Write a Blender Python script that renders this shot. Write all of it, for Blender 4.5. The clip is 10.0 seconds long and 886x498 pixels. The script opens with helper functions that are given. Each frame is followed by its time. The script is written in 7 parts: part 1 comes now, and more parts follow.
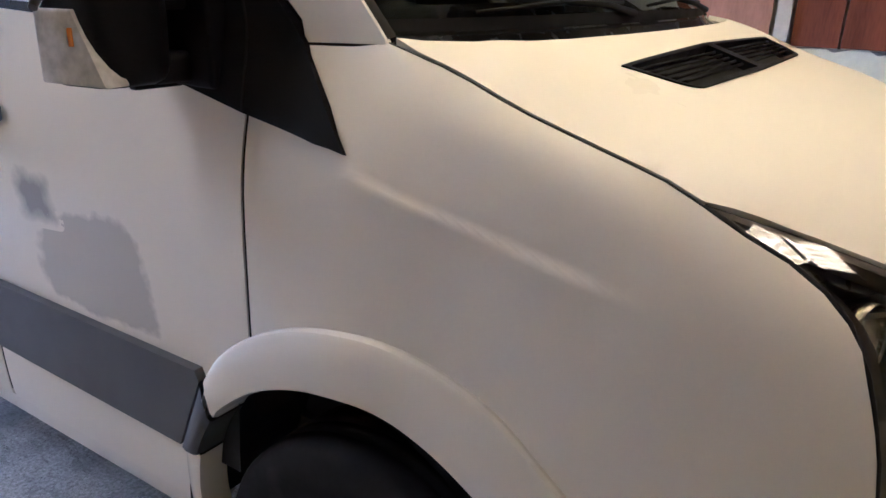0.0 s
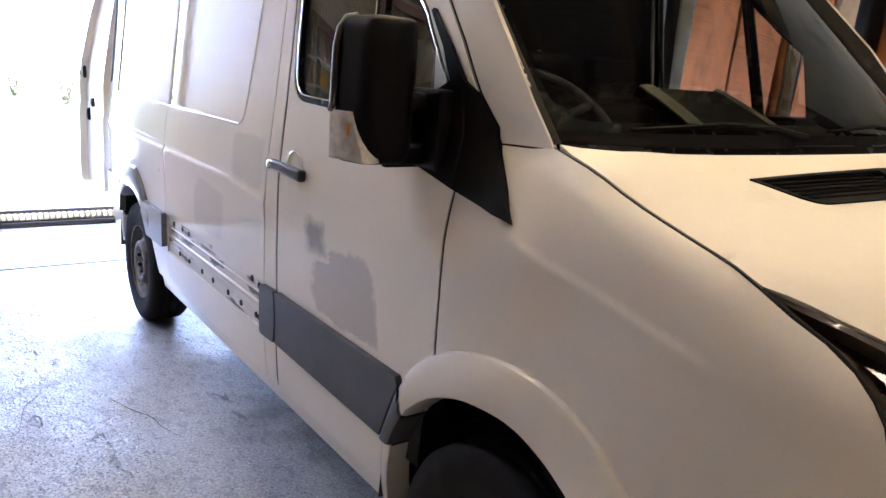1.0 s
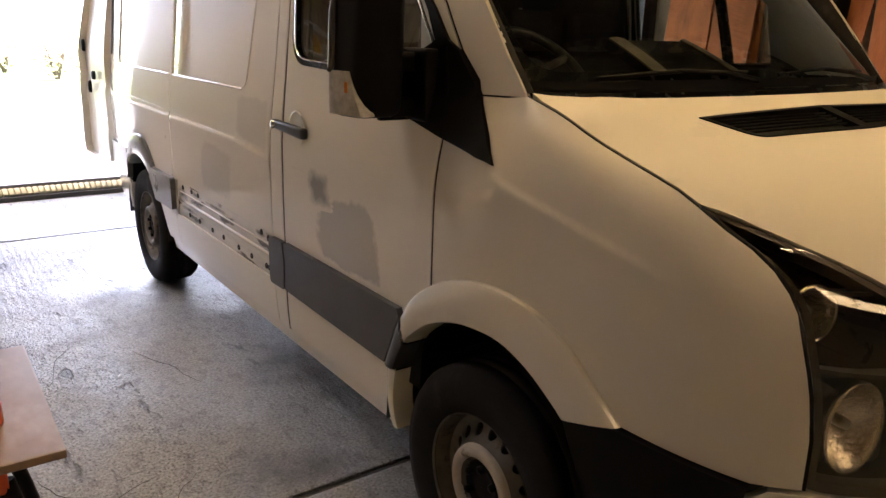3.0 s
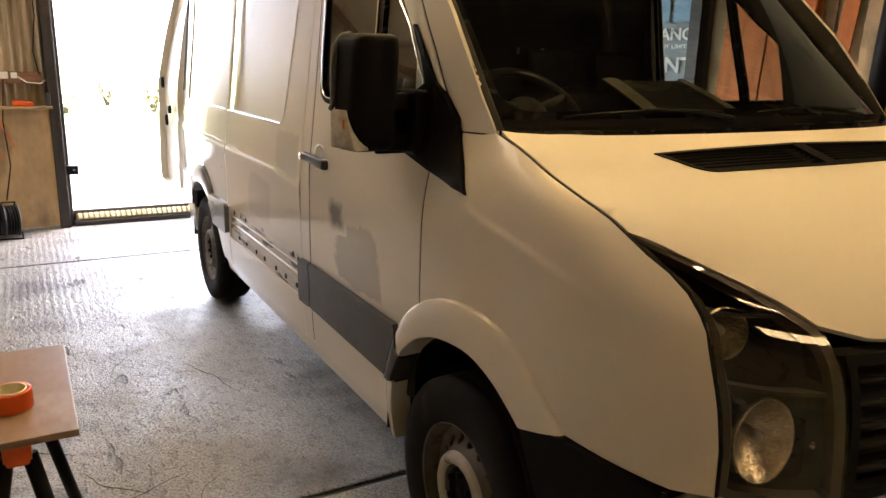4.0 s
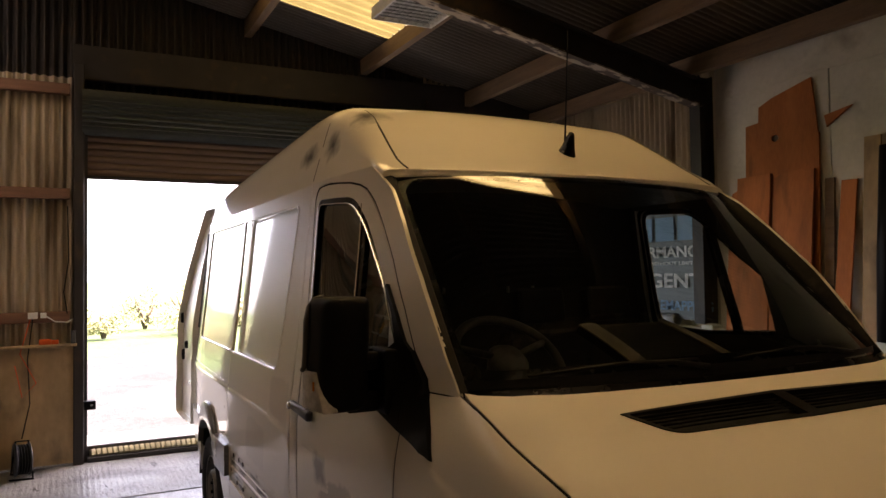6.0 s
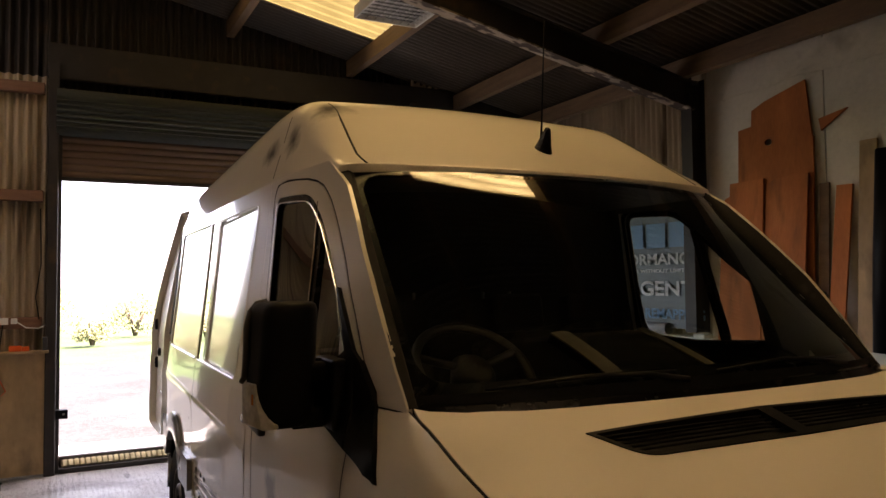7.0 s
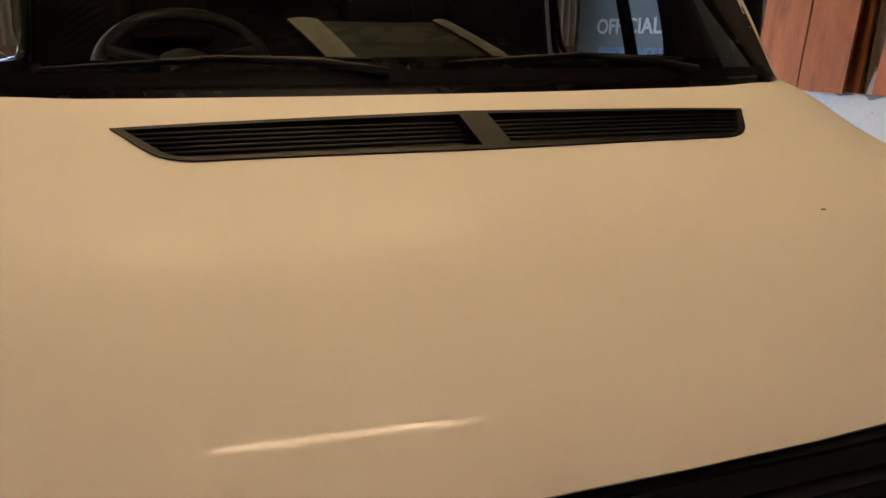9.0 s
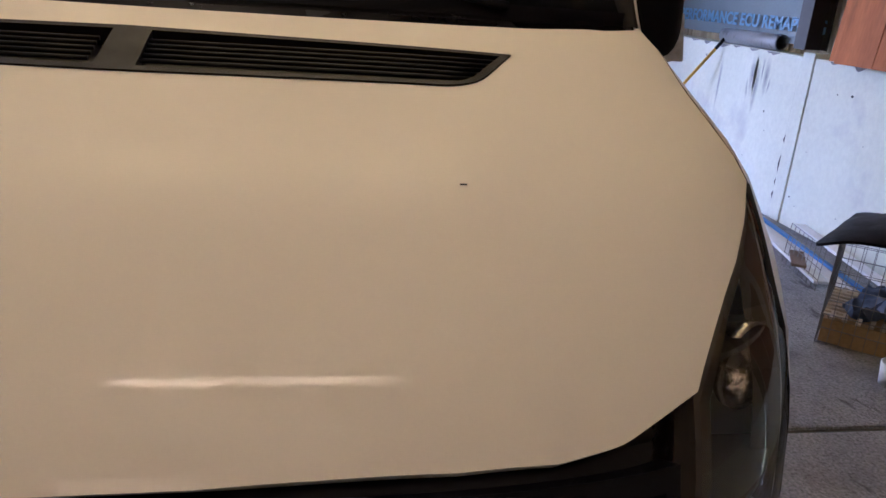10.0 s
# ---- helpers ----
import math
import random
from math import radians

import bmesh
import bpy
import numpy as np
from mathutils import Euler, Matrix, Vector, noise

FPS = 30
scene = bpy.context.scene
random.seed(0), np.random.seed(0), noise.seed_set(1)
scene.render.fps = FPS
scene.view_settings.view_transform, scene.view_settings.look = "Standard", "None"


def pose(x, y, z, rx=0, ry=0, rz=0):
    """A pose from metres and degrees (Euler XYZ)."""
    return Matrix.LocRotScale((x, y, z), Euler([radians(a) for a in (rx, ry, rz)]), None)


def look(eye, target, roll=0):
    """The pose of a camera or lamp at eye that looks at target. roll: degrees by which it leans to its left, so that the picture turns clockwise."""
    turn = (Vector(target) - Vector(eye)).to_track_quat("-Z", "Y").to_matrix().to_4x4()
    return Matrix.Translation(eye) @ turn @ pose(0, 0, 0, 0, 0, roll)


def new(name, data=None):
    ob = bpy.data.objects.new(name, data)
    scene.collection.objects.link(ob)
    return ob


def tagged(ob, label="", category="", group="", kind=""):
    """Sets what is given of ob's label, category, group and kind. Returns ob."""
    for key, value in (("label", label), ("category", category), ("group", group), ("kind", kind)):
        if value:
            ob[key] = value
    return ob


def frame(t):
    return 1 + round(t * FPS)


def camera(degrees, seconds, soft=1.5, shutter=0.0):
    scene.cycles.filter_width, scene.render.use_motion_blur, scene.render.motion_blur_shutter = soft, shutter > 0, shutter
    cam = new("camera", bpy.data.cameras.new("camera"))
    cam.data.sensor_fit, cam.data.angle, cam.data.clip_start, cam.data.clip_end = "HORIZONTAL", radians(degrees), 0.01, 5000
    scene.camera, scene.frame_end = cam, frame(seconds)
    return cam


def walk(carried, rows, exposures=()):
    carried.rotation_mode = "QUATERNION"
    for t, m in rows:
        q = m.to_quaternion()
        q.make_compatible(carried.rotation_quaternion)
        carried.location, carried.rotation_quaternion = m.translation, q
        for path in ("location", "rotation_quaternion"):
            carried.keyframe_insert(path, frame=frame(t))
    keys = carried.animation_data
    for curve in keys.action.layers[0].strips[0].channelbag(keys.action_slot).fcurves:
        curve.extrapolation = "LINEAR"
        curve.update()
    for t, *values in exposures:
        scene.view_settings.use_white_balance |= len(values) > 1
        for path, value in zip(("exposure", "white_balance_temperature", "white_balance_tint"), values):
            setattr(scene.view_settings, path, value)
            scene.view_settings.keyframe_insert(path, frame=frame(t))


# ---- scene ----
cam = camera(61.6, 10.0)
PATH = [
    (0, (-1.818, -0.777, 1.496), (-0.243, 0.253, 0.821), 1.6),
    (0.5, (-1.946, -0.938, 1.507), (-0.605, 0.432, 0.938), 3.1),
    (1, (-1.969, -1.194, 1.546), (-0.836, 0.387, 1.082), 3.8),
    (1.5, (-2.054, -1.3, 1.529), (-0.96, 0.3, 1.035), 2.0),
    (2, (-2.155, -1.339, 1.529), (-1.015, 0.221, 1.012), 2.4),
    (2.5, (-2.151, -1.367, 1.53), (-1.003, 0.181, 0.995), 2.1),
    (2.7, (-2.136, -1.364, 1.542), (-0.982, 0.173, 0.989), 1.7),
    (3.8, (-1.981, -1.647, 1.553), (-1.001, 0.011, 1.013), 2.0),
    (4, (-1.976, -1.702, 1.582), (-1.02, -0.014, 1.097), 1.4),
    (4.5, (-1.96, -1.743, 1.621), (-1.035, 0.002, 1.304), 0.5),
    (5, (-1.908, -1.769, 1.64), (-0.988, -0.014, 1.372), -0.6),
    (5.3, (-1.834, -1.765, 1.661), (-0.935, 0.017, 1.533), -0.2),
    (5.5, (-1.839, -1.769, 1.712), (-0.922, 0.008, 1.705), -1.1),
    (6, (-1.803, -1.77, 1.726), (-0.9, 0.014, 1.791), -0.8),
    (6.2, (-1.795, -1.776, 1.728), (-0.879, 0.0, 1.806), -0.3),
    (7.3, (-1.484, -1.618, 1.703), (-0.583, 0.165, 1.788), -0.8),
    (7.5, (-1.38, -1.658, 1.7), (-0.522, 0.148, 1.759), -1.8),
    (8, (-1.042, -1.732, 1.649), (-0.396, 0.159, 1.555), -1.3),
    (8.5, (-0.773, -1.603, 1.55), (-0.151, 0.27, 1.25), 0.2),
    (9, (-0.474, -1.518, 1.503), (0.146, 0.303, 0.956), 0.2),
    (9.5, (-0.084, -1.564, 1.467), (0.297, 0.304, 0.863), 1.3),
    (10, (0.258, -1.471, 1.468), (0.585, 0.385, 0.799), 4.2),
]
EXPOSURES = [(0, 6.38, 4700, 21), (1, 6.28, 5000, 22), (2.0, 5.42, 6000, 22), (2.5, 5.42, 6200, 22), (4.0, 5.74, 6950, 17), (4.5, 5.12, 7100, 25), (5.5, 4.28, 7250, 26), (7.5, 4.12, 7000, 25), (8.0, 4.5, 6600, 23), (8.5, 5.22, 5900, 20), (9.0, 5.3, 5700, 27), (9.5, 5.3, 5150, 31), (10, 5.27, 5000, 29)]
walk(cam, [(t, look(eye, target, roll)) for t, eye, target, roll in PATH], EXPOSURES)

# ---- light ----
SKYLIGHT = 4.7                              # watts over each translucent strip
SIDE_LIGHT = 3.3                            # watts over the unseen sheet added north-west to light the van's flank
SHEET_STRIPS = ((-1.74, -1.54), (0.95, 1.95), (2.7, 5.5), (4.35, 5.35), (-4.3, -3.4), (-2.33, -2.19))      # y from, to of each translucent roof sheet
STRIP_X = ((-0.85, 0.9), (-1.4, 1.2), (-4.5, -2.9), (-1.4, 1.2), (-1.4, 1.2), (-0.5, 0.55))   # and how far each runs across the slope
world = bpy.data.worlds.new("sky")
scene.world = world
world.use_nodes = True
_n = world.node_tree.nodes
_sky = _n.new("ShaderNodeTexSky")
_sky.sky_type, _sky.sun_disc = "NISHITA", False
_sky.sun_elevation, _sky.sun_rotation = radians(54), radians(90)
_sky.air_density, _sky.dust_density, _sky.ozone_density = 0.5, 1.5, 0.3
_haze = _n.new("ShaderNodeHueSaturation")       # bright hazy day: the blue is washed out
_haze.inputs["Saturation"].default_value = 0.5
world.node_tree.links.new(_sky.outputs[0], _haze.inputs["Color"])
world.node_tree.links.new(_haze.outputs[0], _n["Background"].inputs[0])
_n["Background"].inputs[1].default_value = 0.10


def lamp(name, kind, m, energy, color, **more):
    data = bpy.data.lights.new(name, kind)
    data.energy, data.color = energy, color
    for key, value in more.items():
        if key == "size":
            data.size = value
        elif key == "size_y":
            data.size_y = value
        elif key == "angle":
            data.angle = value
        elif key == "shape":
            data.shape = value
    ob = new(name, data)
    ob.matrix_world = m
    return ob


lamp("sun", "SUN", look((14, -0.8, 20), (0, 0, 0)), 3.0, (1.0, 0.95, 0.87), angle=radians(0.6))


# ---- materials ----
def mat(name, color=(0.5, 0.5, 0.5), rough=0.5, metal=0.0, coat=0.0, spec=0.5, scale=6.0, vary=0.12, fine=60.0, fine_vary=0.06,
        bump=0.0, bump_scale=40.0, stain=None, stain_scale=2.0, stain_at=0.58, stain_soft=0.12, stretch=(1, 1, 1), rand=0.0, rough_vary=0.1):
    """A surface with variation at two scales, optional stains of another colour and fine relief, in object metres."""
    m = bpy.data.materials.new(name)
    m.use_nodes = True
    t = m.node_tree
    b = t.nodes["Principled BSDF"]
    b.inputs["Metallic"].default_value = metal
    b.inputs["Specular IOR Level"].default_value = spec
    b.inputs["Coat Weight"].default_value = coat
    b.inputs["Coat Roughness"].default_value = 0.05

    def node(kind, **sockets):
        n = t.nodes.new(kind)
        for k, v in sockets.items():
            n.inputs[k.replace("_", " ")].default_value = v
        return n

    geo = node("ShaderNodeNewGeometry")
    mp = node("ShaderNodeMapping")
    mp.inputs["Scale"].default_value = stretch
    t.links.new(geo.outputs["Position"], mp.inputs["Vector"])

    def noise_at(scale_, detail=4.0):
        n = node("ShaderNodeTexNoise", Scale=scale_, Detail=detail)
        t.links.new(mp.outputs[0], n.inputs["Vector"])
        return n.outputs["Fac"]

    def math_(op, a, b_=None, c=None):
        n = t.nodes.new("ShaderNodeMath")
        n.operation = op
        for i, v in enumerate((a, b_, c)):
            if v is None:
                continue
            if isinstance(v, (int, float)):
                n.inputs[i].default_value = v
            else:
                t.links.new(v, n.inputs[i])
        return n.outputs[0]

    big, small = noise_at(scale), noise_at(fine, 2.0)
    f = math_("MULTIPLY_ADD", math_("SUBTRACT", big, 0.5), 2 * vary * 2, 1.0)
    f = math_("ADD", f, math_("MULTIPLY", math_("SUBTRACT", small, 0.5), 4 * fine_vary))
    if rand:
        info = node("ShaderNodeObjectInfo")
        f = math_("ADD", f, math_("MULTIPLY", math_("SUBTRACT", info.outputs["Random"], 0.5), 2 * rand))
    mix = t.nodes.new("ShaderNodeMix")
    mix.data_type, mix.blend_type = "RGBA", "MULTIPLY"
    mix.inputs["Factor"].default_value = 1.0
    mix.inputs["A"].default_value = (*color, 1)
    t.links.new(f, mix.inputs["B"])
    out = mix.outputs["Result"]
    r = math_("MULTIPLY_ADD", math_("SUBTRACT", noise_at(scale * 2.3), 0.5), 2 * rough_vary, rough)
    if stain:
        ramp = node("ShaderNodeMapRange", From_Min=stain_at, From_Max=stain_at + stain_soft)
        t.links.new(noise_at(stain_scale, 6.0), ramp.inputs["Value"])
        m2 = t.nodes.new("ShaderNodeMix")
        m2.data_type = "RGBA"
        t.links.new(ramp.outputs[0], m2.inputs["Factor"])
        t.links.new(out, m2.inputs["A"])
        m2.inputs["B"].default_value = (*stain, 1)
        out = m2.outputs["Result"]
    t.links.new(out, b.inputs["Base Color"])
    t.links.new(r, b.inputs["Roughness"])
    if bump:
        bn = node("ShaderNodeBump", Strength=1.0, Distance=bump)
        t.links.new(noise_at(bump_scale, 5.0), bn.inputs["Height"])
        t.links.new(bn.outputs[0], b.inputs["Normal"])
    return m


def glass(name, tint=(0.75, 0.8, 0.78), rough=0.0, edge=0.85):
    """A thin pane: it lets light straight through and mirrors by Fresnel."""
    m = bpy.data.materials.new(name)
    m.use_nodes = True
    t = m.node_tree
    t.nodes.remove(t.nodes["Principled BSDF"])
    tr, gl, mx, lw, pw, fr = (t.nodes.new("ShaderNode" + k) for k in ("BsdfTransparent", "BsdfGlossy", "MixShader", "LayerWeight", "Math", "Math"))
    tr.inputs[0].default_value = (*tint, 1)
    gl.inputs["Roughness"].default_value = rough
    gl.inputs["Color"].default_value = (0.9, 0.92, 0.92, 1)
    lw.inputs[0].default_value = 0.5
    pw.operation, fr.operation = "POWER", "MULTIPLY_ADD"
    pw.inputs[1].default_value = 4.0
    fr.inputs[1].default_value, fr.inputs[2].default_value = edge, 0.075
    t.links.new(lw.outputs["Facing"], pw.inputs[0])
    t.links.new(pw.outputs[0], fr.inputs[0])
    t.links.new(fr.outputs[0], mx.inputs[0])
    t.links.new(tr.outputs[0], mx.inputs[1])
    t.links.new(gl.outputs[0], mx.inputs[2])
    t.links.new(mx.outputs[0], t.nodes["Material Output"].inputs[0])
    return m


def roof_plastic(name, dark=(0.17, 0.122, 0.043), pale=(0.42, 0.31, 0.132)):
    """Aged translucent fibreglass sheet."""
    m = bpy.data.materials.new(name)
    m.use_nodes = True
    t = m.node_tree
    t.nodes.remove(t.nodes["Principled BSDF"])
    tl, tr, df, mx, mx2 = (t.nodes.new("ShaderNode" + k) for k in ("BsdfTranslucent", "BsdfTransparent", "BsdfDiffuse", "MixShader", "MixShader"))
    geo, nz, ramp = t.nodes.new("ShaderNodeNewGeometry"), t.nodes.new("ShaderNodeTexNoise"), t.nodes.new("ShaderNodeMix")
    nz.inputs["Scale"].default_value = 3.0
    ramp.data_type = "RGBA"
    ramp.inputs["A"].default_value = (*dark, 1)
    ramp.inputs["B"].default_value = (*pale, 1)
    t.links.new(geo.outputs["Position"], nz.inputs["Vector"])
    # stripes at the 0.15 m rib pitch: the ribs' shading put into the colour
    sep, mul, sin, add = (t.nodes.new("ShaderNode" + k) for k in ("SeparateXYZ", "Math", "Math", "Math"))
    mul.operation, sin.operation, add.operation = "MULTIPLY", "SINE", "MULTIPLY_ADD"
    mul.inputs[1].default_value = 2 * math.pi / 0.15
    add.inputs[1].default_value = 0.32
    t.links.new(geo.outputs["Position"], sep.inputs[0])
    t.links.new(sep.outputs["Y"], mul.inputs[0])
    t.links.new(mul.outputs[0], sin.inputs[0])
    t.links.new(sin.outputs[0], add.inputs[0])
    t.links.new(nz.outputs["Fac"], add.inputs[2])
    t.links.new(add.outputs[0], ramp.inputs["Factor"])
    t.links.new(ramp.outputs["Result"], tl.inputs[0])
    t.links.new(ramp.outputs["Result"], tr.inputs[0])
    df.inputs[0].default_value = (0.5, 0.45, 0.3, 1)
    mx.inputs[0].default_value, mx2.inputs[0].default_value = 0.08, 0.2
    t.links.new(tl.outputs[0], mx.inputs[1])
    t.links.new(tr.outputs[0], mx.inputs[2])
    t.links.new(mx.outputs[0], mx2.inputs[1])
    t.links.new(df.outputs[0], mx2.inputs[2])
    t.links.new(mx2.outputs[0], t.nodes["Material Output"].inputs[0])
    return m


PAINT = mat("cream_white_van_paint", (0.74, 0.70, 0.62), 0.30, coat=0.9, spec=0.10, scale=1.5, vary=0.02, fine=350, fine_vary=0.012, rough_vary=0.06, bump=0.0003, bump_scale=70)
# the bonnet and wings have gone dull in the weather
DULL_PAINT = PAINT.copy()
DULL_PAINT.name = "weathered_cream_paint"
_t = DULL_PAINT.node_tree                           # dusty on top, wiped clean along the front lip
_p, _y, _d, _a, _c = (_t.nodes.new("ShaderNode" + k) for k in ("NewGeometry", "SeparateXYZ", "TexNoise", "Math", "MapRange"))
_d.inputs["Scale"].default_value, _d.inputs["Detail"].default_value = 5.0, 6.0
_a.operation, _a.inputs[1].default_value = "MULTIPLY_ADD", 0.25
for key, value in (("From Min", -0.66), ("From Max", -0.76), ("To Min", 0.05), ("To Max", 0.27)):
    _c.inputs[key].default_value = value
_t.links.new(_p.outputs["Position"], _y.inputs[0])
_t.links.new(_p.outputs["Position"], _d.inputs["Vector"])
_t.links.new(_d.outputs["Fac"], _a.inputs[0])
_t.links.new(_y.outputs["Y"], _a.inputs[2])
_t.links.new(_a.outputs[0], _c.inputs["Value"])
_t.links.new(_c.outputs[0], _t.nodes["Principled BSDF"].inputs["Coat Weight"])
DULL_PAINT.node_tree.nodes["Principled BSDF"].inputs["Specular IOR Level"].default_value = 0.01
WING_PAINT = PAINT.copy()
WING_PAINT.name = "duller_cream_paint"
WING_PAINT.node_tree.nodes["Principled BSDF"].inputs["Coat Weight"].default_value = 0.35


def blotch(name, color, rough, strength=1.0, edge=0.5, grain=22.0, base=None):
    """Paint rubbed through to another colour where the mesh's cover value and a noise say so."""
    m = (base or PAINT).copy()
    m.name = name
    t = m.node_tree
    b = t.nodes["Principled BSDF"]
    at_, nz, mul, ramp, mix, mixr = (t.nodes.new("ShaderNode" + k) for k in ("Attribute", "TexNoise", "Math", "MapRange", "Mix", "Mix"))
    at_.attribute_name = "cover"
    geo = t.nodes.new("ShaderNodeNewGeometry")
    t.links.new(geo.outputs["Position"], nz.inputs["Vector"])
    nz.inputs["Scale"].default_value, nz.inputs["Detail"].default_value = grain, 5.0
    mul.operation = "MULTIPLY_ADD"
    t.links.new(at_.outputs["Fac"], mul.inputs[0])
    mul.inputs[1].default_value = 1.5
    sub = t.nodes.new("ShaderNodeMath")
    sub.operation = "SUBTRACT"
    t.links.new(nz.outputs["Fac"], sub.inputs[0])
    sub.inputs[1].default_value = 0.75
    t.links.new(sub.outputs[0], mul.inputs[2])
    ramp.inputs["From Min"].default_value, ramp.inputs["From Max"].default_value, ramp.inputs["To Max"].default_value = 0.0, edge, strength
    t.links.new(mul.outputs[0], ramp.inputs["Value"])
    mix.data_type = "RGBA"
    t.links.new(ramp.outputs[0], mix.inputs["Factor"])
    t.links.new(b.inputs["Base Color"].links[0].from_socket, mix.inputs["A"])
    mix.inputs["B"].default_value = (*color, 1)
    t.links.new(mix.outputs["Result"], b.inputs["Base Color"])
    t.links.new(ramp.outputs[0], mixr.inputs["Factor"])
    t.links.new(b.inputs["Roughness"].links[0].from_socket, mixr.inputs["A"])
    mixr.inputs["B"].default_value = rough
    t.links.new(mixr.outputs["Result"], b.inputs["Roughness"])
    return m


PRIMER = blotch("grey_primer_patch", (0.20, 0.20, 0.20), 0.5, 0.85, 0.7)
RUBBED = blotch("rubbed_down_patch", (0.37, 0.355, 0.33), 0.4, 0.7, 0.3)
FAINT = blotch("faintly_rubbed_paint", (0.42, 0.41, 0.39), 0.35, 0.35, 0.5)
SOOTED = blotch("dark_rubbed_patch", (0.04, 0.04, 0.045), 0.5, 0.9, 1.1)
SCUFFED = mat("scuffed_panel", (0.58, 0.56, 0.52), 0.45, coat=0.3, scale=14, vary=0.12, stain=(0.07, 0.055, 0.05), stain_scale=13, stain_at=0.54, stain_soft=0.08, stretch=(1, 0.30, 1.6))
TRIM = mat("dark_grey_plastic_trim", (0.055, 0.057, 0.062), 0.42, scale=5, vary=0.1, fine=400, fine_vary=0.08, bump=0.0004, bump_scale=900)
# lighter copy of TRIM: daylight on the rear mouldings is put into its colour
DAYLIT_TRIM = mat("daylit_grey_plastic_trim", (0.15, 0.15, 0.152), 0.30, coat=0.3, scale=5, vary=0.15, fine=300, fine_vary=0.08)
BLACK = mat("black_plastic", (0.008, 0.008, 0.009), 0.5, spec=0.10, scale=8, vary=0.12, fine=300, fine_vary=0.1, bump=0.0003, bump_scale=900)
GLOSS_BLACK = mat("gloss_black_plastic", (0.008, 0.008, 0.009), 0.25, spec=0.25, scale=8, vary=0.1)
RUBBER = mat("tyre_rubber", (0.013, 0.012, 0.012), 0.8, spec=0.2, scale=9, vary=0.25, fine=90, fine_vary=0.15, stain=(0.03, 0.027, 0.024), stain_scale=9, stain_at=0.6)
SILVER = mat("silver_wheel_paint", (0.50, 0.46, 0.40), 0.45, metal=0.2, scale=10, vary=0.12, stain=(0.12, 0.08, 0.05), stain_scale=16, stain_at=0.66)
GRIMY = mat("grimy_wheel_paint", (0.13, 0.115, 0.10), 0.55, metal=0.2, scale=14, vary=0.25, stain=(0.04, 0.03, 0.025), stain_scale=18, stain_at=0.55)
CHROME = mat("chromed_metal", (0.85, 0.85, 0.84), 0.12, metal=1.0, scale=10, vary=0.03)
REFLECTOR = mat("tinted_lamp_reflector", (0.80, 0.77, 0.70), 0.16, metal=1.0, scale=40, vary=0.1, bump=0.003, bump_scale=120)
LAMP_BACK = mat("smoky_lamp_housing", (0.026, 0.022, 0.018), 0.3, scale=20, vary=0.3)
LAMP_TRIM = mat("grey_lamp_bezel", (0.066, 0.058, 0.047), 0.4, scale=8, vary=0.1)
STEEL = mat("bare_steel", (0.45, 0.43, 0.40), 0.4, metal=0.9, scale=10, vary=0.15, stain=(0.16, 0.09, 0.05), stain_scale=12)
DARK = mat("dark_underbody", (0.015, 0.015, 0.015), 0.8, scale=6, vary=0.2)
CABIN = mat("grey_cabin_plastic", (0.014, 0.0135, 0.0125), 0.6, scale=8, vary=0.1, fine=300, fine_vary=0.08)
HOOD_EDGE = mat("dusty_beige_plastic", (0.10, 0.088, 0.066), 0.6, scale=14, vary=0.2)
WHEEL_GREY = mat("worn_grey_wheel_rim", (0.05, 0.046, 0.04), 0.4, scale=8, vary=0.15)
PALE_GREY = mat("pale_grey_plastic", (0.50, 0.50, 0.49), 0.5, vary=0.06)
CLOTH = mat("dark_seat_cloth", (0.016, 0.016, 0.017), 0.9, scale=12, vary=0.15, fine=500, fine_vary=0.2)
SCREEN = glass("windscreen_glass", (0.84, 0.88, 0.86))
PANE = glass("side_window_glass", (0.86, 0.9, 0.88))
LENS = glass("clear_lens", (0.80, 0.77, 0.72), edge=0.4)
AMBER = mat("amber_lens", (0.75, 0.25, 0.03), 0.2, coat=0.5)
MIRROR = mat("mirror_glass", (0.9, 0.9, 0.9), 0.02, metal=1.0, vary=0.0, fine_vary=0.0, rough_vary=0.0)


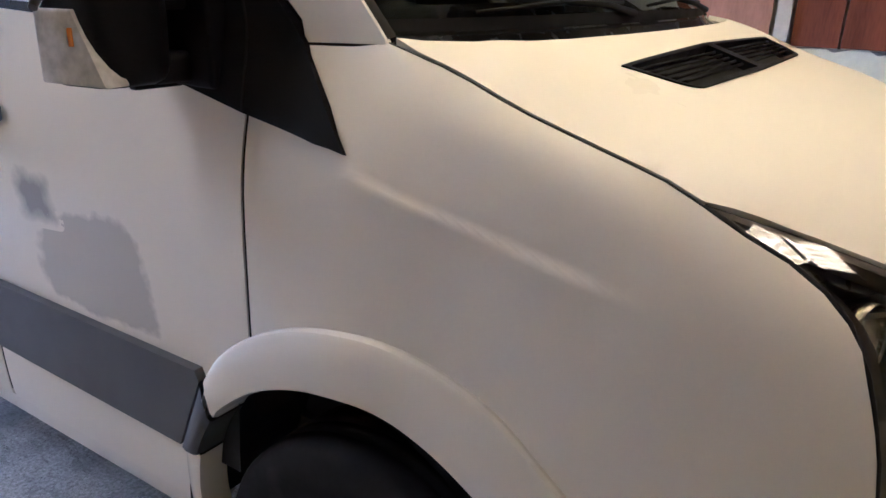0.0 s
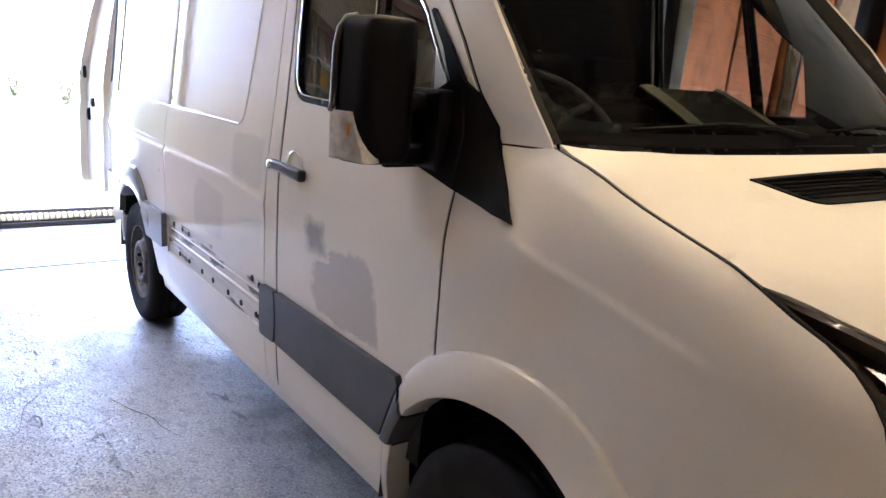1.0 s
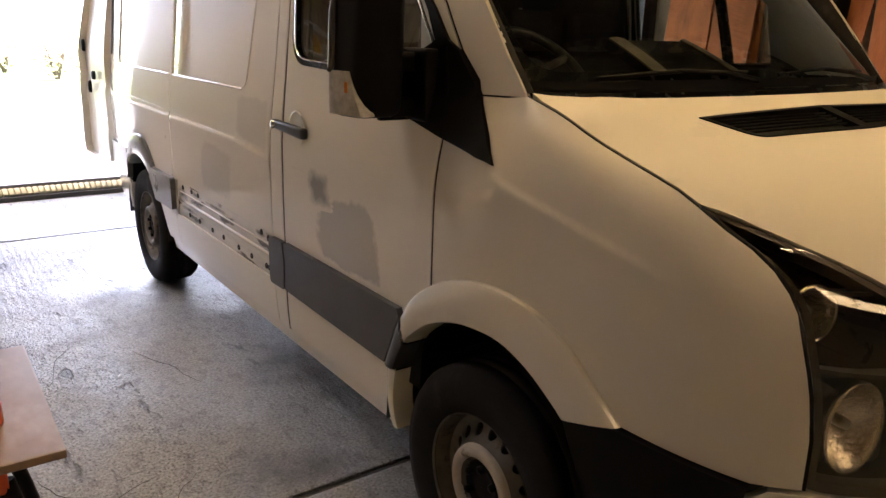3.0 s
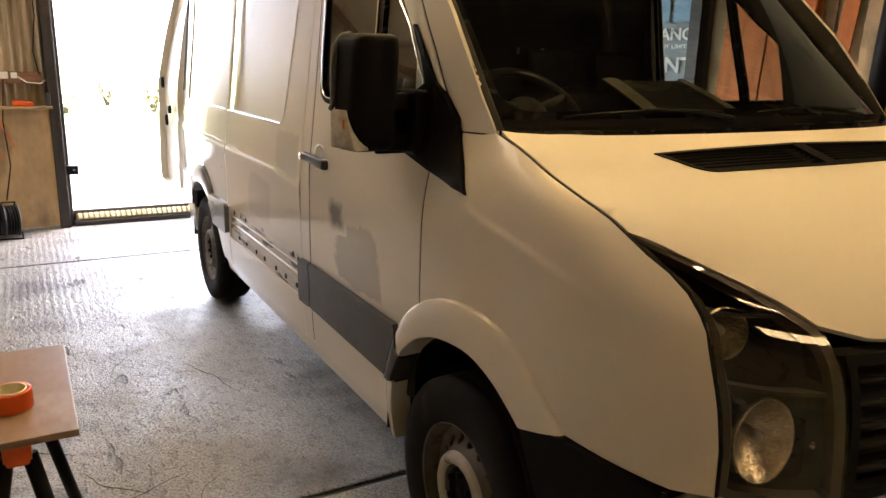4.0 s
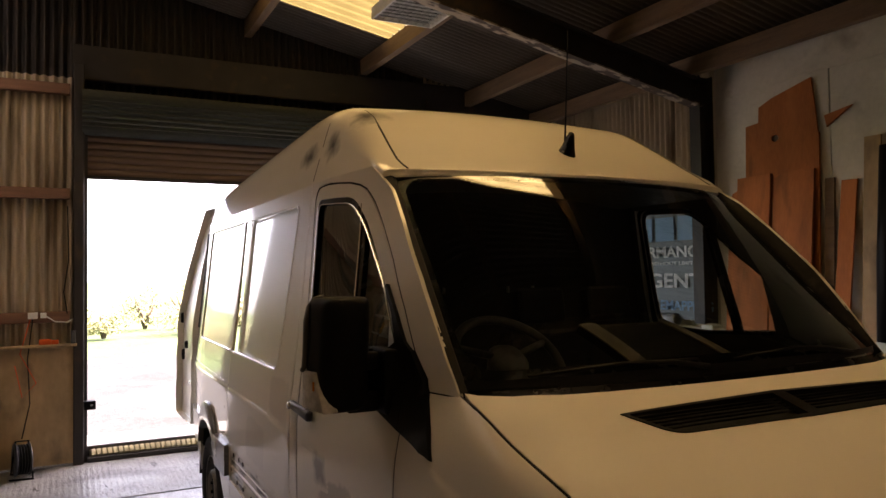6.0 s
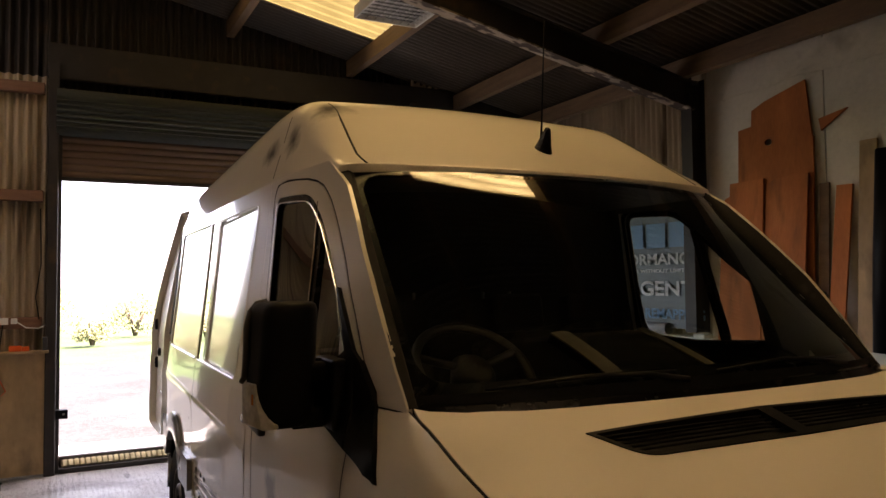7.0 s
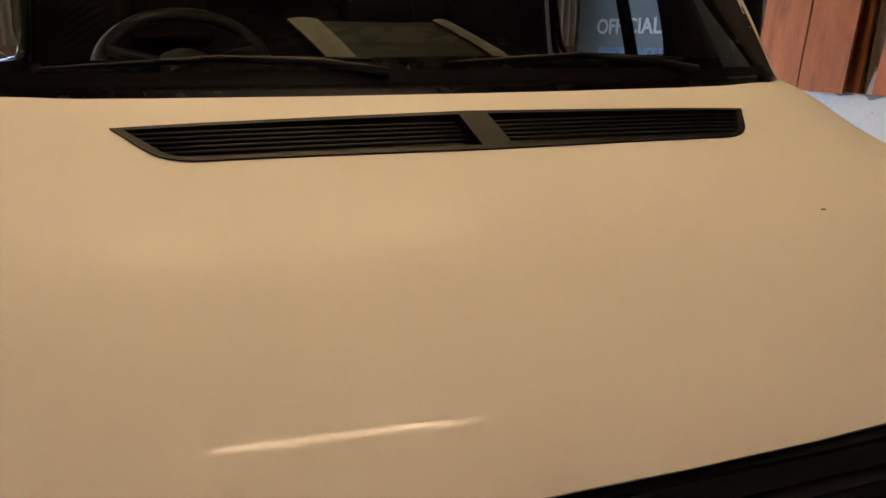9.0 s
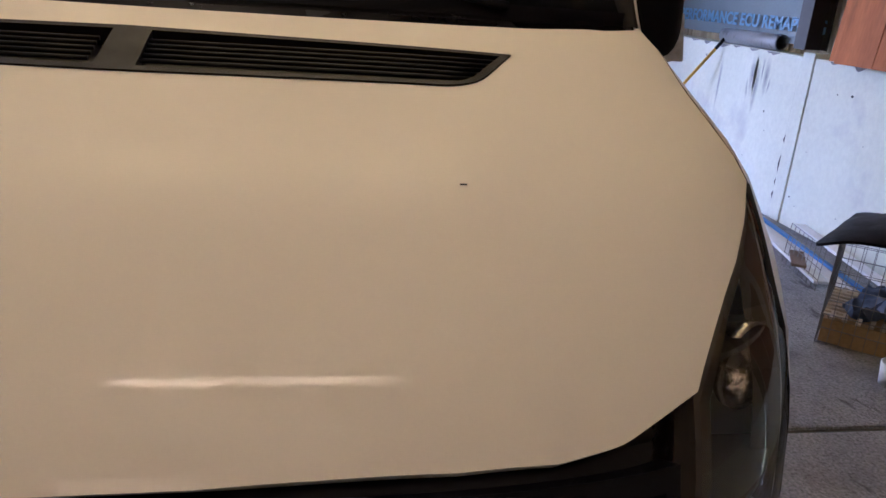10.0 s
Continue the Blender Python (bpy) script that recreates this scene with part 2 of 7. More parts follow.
def concrete(name):
    """Brushed, pitted and partly polished old concrete."""
    m = mat(name, (0.27, 0.262, 0.252), 0.45, scale=1.1, vary=0.18, fine=85, fine_vary=0.45, stain=(0.10, 0.097, 0.093), stain_scale=2.1, stain_at=0.52, stain_soft=0.2, rand=0.04)
    t = m.node_tree
    b = t.nodes["Principled BSDF"]
    geo = t.nodes.new("ShaderNodeNewGeometry")

    def noise_of(scale, detail, stretch, turn):
        mp, n = t.nodes.new("ShaderNodeMapping"), t.nodes.new("ShaderNodeTexNoise")
        mp.inputs["Scale"].default_value, mp.inputs["Rotation"].default_value = stretch, (0, 0, radians(turn))
        n.inputs["Scale"].default_value, n.inputs["Detail"].default_value = scale, detail
        t.links.new(geo.outputs["Position"], mp.inputs["Vector"])
        t.links.new(mp.outputs[0], n.inputs["Vector"])
        return n.outputs["Fac"]

    def ranged(value, a, c, lo, hi):
        r = t.nodes.new("ShaderNodeMapRange")
        for k, v in (("From Min", a), ("From Max", c), ("To Min", lo), ("To Max", hi)):
            r.inputs[k].default_value = v
        t.links.new(value, r.inputs["Value"])
        return r.outputs[0]

    def calc(op, a, c):
        n = t.nodes.new("ShaderNodeMath")
        n.operation = op
        for k, v in enumerate((a, c)):
            if isinstance(v, float):
                n.inputs[k].default_value = v
            else:
                t.links.new(v, n.inputs[k])
        return n.outputs[0]

    # two pours: a ribbed, trodden-smooth one to the north and east, a darker, coarser one in the middle
    xyz = t.nodes.new("ShaderNodeSeparateXYZ")
    t.links.new(geo.outputs["Position"], xyz.inputs[0])
    rim = ranged(noise_of(2.2, 5.0, (1, 1, 1), 0), 0.3, 0.7, -0.16, 0.16)
    north = ranged(calc("ADD", xyz.outputs["Y"], rim), 3.02, 3.30, 0, 1)
    trodden = calc("MAXIMUM", north, ranged(calc("ADD", xyz.outputs["X"], rim), 1.3, 1.7, 0, 1))
    gloss = ranged(noise_of(1.6, 6.0, (1, 1, 1), 0), 0.38, 0.62, -0.14, 0.14)
    t.links.new(calc("ADD", gloss, ranged(trodden, 0, 1, 0.54, 0.44)), b.inputs["Roughness"])
    wave = t.nodes.new("ShaderNodeTexWave")
    wave.bands_direction = "X"
    for k, v in (("Scale", 7.0), ("Distortion", 1.6), ("Detail", 3.0), ("Detail Scale", 2.5), ("Detail Roughness", 0.6)):
        wave.inputs[k].default_value = v
    t.links.new(geo.outputs["Position"], wave.inputs["Vector"])
    ribs = calc("MULTIPLY", wave.outputs["Fac"], ranged(north, 0, 1, 0.15, 1.0))
    brush = ranged(noise_of(75.0, 5.0, (1.0, 0.16, 1.0), 8), 0.32, 0.68, 0, 1)            # tooling marks
    pits = ranged(noise_of(95.0, 5.0, (1, 1, 1), 0), 0.33, 0.45, 0, 1)
    scars = ranged(noise_of(7.0, 8.0, (1.0, 0.35, 1), 40), 0.315, 0.355, 0, 1)              # scratched and chipped spots
    flakes = ranged(noise_of(24.0, 9.0, (1.0, 0.55, 1), 32), 0.385, 0.47, 0, 1)             # worn-through skin of the slab
    dark = t.nodes.new("ShaderNodeMix")
    dark.data_type, dark.blend_type = "RGBA", "MULTIPLY"
    dark.inputs["Factor"].default_value = 1.0
    t.links.new(b.inputs["Base Color"].links[0].from_socket, dark.inputs["A"])
    grime = t.nodes.new("ShaderNodeMath")
    grime.operation = "MULTIPLY"
    t.links.new(ranged(pits, 0, 1, 0.55, 1.0), grime.inputs[0])
    t.links.new(ranged(scars, 0, 1, 0.40, 1.0), grime.inputs[1])
    worn = calc("MAXIMUM", ranged(flakes, 0, 1, 0.78, 1.0), ranged(trodden, 0, 1, 0.0, 0.85))
    t.links.new(calc("MULTIPLY", calc("MULTIPLY", grime.outputs[0], worn), ranged(trodden, 0, 1, 1.08, 1.06)), dark.inputs["B"])
    t.links.new(dark.outputs["Result"], b.inputs["Base Color"])
    last = None
    for value, dist in ((ribs, 0.0018), (flakes, 0.004), (brush, 0.0016), (pits, 0.013), (scars, 0.014), (noise_of(9.0, 6.0, (1, 0.8, 1), 14), 0.006)):
        bn = t.nodes.new("ShaderNodeBump")
        bn.inputs["Strength"].default_value, bn.inputs["Distance"].default_value = 0.9, dist
        t.links.new(value, bn.inputs["Height"])
        if last is not None:
            t.links.new(last, bn.inputs["Normal"])
        last = bn.outputs[0]
    t.links.new(last, b.inputs["Normal"])
    return m


CONCRETE = concrete("worn_concrete_floor")
JOINT = mat("tarry_joint", (0.05, 0.047, 0.043), 0.8, scale=20, vary=0.3)
TIN = mat("weathered_corrugated_iron", (0.50, 0.42, 0.31), 0.40, metal=0.35, scale=1.2, vary=0.18, fine=50, fine_vary=0.08, stain=(0.13, 0.085, 0.05), stain_scale=2.0,
          stain_at=0.53, stain_soft=0.2, stretch=(3.2, 3.2, 0.3))
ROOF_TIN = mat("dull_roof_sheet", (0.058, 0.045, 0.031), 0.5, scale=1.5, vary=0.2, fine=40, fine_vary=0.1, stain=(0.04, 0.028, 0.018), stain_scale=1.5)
PLASTIC_SHEET = roof_plastic("translucent_roof_sheet")
OLD_SHEET = roof_plastic("mossy_translucent_sheet", (0.032, 0.023, 0.008), (0.085, 0.066, 0.024))
GRUBBY_SHEET = roof_plastic("grubby_translucent_sheet", (0.155, 0.110, 0.050), (0.39, 0.285, 0.160))
# for the unseen roof opening added to brighten flank and floor
ADDED_SHEET = roof_plastic("added_translucent_sheet", (0.25, 0.238, 0.208), (0.32, 0.305, 0.272))
TIMBER = mat("rough_roof_timber", (0.155, 0.098, 0.054), 0.75, scale=3, vary=0.25, fine=45, fine_vary=0.15, stretch=(6, 0.6, 6), bump=0.002, bump_scale=40)
RAIL = mat("rust_red_timber_rail", (0.20, 0.10, 0.06), 0.75, scale=4, vary=0.25, fine=45, fine_vary=0.15, stretch=(0.6, 6, 6))
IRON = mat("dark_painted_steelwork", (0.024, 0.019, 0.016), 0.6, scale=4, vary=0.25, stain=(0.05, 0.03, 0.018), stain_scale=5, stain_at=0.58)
FLAKED = mat("flaking_white_paint", (0.34, 0.29, 0.22), 0.75, scale=5, vary=0.2, stain=(0.05, 0.035, 0.025), stain_scale=11, stain_at=0.47, stain_soft=0.06, stretch=(0.5, 1, 1))
SHUTTER = mat("brown_shutter_slats", (0.15, 0.095, 0.065), 0.5, metal=0.2, scale=3, vary=0.2, stain=(0.30, 0.22, 0.15), stain_scale=4, stain_at=0.66, stretch=(0.5, 1, 2))
SHUTTER_ROLL = mat("mossy_green_shutter_roll", (0.035, 0.042, 0.036), 0.6, scale=3, vary=0.25, fine=60, fine_vary=0.3, stain=(0.06, 0.095, 0.03), stain_scale=7, stain_at=0.60, stretch=(0.4, 1, 2))
PLY = mat("weathered_plywood", (0.40, 0.275, 0.145), 0.7, scale=3.5, vary=0.30, fine=30, fine_vary=0.08, stain=(0.13, 0.09, 0.055), stain_scale=5.0, stain_at=0.54, stain_soft=0.25, stretch=(1, 1, 0.5))
BENCH_PLY = mat("dusty_brown_plywood", (0.27, 0.185, 0.135), 0.38, scale=4, vary=0.18, fine=40, fine_vary=0.1, stain=(0.42, 0.36, 0.30), stain_scale=5, stain_at=0.56, stain_soft=0.2, stretch=(1, 0.5, 1))
HARDBOARD = mat("reddish_hardboard", (0.40, 0.138, 0.047), 0.7, spec=0.15, scale=2.4, vary=0.20, fine=26, fine_vary=0.10, stain=(0.24, 0.10, 0.04), stain_scale=3.5, stain_at=0.57, stain_soft=0.2, rand=0.22, stretch=(1, 2.5, 0.6), bump=0.002, bump_scale=14)
FADED_BOARD = mat("faded_pink_hardboard", (0.36, 0.19, 0.13), 0.7, spec=0.15, scale=2.4, vary=0.2, fine=26, fine_vary=0.10, stretch=(1, 2.5, 0.6))
RED_BOARD = mat("dark_red_board", (0.20, 0.062, 0.034), 0.65, spec=0.2, scale=3, vary=0.25, fine=30, fine_vary=0.12, stretch=(1, 3.0, 0.4), rand=0.2)
WHITEWASH = mat("whitewashed_concrete", (0.71, 0.72, 0.61), 0.75, scale=1.6, vary=0.07, fine=30, fine_vary=0.05, stain=(0.50, 0.49, 0.47), stain_scale=2.4, stain_at=0.6, stain_soft=0.2, bump=0.003, bump_scale=18)
BARE = mat("bare_grey_concrete", (0.24, 0.235, 0.225), 0.85, scale=20, vary=0.25)
LINING = mat("grubby_insulation_sheet", (0.55, 0.51, 0.43), 0.8, scale=1.6, vary=0.16, fine=22, fine_vary=0.05, stain=(0.24, 0.20, 0.15), stain_scale=2.2, stain_at=0.56, stain_soft=0.22, bump=0.05, bump_scale=3.2)
BANNER = mat("slate_grey_vinyl_banner", (0.14, 0.175, 0.19), 0.5, scale=1.5, vary=0.1)
INK_WHITE = mat("white_print", (0.58, 0.60, 0.60), 0.5, vary=0.05)
INK_BLUE = mat("blue_print", (0.14, 0.29, 0.46), 0.5, vary=0.05)
ORANGE = mat("orange_plastic", (0.72, 0.11, 0.02), 0.4, vary=0.08)
CREAM = mat("cream_plastic", (0.66, 0.58, 0.36), 0.5, vary=0.12)
WORN_STEEL = mat("worn_grey_drawer_steel", (0.23, 0.23, 0.22), 0.45, metal=0.4, scale=6, vary=0.2, stain=(0.10, 0.09, 0.08), stain_scale=6, stain_at=0.55, stretch=(0.4, 1, 3))
TRAY_WOOD = mat("yellow_brown_tray_board", (0.30, 0.19, 0.08), 0.7, scale=5, vary=0.25, fine=60, fine_vary=0.12)
TRAY_SLAT = mat("pale_slat_ends", (0.46, 0.38, 0.27), 0.7, scale=9, vary=0.2)
WIRE = mat("galvanised_wire", (0.22, 0.21, 0.19), 0.45, metal=0.7)
YELLOW = mat("yellow_handle", (0.70, 0.42, 0.05), 0.5, vary=0.08)
CLEARISH = mat("cloudy_clear_plastic", (0.52, 0.51, 0.49), 0.12, scale=30, vary=0.25)
PIPE_GREY = mat("grey_pipe_plastic", (0.23, 0.235, 0.24), 0.4, scale=6, vary=0.12, stain=(0.10, 0.10, 0.10), stain_scale=9)
WHITE = mat("white_plastic", (0.72, 0.72, 0.70), 0.45, vary=0.05)
RAG = mat("blue_grey_cloth", (0.10, 0.125, 0.17), 0.9, scale=15, vary=0.3)
BLUE = mat("blue_painted_strip", (0.06, 0.2, 0.5), 0.5, vary=0.1)
ASPHALT = mat("worn_asphalt", (0.042, 0.042, 0.044), 0.9, spec=0.2, scale=0.7, vary=0.25, fine=18, fine_vary=0.3, bump=0.01, bump_scale=30, stain=(0.075, 0.072, 0.066), stain_scale=0.8)
GRASS = mat("grass", (0.05, 0.085, 0.022), 0.9, scale=0.7, vary=0.35, fine=12, fine_vary=0.3, bump=0.03, bump_scale=12)
LEAF = mat("hedge_leaves", (0.20, 0.20, 0.09), 0.7, scale=0.8, vary=0.3, rand=0.15)
BARK = mat("bark", (0.10, 0.07, 0.05), 0.9, scale=6, vary=0.3)


# ---- making meshes ----
def part(name, bm, material, parent=None, label="", smooth=None):
    """One mesh object from bm under a thing or a part."""
    if smooth is not None:
        for face in bm.faces:
            face.smooth = smooth
    me = bpy.data.meshes.new(name)
    bm.normal_update()
    bm.to_mesh(me)
    bm.free()
    me.materials.append(material)
    ob = new(name, me)
    if parent is not None:
        ob.parent = parent
        ob.matrix_parent_inverse = parent.matrix_world.inverted()
    if label:
        tagged(ob, label)
    return ob


def thing(name, at, label, category, group="", kind=""):
    ob = new(name)
    ob.empty_display_size = 0.1
    ob.location = at
    bpy.context.view_layer.update()
    return tagged(ob, label, category, group, kind)


def box(bm, lo, hi, bevel=0.0, m=None, segments=2):
    """Adds a box from lo to hi, its edges rounded by bevel, turned by m."""
    size = [max(b - a, 1e-4) for a, b in zip(lo, hi)]
    mid = [(a + b) / 2 for a, b in zip(lo, hi)]
    made = bmesh.ops.create_cube(bm, size=1.0, matrix=Matrix.Translation(mid) @ Matrix.Diagonal((*size, 1)))["verts"]
    if bevel:
        edges = list({e for v in made for e in v.link_edges})
        res = bmesh.ops.bevel(bm, geom=edges, offset=min(bevel, 0.45 * min(size)), segments=segments, profile=0.7, affect="EDGES")
        made = list({v for f in res["faces"] for v in f.verts} | {v for v in made if v.is_valid})
    if m is not None:
        bmesh.ops.transform(bm, matrix=m, verts=made)
    return made


def boxed(lo, hi, bevel=0.0, m=None):
    bm = bmesh.new()
    box(bm, lo, hi, bevel, m)
    return bm


def tube(bm, points, radius, sides=8, closed=False, caps=True):
    """A round bar along points; radius may be a list."""
    pts = [Vector(p) for p in points]
    rings, up = [], None
    count = len(pts)
    for i, p in enumerate(pts):
        a, b = (pts[i - 1], pts[(i + 1) % count]) if closed else (pts[max(i - 1, 0)], pts[min(i + 1, count - 1)])
        d = (b - a).normalized()
        if up is None:
            up = d.orthogonal().normalized()
        up = (up - d * up.dot(d)).normalized()
        side = d.cross(up)
        r = radius[i] if isinstance(radius, (list, tuple)) else radius
        rings.append([bm.verts.new(p + (up * math.cos(2 * math.pi * k / sides) + side * math.sin(2 * math.pi * k / sides)) * r) for k in range(sides)])
    spans = list(zip(rings, rings[1:])) + ([(rings[-1], rings[0])] if closed else [])
    for r0, r1 in spans:
        for k in range(sides):
            bm.faces.new((r0[k], r0[(k + 1) % sides], r1[(k + 1) % sides], r1[k])).smooth = True
    if caps and not closed:
        bm.faces.new(rings[0][::-1])
        bm.faces.new(rings[-1])


def lathe(bm, profile, m=None, sides=48, smooth=True):
    """Turns (radius, height) points about z, then moves them by m."""
    rings = []
    for r, h in profile:
        ring = []
        for k in range(sides):
            a = 2 * math.pi * k / sides
            p = Vector((r * math.cos(a), r * math.sin(a), h))
            ring.append(bm.verts.new(m @ p if m is not None else p))
        rings.append(ring)
    for r0, r1 in zip(rings, rings[1:]):
        for k in range(sides):
            bm.faces.new((r0[k], r0[(k + 1) % sides], r1[(k + 1) % sides], r1[k])).smooth = smooth


def rounded(points, steps=6):
    """A closed outline; a point (u, v, r) has its corner rounded by about r."""
    out = []
    count = len(points)
    for i, p in enumerate(points):
        r = p[2] if len(p) > 2 else 0
        c = Vector(p[:2])
        if not r:
            out.append(c)
            continue
        a, b = Vector(points[i - 1][:2]), Vector(points[(i + 1) % count][:2])
        da, db = (a - c), (b - c)
        p0, p1 = c + da.normalized() * min(r, da.length * 0.49), c + db.normalized() * min(r, db.length * 0.49)
        for k in range(steps + 1):
            f = k / steps
            out.append(p0 * (1 - f) ** 2 + c * 2 * f * (1 - f) + p1 * f * f)
    return out


def curve_through(points, steps=5):
    """Catmull-Rom points through an open line of (u, v)."""
    pts = [Vector(p[:2]) for p in points]
    pts = [2 * pts[0] - pts[1]] + pts + [2 * pts[-1] - pts[-2]]
    out = []
    for a, b, c, d in zip(pts, pts[1:], pts[2:], pts[3:]):
        for k in range(steps):
            f = k / steps
            out.append(0.5 * ((2 * b) + (c - a) * f + (2 * a - 5 * b + 4 * c - d) * f * f + (3 * b - a - 3 * c + d) * f ** 3))
    return out + [pts[-2]]


def inside(px, py, poly):
    """Which of the points lie in the closed outline."""
    ok = np.zeros(len(px), bool)
    x0, y0 = np.array([p[0] for p in poly]), np.array([p[1] for p in poly])
    x1, y1 = np.roll(x0, -1), np.roll(y0, -1)
    for a, b, c, d in zip(x0, y0, x1, y1):
        if b != d:
            ok ^= ((b > py) != (d > py)) & (px < (c - a) * (py - b) / (d - b) + a)
    return ok


def spaced(poly, step):
    out = []
    for a, b in zip(poly, poly[1:] + poly[:1]):
        count = max(1, int((b - a).length / step + 0.5))
        out += [a + (b - a) * (k / count) for k in range(count)]
    return out


def sheet(bm, outline, surface, holes=(), step=0.04, depth=0.012, flip=False, lines=()):
    """Fills an outline in (u, v) with a smooth sheet on surface(u, v) -> place, with its edges folded back by depth."""
    from mathutils.geometry import delaunay_2d_cdt
    rings = [spaced([Vector(p[:2]) for p in outline], step)] + [spaced([Vector(p[:2]) for p in h], step) for h in holes]
    pts, edges = [], []
    for ring in rings:
        n0 = len(pts)
        pts += ring
        edges += [(n0 + k, n0 + (k + 1) % len(ring)) for k in range(len(ring))]
    us, vs = [p.x for p in rings[0]], [p.y for p in rings[0]]
    gu, gv = np.meshgrid(np.arange(min(us) + step * 0.37, max(us), step), np.arange(min(vs) + step * 0.41, max(vs), step))
    gu, gv = gu.ravel(), gv.ravel()
    ok = inside(gu, gv, rings[0])
    for h in rings[1:]:
        ok &= ~inside(gu, gv, h)
    edge = np.array([(p.x, p.y) for p in pts])
    gu, gv = gu[ok], gv[ok]
    more = [Vector(p) for p in lines]
    if more:
        mu, mv = np.array([p.x for p in more]), np.array([p.y for p in more])
        fit_in = inside(mu, mv, rings[0])
        away = np.array([((edge - (a, b)) ** 2).sum(1).min() for a, b in zip(mu, mv)]) > 0.006 ** 2
        more = [p for p, k, j in zip(more, fit_in, away) if k and j]
        edge = np.concatenate([edge, [(p.x, p.y) for p in more]])
        pts = pts + more
    if len(gu):
        near = np.array([((edge - (a, b)) ** 2).sum(1).min() for a, b in zip(gu, gv)])
        gu, gv = gu[near > (0.45 * step) ** 2], gv[near > (0.45 * step) ** 2]
    pts += [Vector((a, b)) for a, b in zip(gu, gv)]
    co, _, tris, *_ = delaunay_2d_cdt(pts, edges, [], 0, 1e-7)
    mid = np.array([[sum(co[i][k] for i in f) / 3 for k in (0, 1)] for f in tris])
    keep = inside(mid[:, 0], mid[:, 1], rings[0])
    for h in rings[1:]:
        keep &= ~inside(mid[:, 0], mid[:, 1], h)
    used, verts = {}, []
    tops = []
    for f, k in zip(tris, keep):
        if not k:
            continue
        vv = []
        for i in f:
            if i not in used:
                used[i] = bm.verts.new(surface(co[i].x, co[i].y))
            vv.append(used[i])
        try:
            face = bm.faces.new(vv[::-1] if flip else vv)
        except ValueError:
            continue
        face.smooth = True
        tops.append(face)
    if depth:
        bm.normal_update()
        made = {f for f in tops}
        rim = [e for e in {e for f in tops for e in f.edges} if sum(f in made for f in e.link_faces) == 1]
        back = {}
        for e in rim:
            for v in e.verts:
                if v not in back:
                    n = Vector()
                    for f in v.link_faces:
                        if f in made:
                            n += f.normal
                    back[v] = (v.co - n.normalized() * depth)
        back = {v: bm.verts.new(c) for v, c in back.items()}
        for e in rim:
            face = [f for f in e.link_faces if f in made][0]
            loop = [l for l in face.loops if l.edge == e][0]
            a, b = loop.vert, loop.link_loop_next.vert
            bm.faces.new((b, a, back[a], back[b]))
            e.smooth = False
    return bm


# ---- the van ----
VAN_X = -0.02                    # its middle; front axle at y = 0, nose towards -y
N_PLAN = 4.6


def bent(v, table):
    """Smooth interpolation through (at, value) rows."""
    xs = [r[0] for r in table]
    if v <= xs[0]:
        return table[0][1]
    if v >= xs[-1]:
        return table[-1][1]
    i = next(k for k in range(len(xs) - 1) if v <= xs[k + 1])
    x0, x1, y0, y1 = xs[i], xs[i + 1], table[i][1], table[i + 1][1]
    d = (y1 - y0) / (x1 - x0)
    d0 = (d + (y0 - table[i - 1][1]) / (x0 - xs[i - 1])) / 2 if i else d
    d1 = (d + (table[i + 2][1] - y1) / (xs[i + 2] - x1)) / 2 if i + 2 < len(xs) else d
    f, w = (v - x0) / (x1 - x0), x1 - x0
    return y0 * (1 + 2 * f) * (1 - f) ** 2 + w * d0 * f * (1 - f) ** 2 + y1 * f * f * (3 - 2 * f) + w * d1 * f * f * (f - 1)


HALF = [(0.25, 0.90), (0.36, 0.94), (0.5, 0.96), (0.75, 0.966), (1.0, 0.966), (1.15, 0.962), (1.3, 0.945), (1.5, 0.921), (1.75, 0.893), (2.09, 0.858)]
NOSE = [(0.25, 0.90), (0.4, 0.97), (0.55, 1.0), (0.75, 1.01), (1.0, 0.99), (1.06, 0.965), (1.10, 0.925), (1.15, 0.855), (1.2, 0.78), (1.262, 0.67),
        (1.295, 0.555), (1.333, 0.42), (1.373, 0.315), (1.40, 0.22), (1.418, 0.12), (1.428, 0.02)]
_th = np.linspace(0, math.pi / 2, 1500)
_pu, _pv = np.cos(_th) ** (2 / N_PLAN), np.sin(_th) ** (2 / N_PLAN)
_pu[-1] = _pv[0] = 0.0
_len = np.concatenate([[0], np.cumsum(np.hypot(np.diff(_pu * 0.96), np.diff(_pv * 0.97)))])


def along(z, y=None, x=None):
    """How far along the plan outline, from the side round to the nose, the body stands at that y or half-width x."""
    if y is not None:
        if y >= 0:
            return y
        return -float(np.interp(min(-y / bent(z, NOSE), 1), _pv, _len))
    lo, hi, b = 0.0, float(_len[-1]), bent(z, NOSE)
    for _ in range(30):
        s = (lo + hi) / 2
        wide = half_at(-b * float(np.interp(s, _len, _pv)), z) * float(np.interp(s, _len, _pu)) > abs(x)
        lo, hi = (s, hi) if wide else (lo, s)
    return -lo


WING_CREASE = [(-0.57, 1.089), (-0.478, 1.117), (-0.33, 1.153), (-0.22, 1.175), (-0.10, 1.204), (-0.068, 1.214), (-0.04, 1.232), (-0.018, 1.258)]


def crease_z(y):
    return bent(y, WING_CREASE) if y < 0.1 else 1.066 + 0.07 * (y - 1.21) if y < 1.6 else 1.094


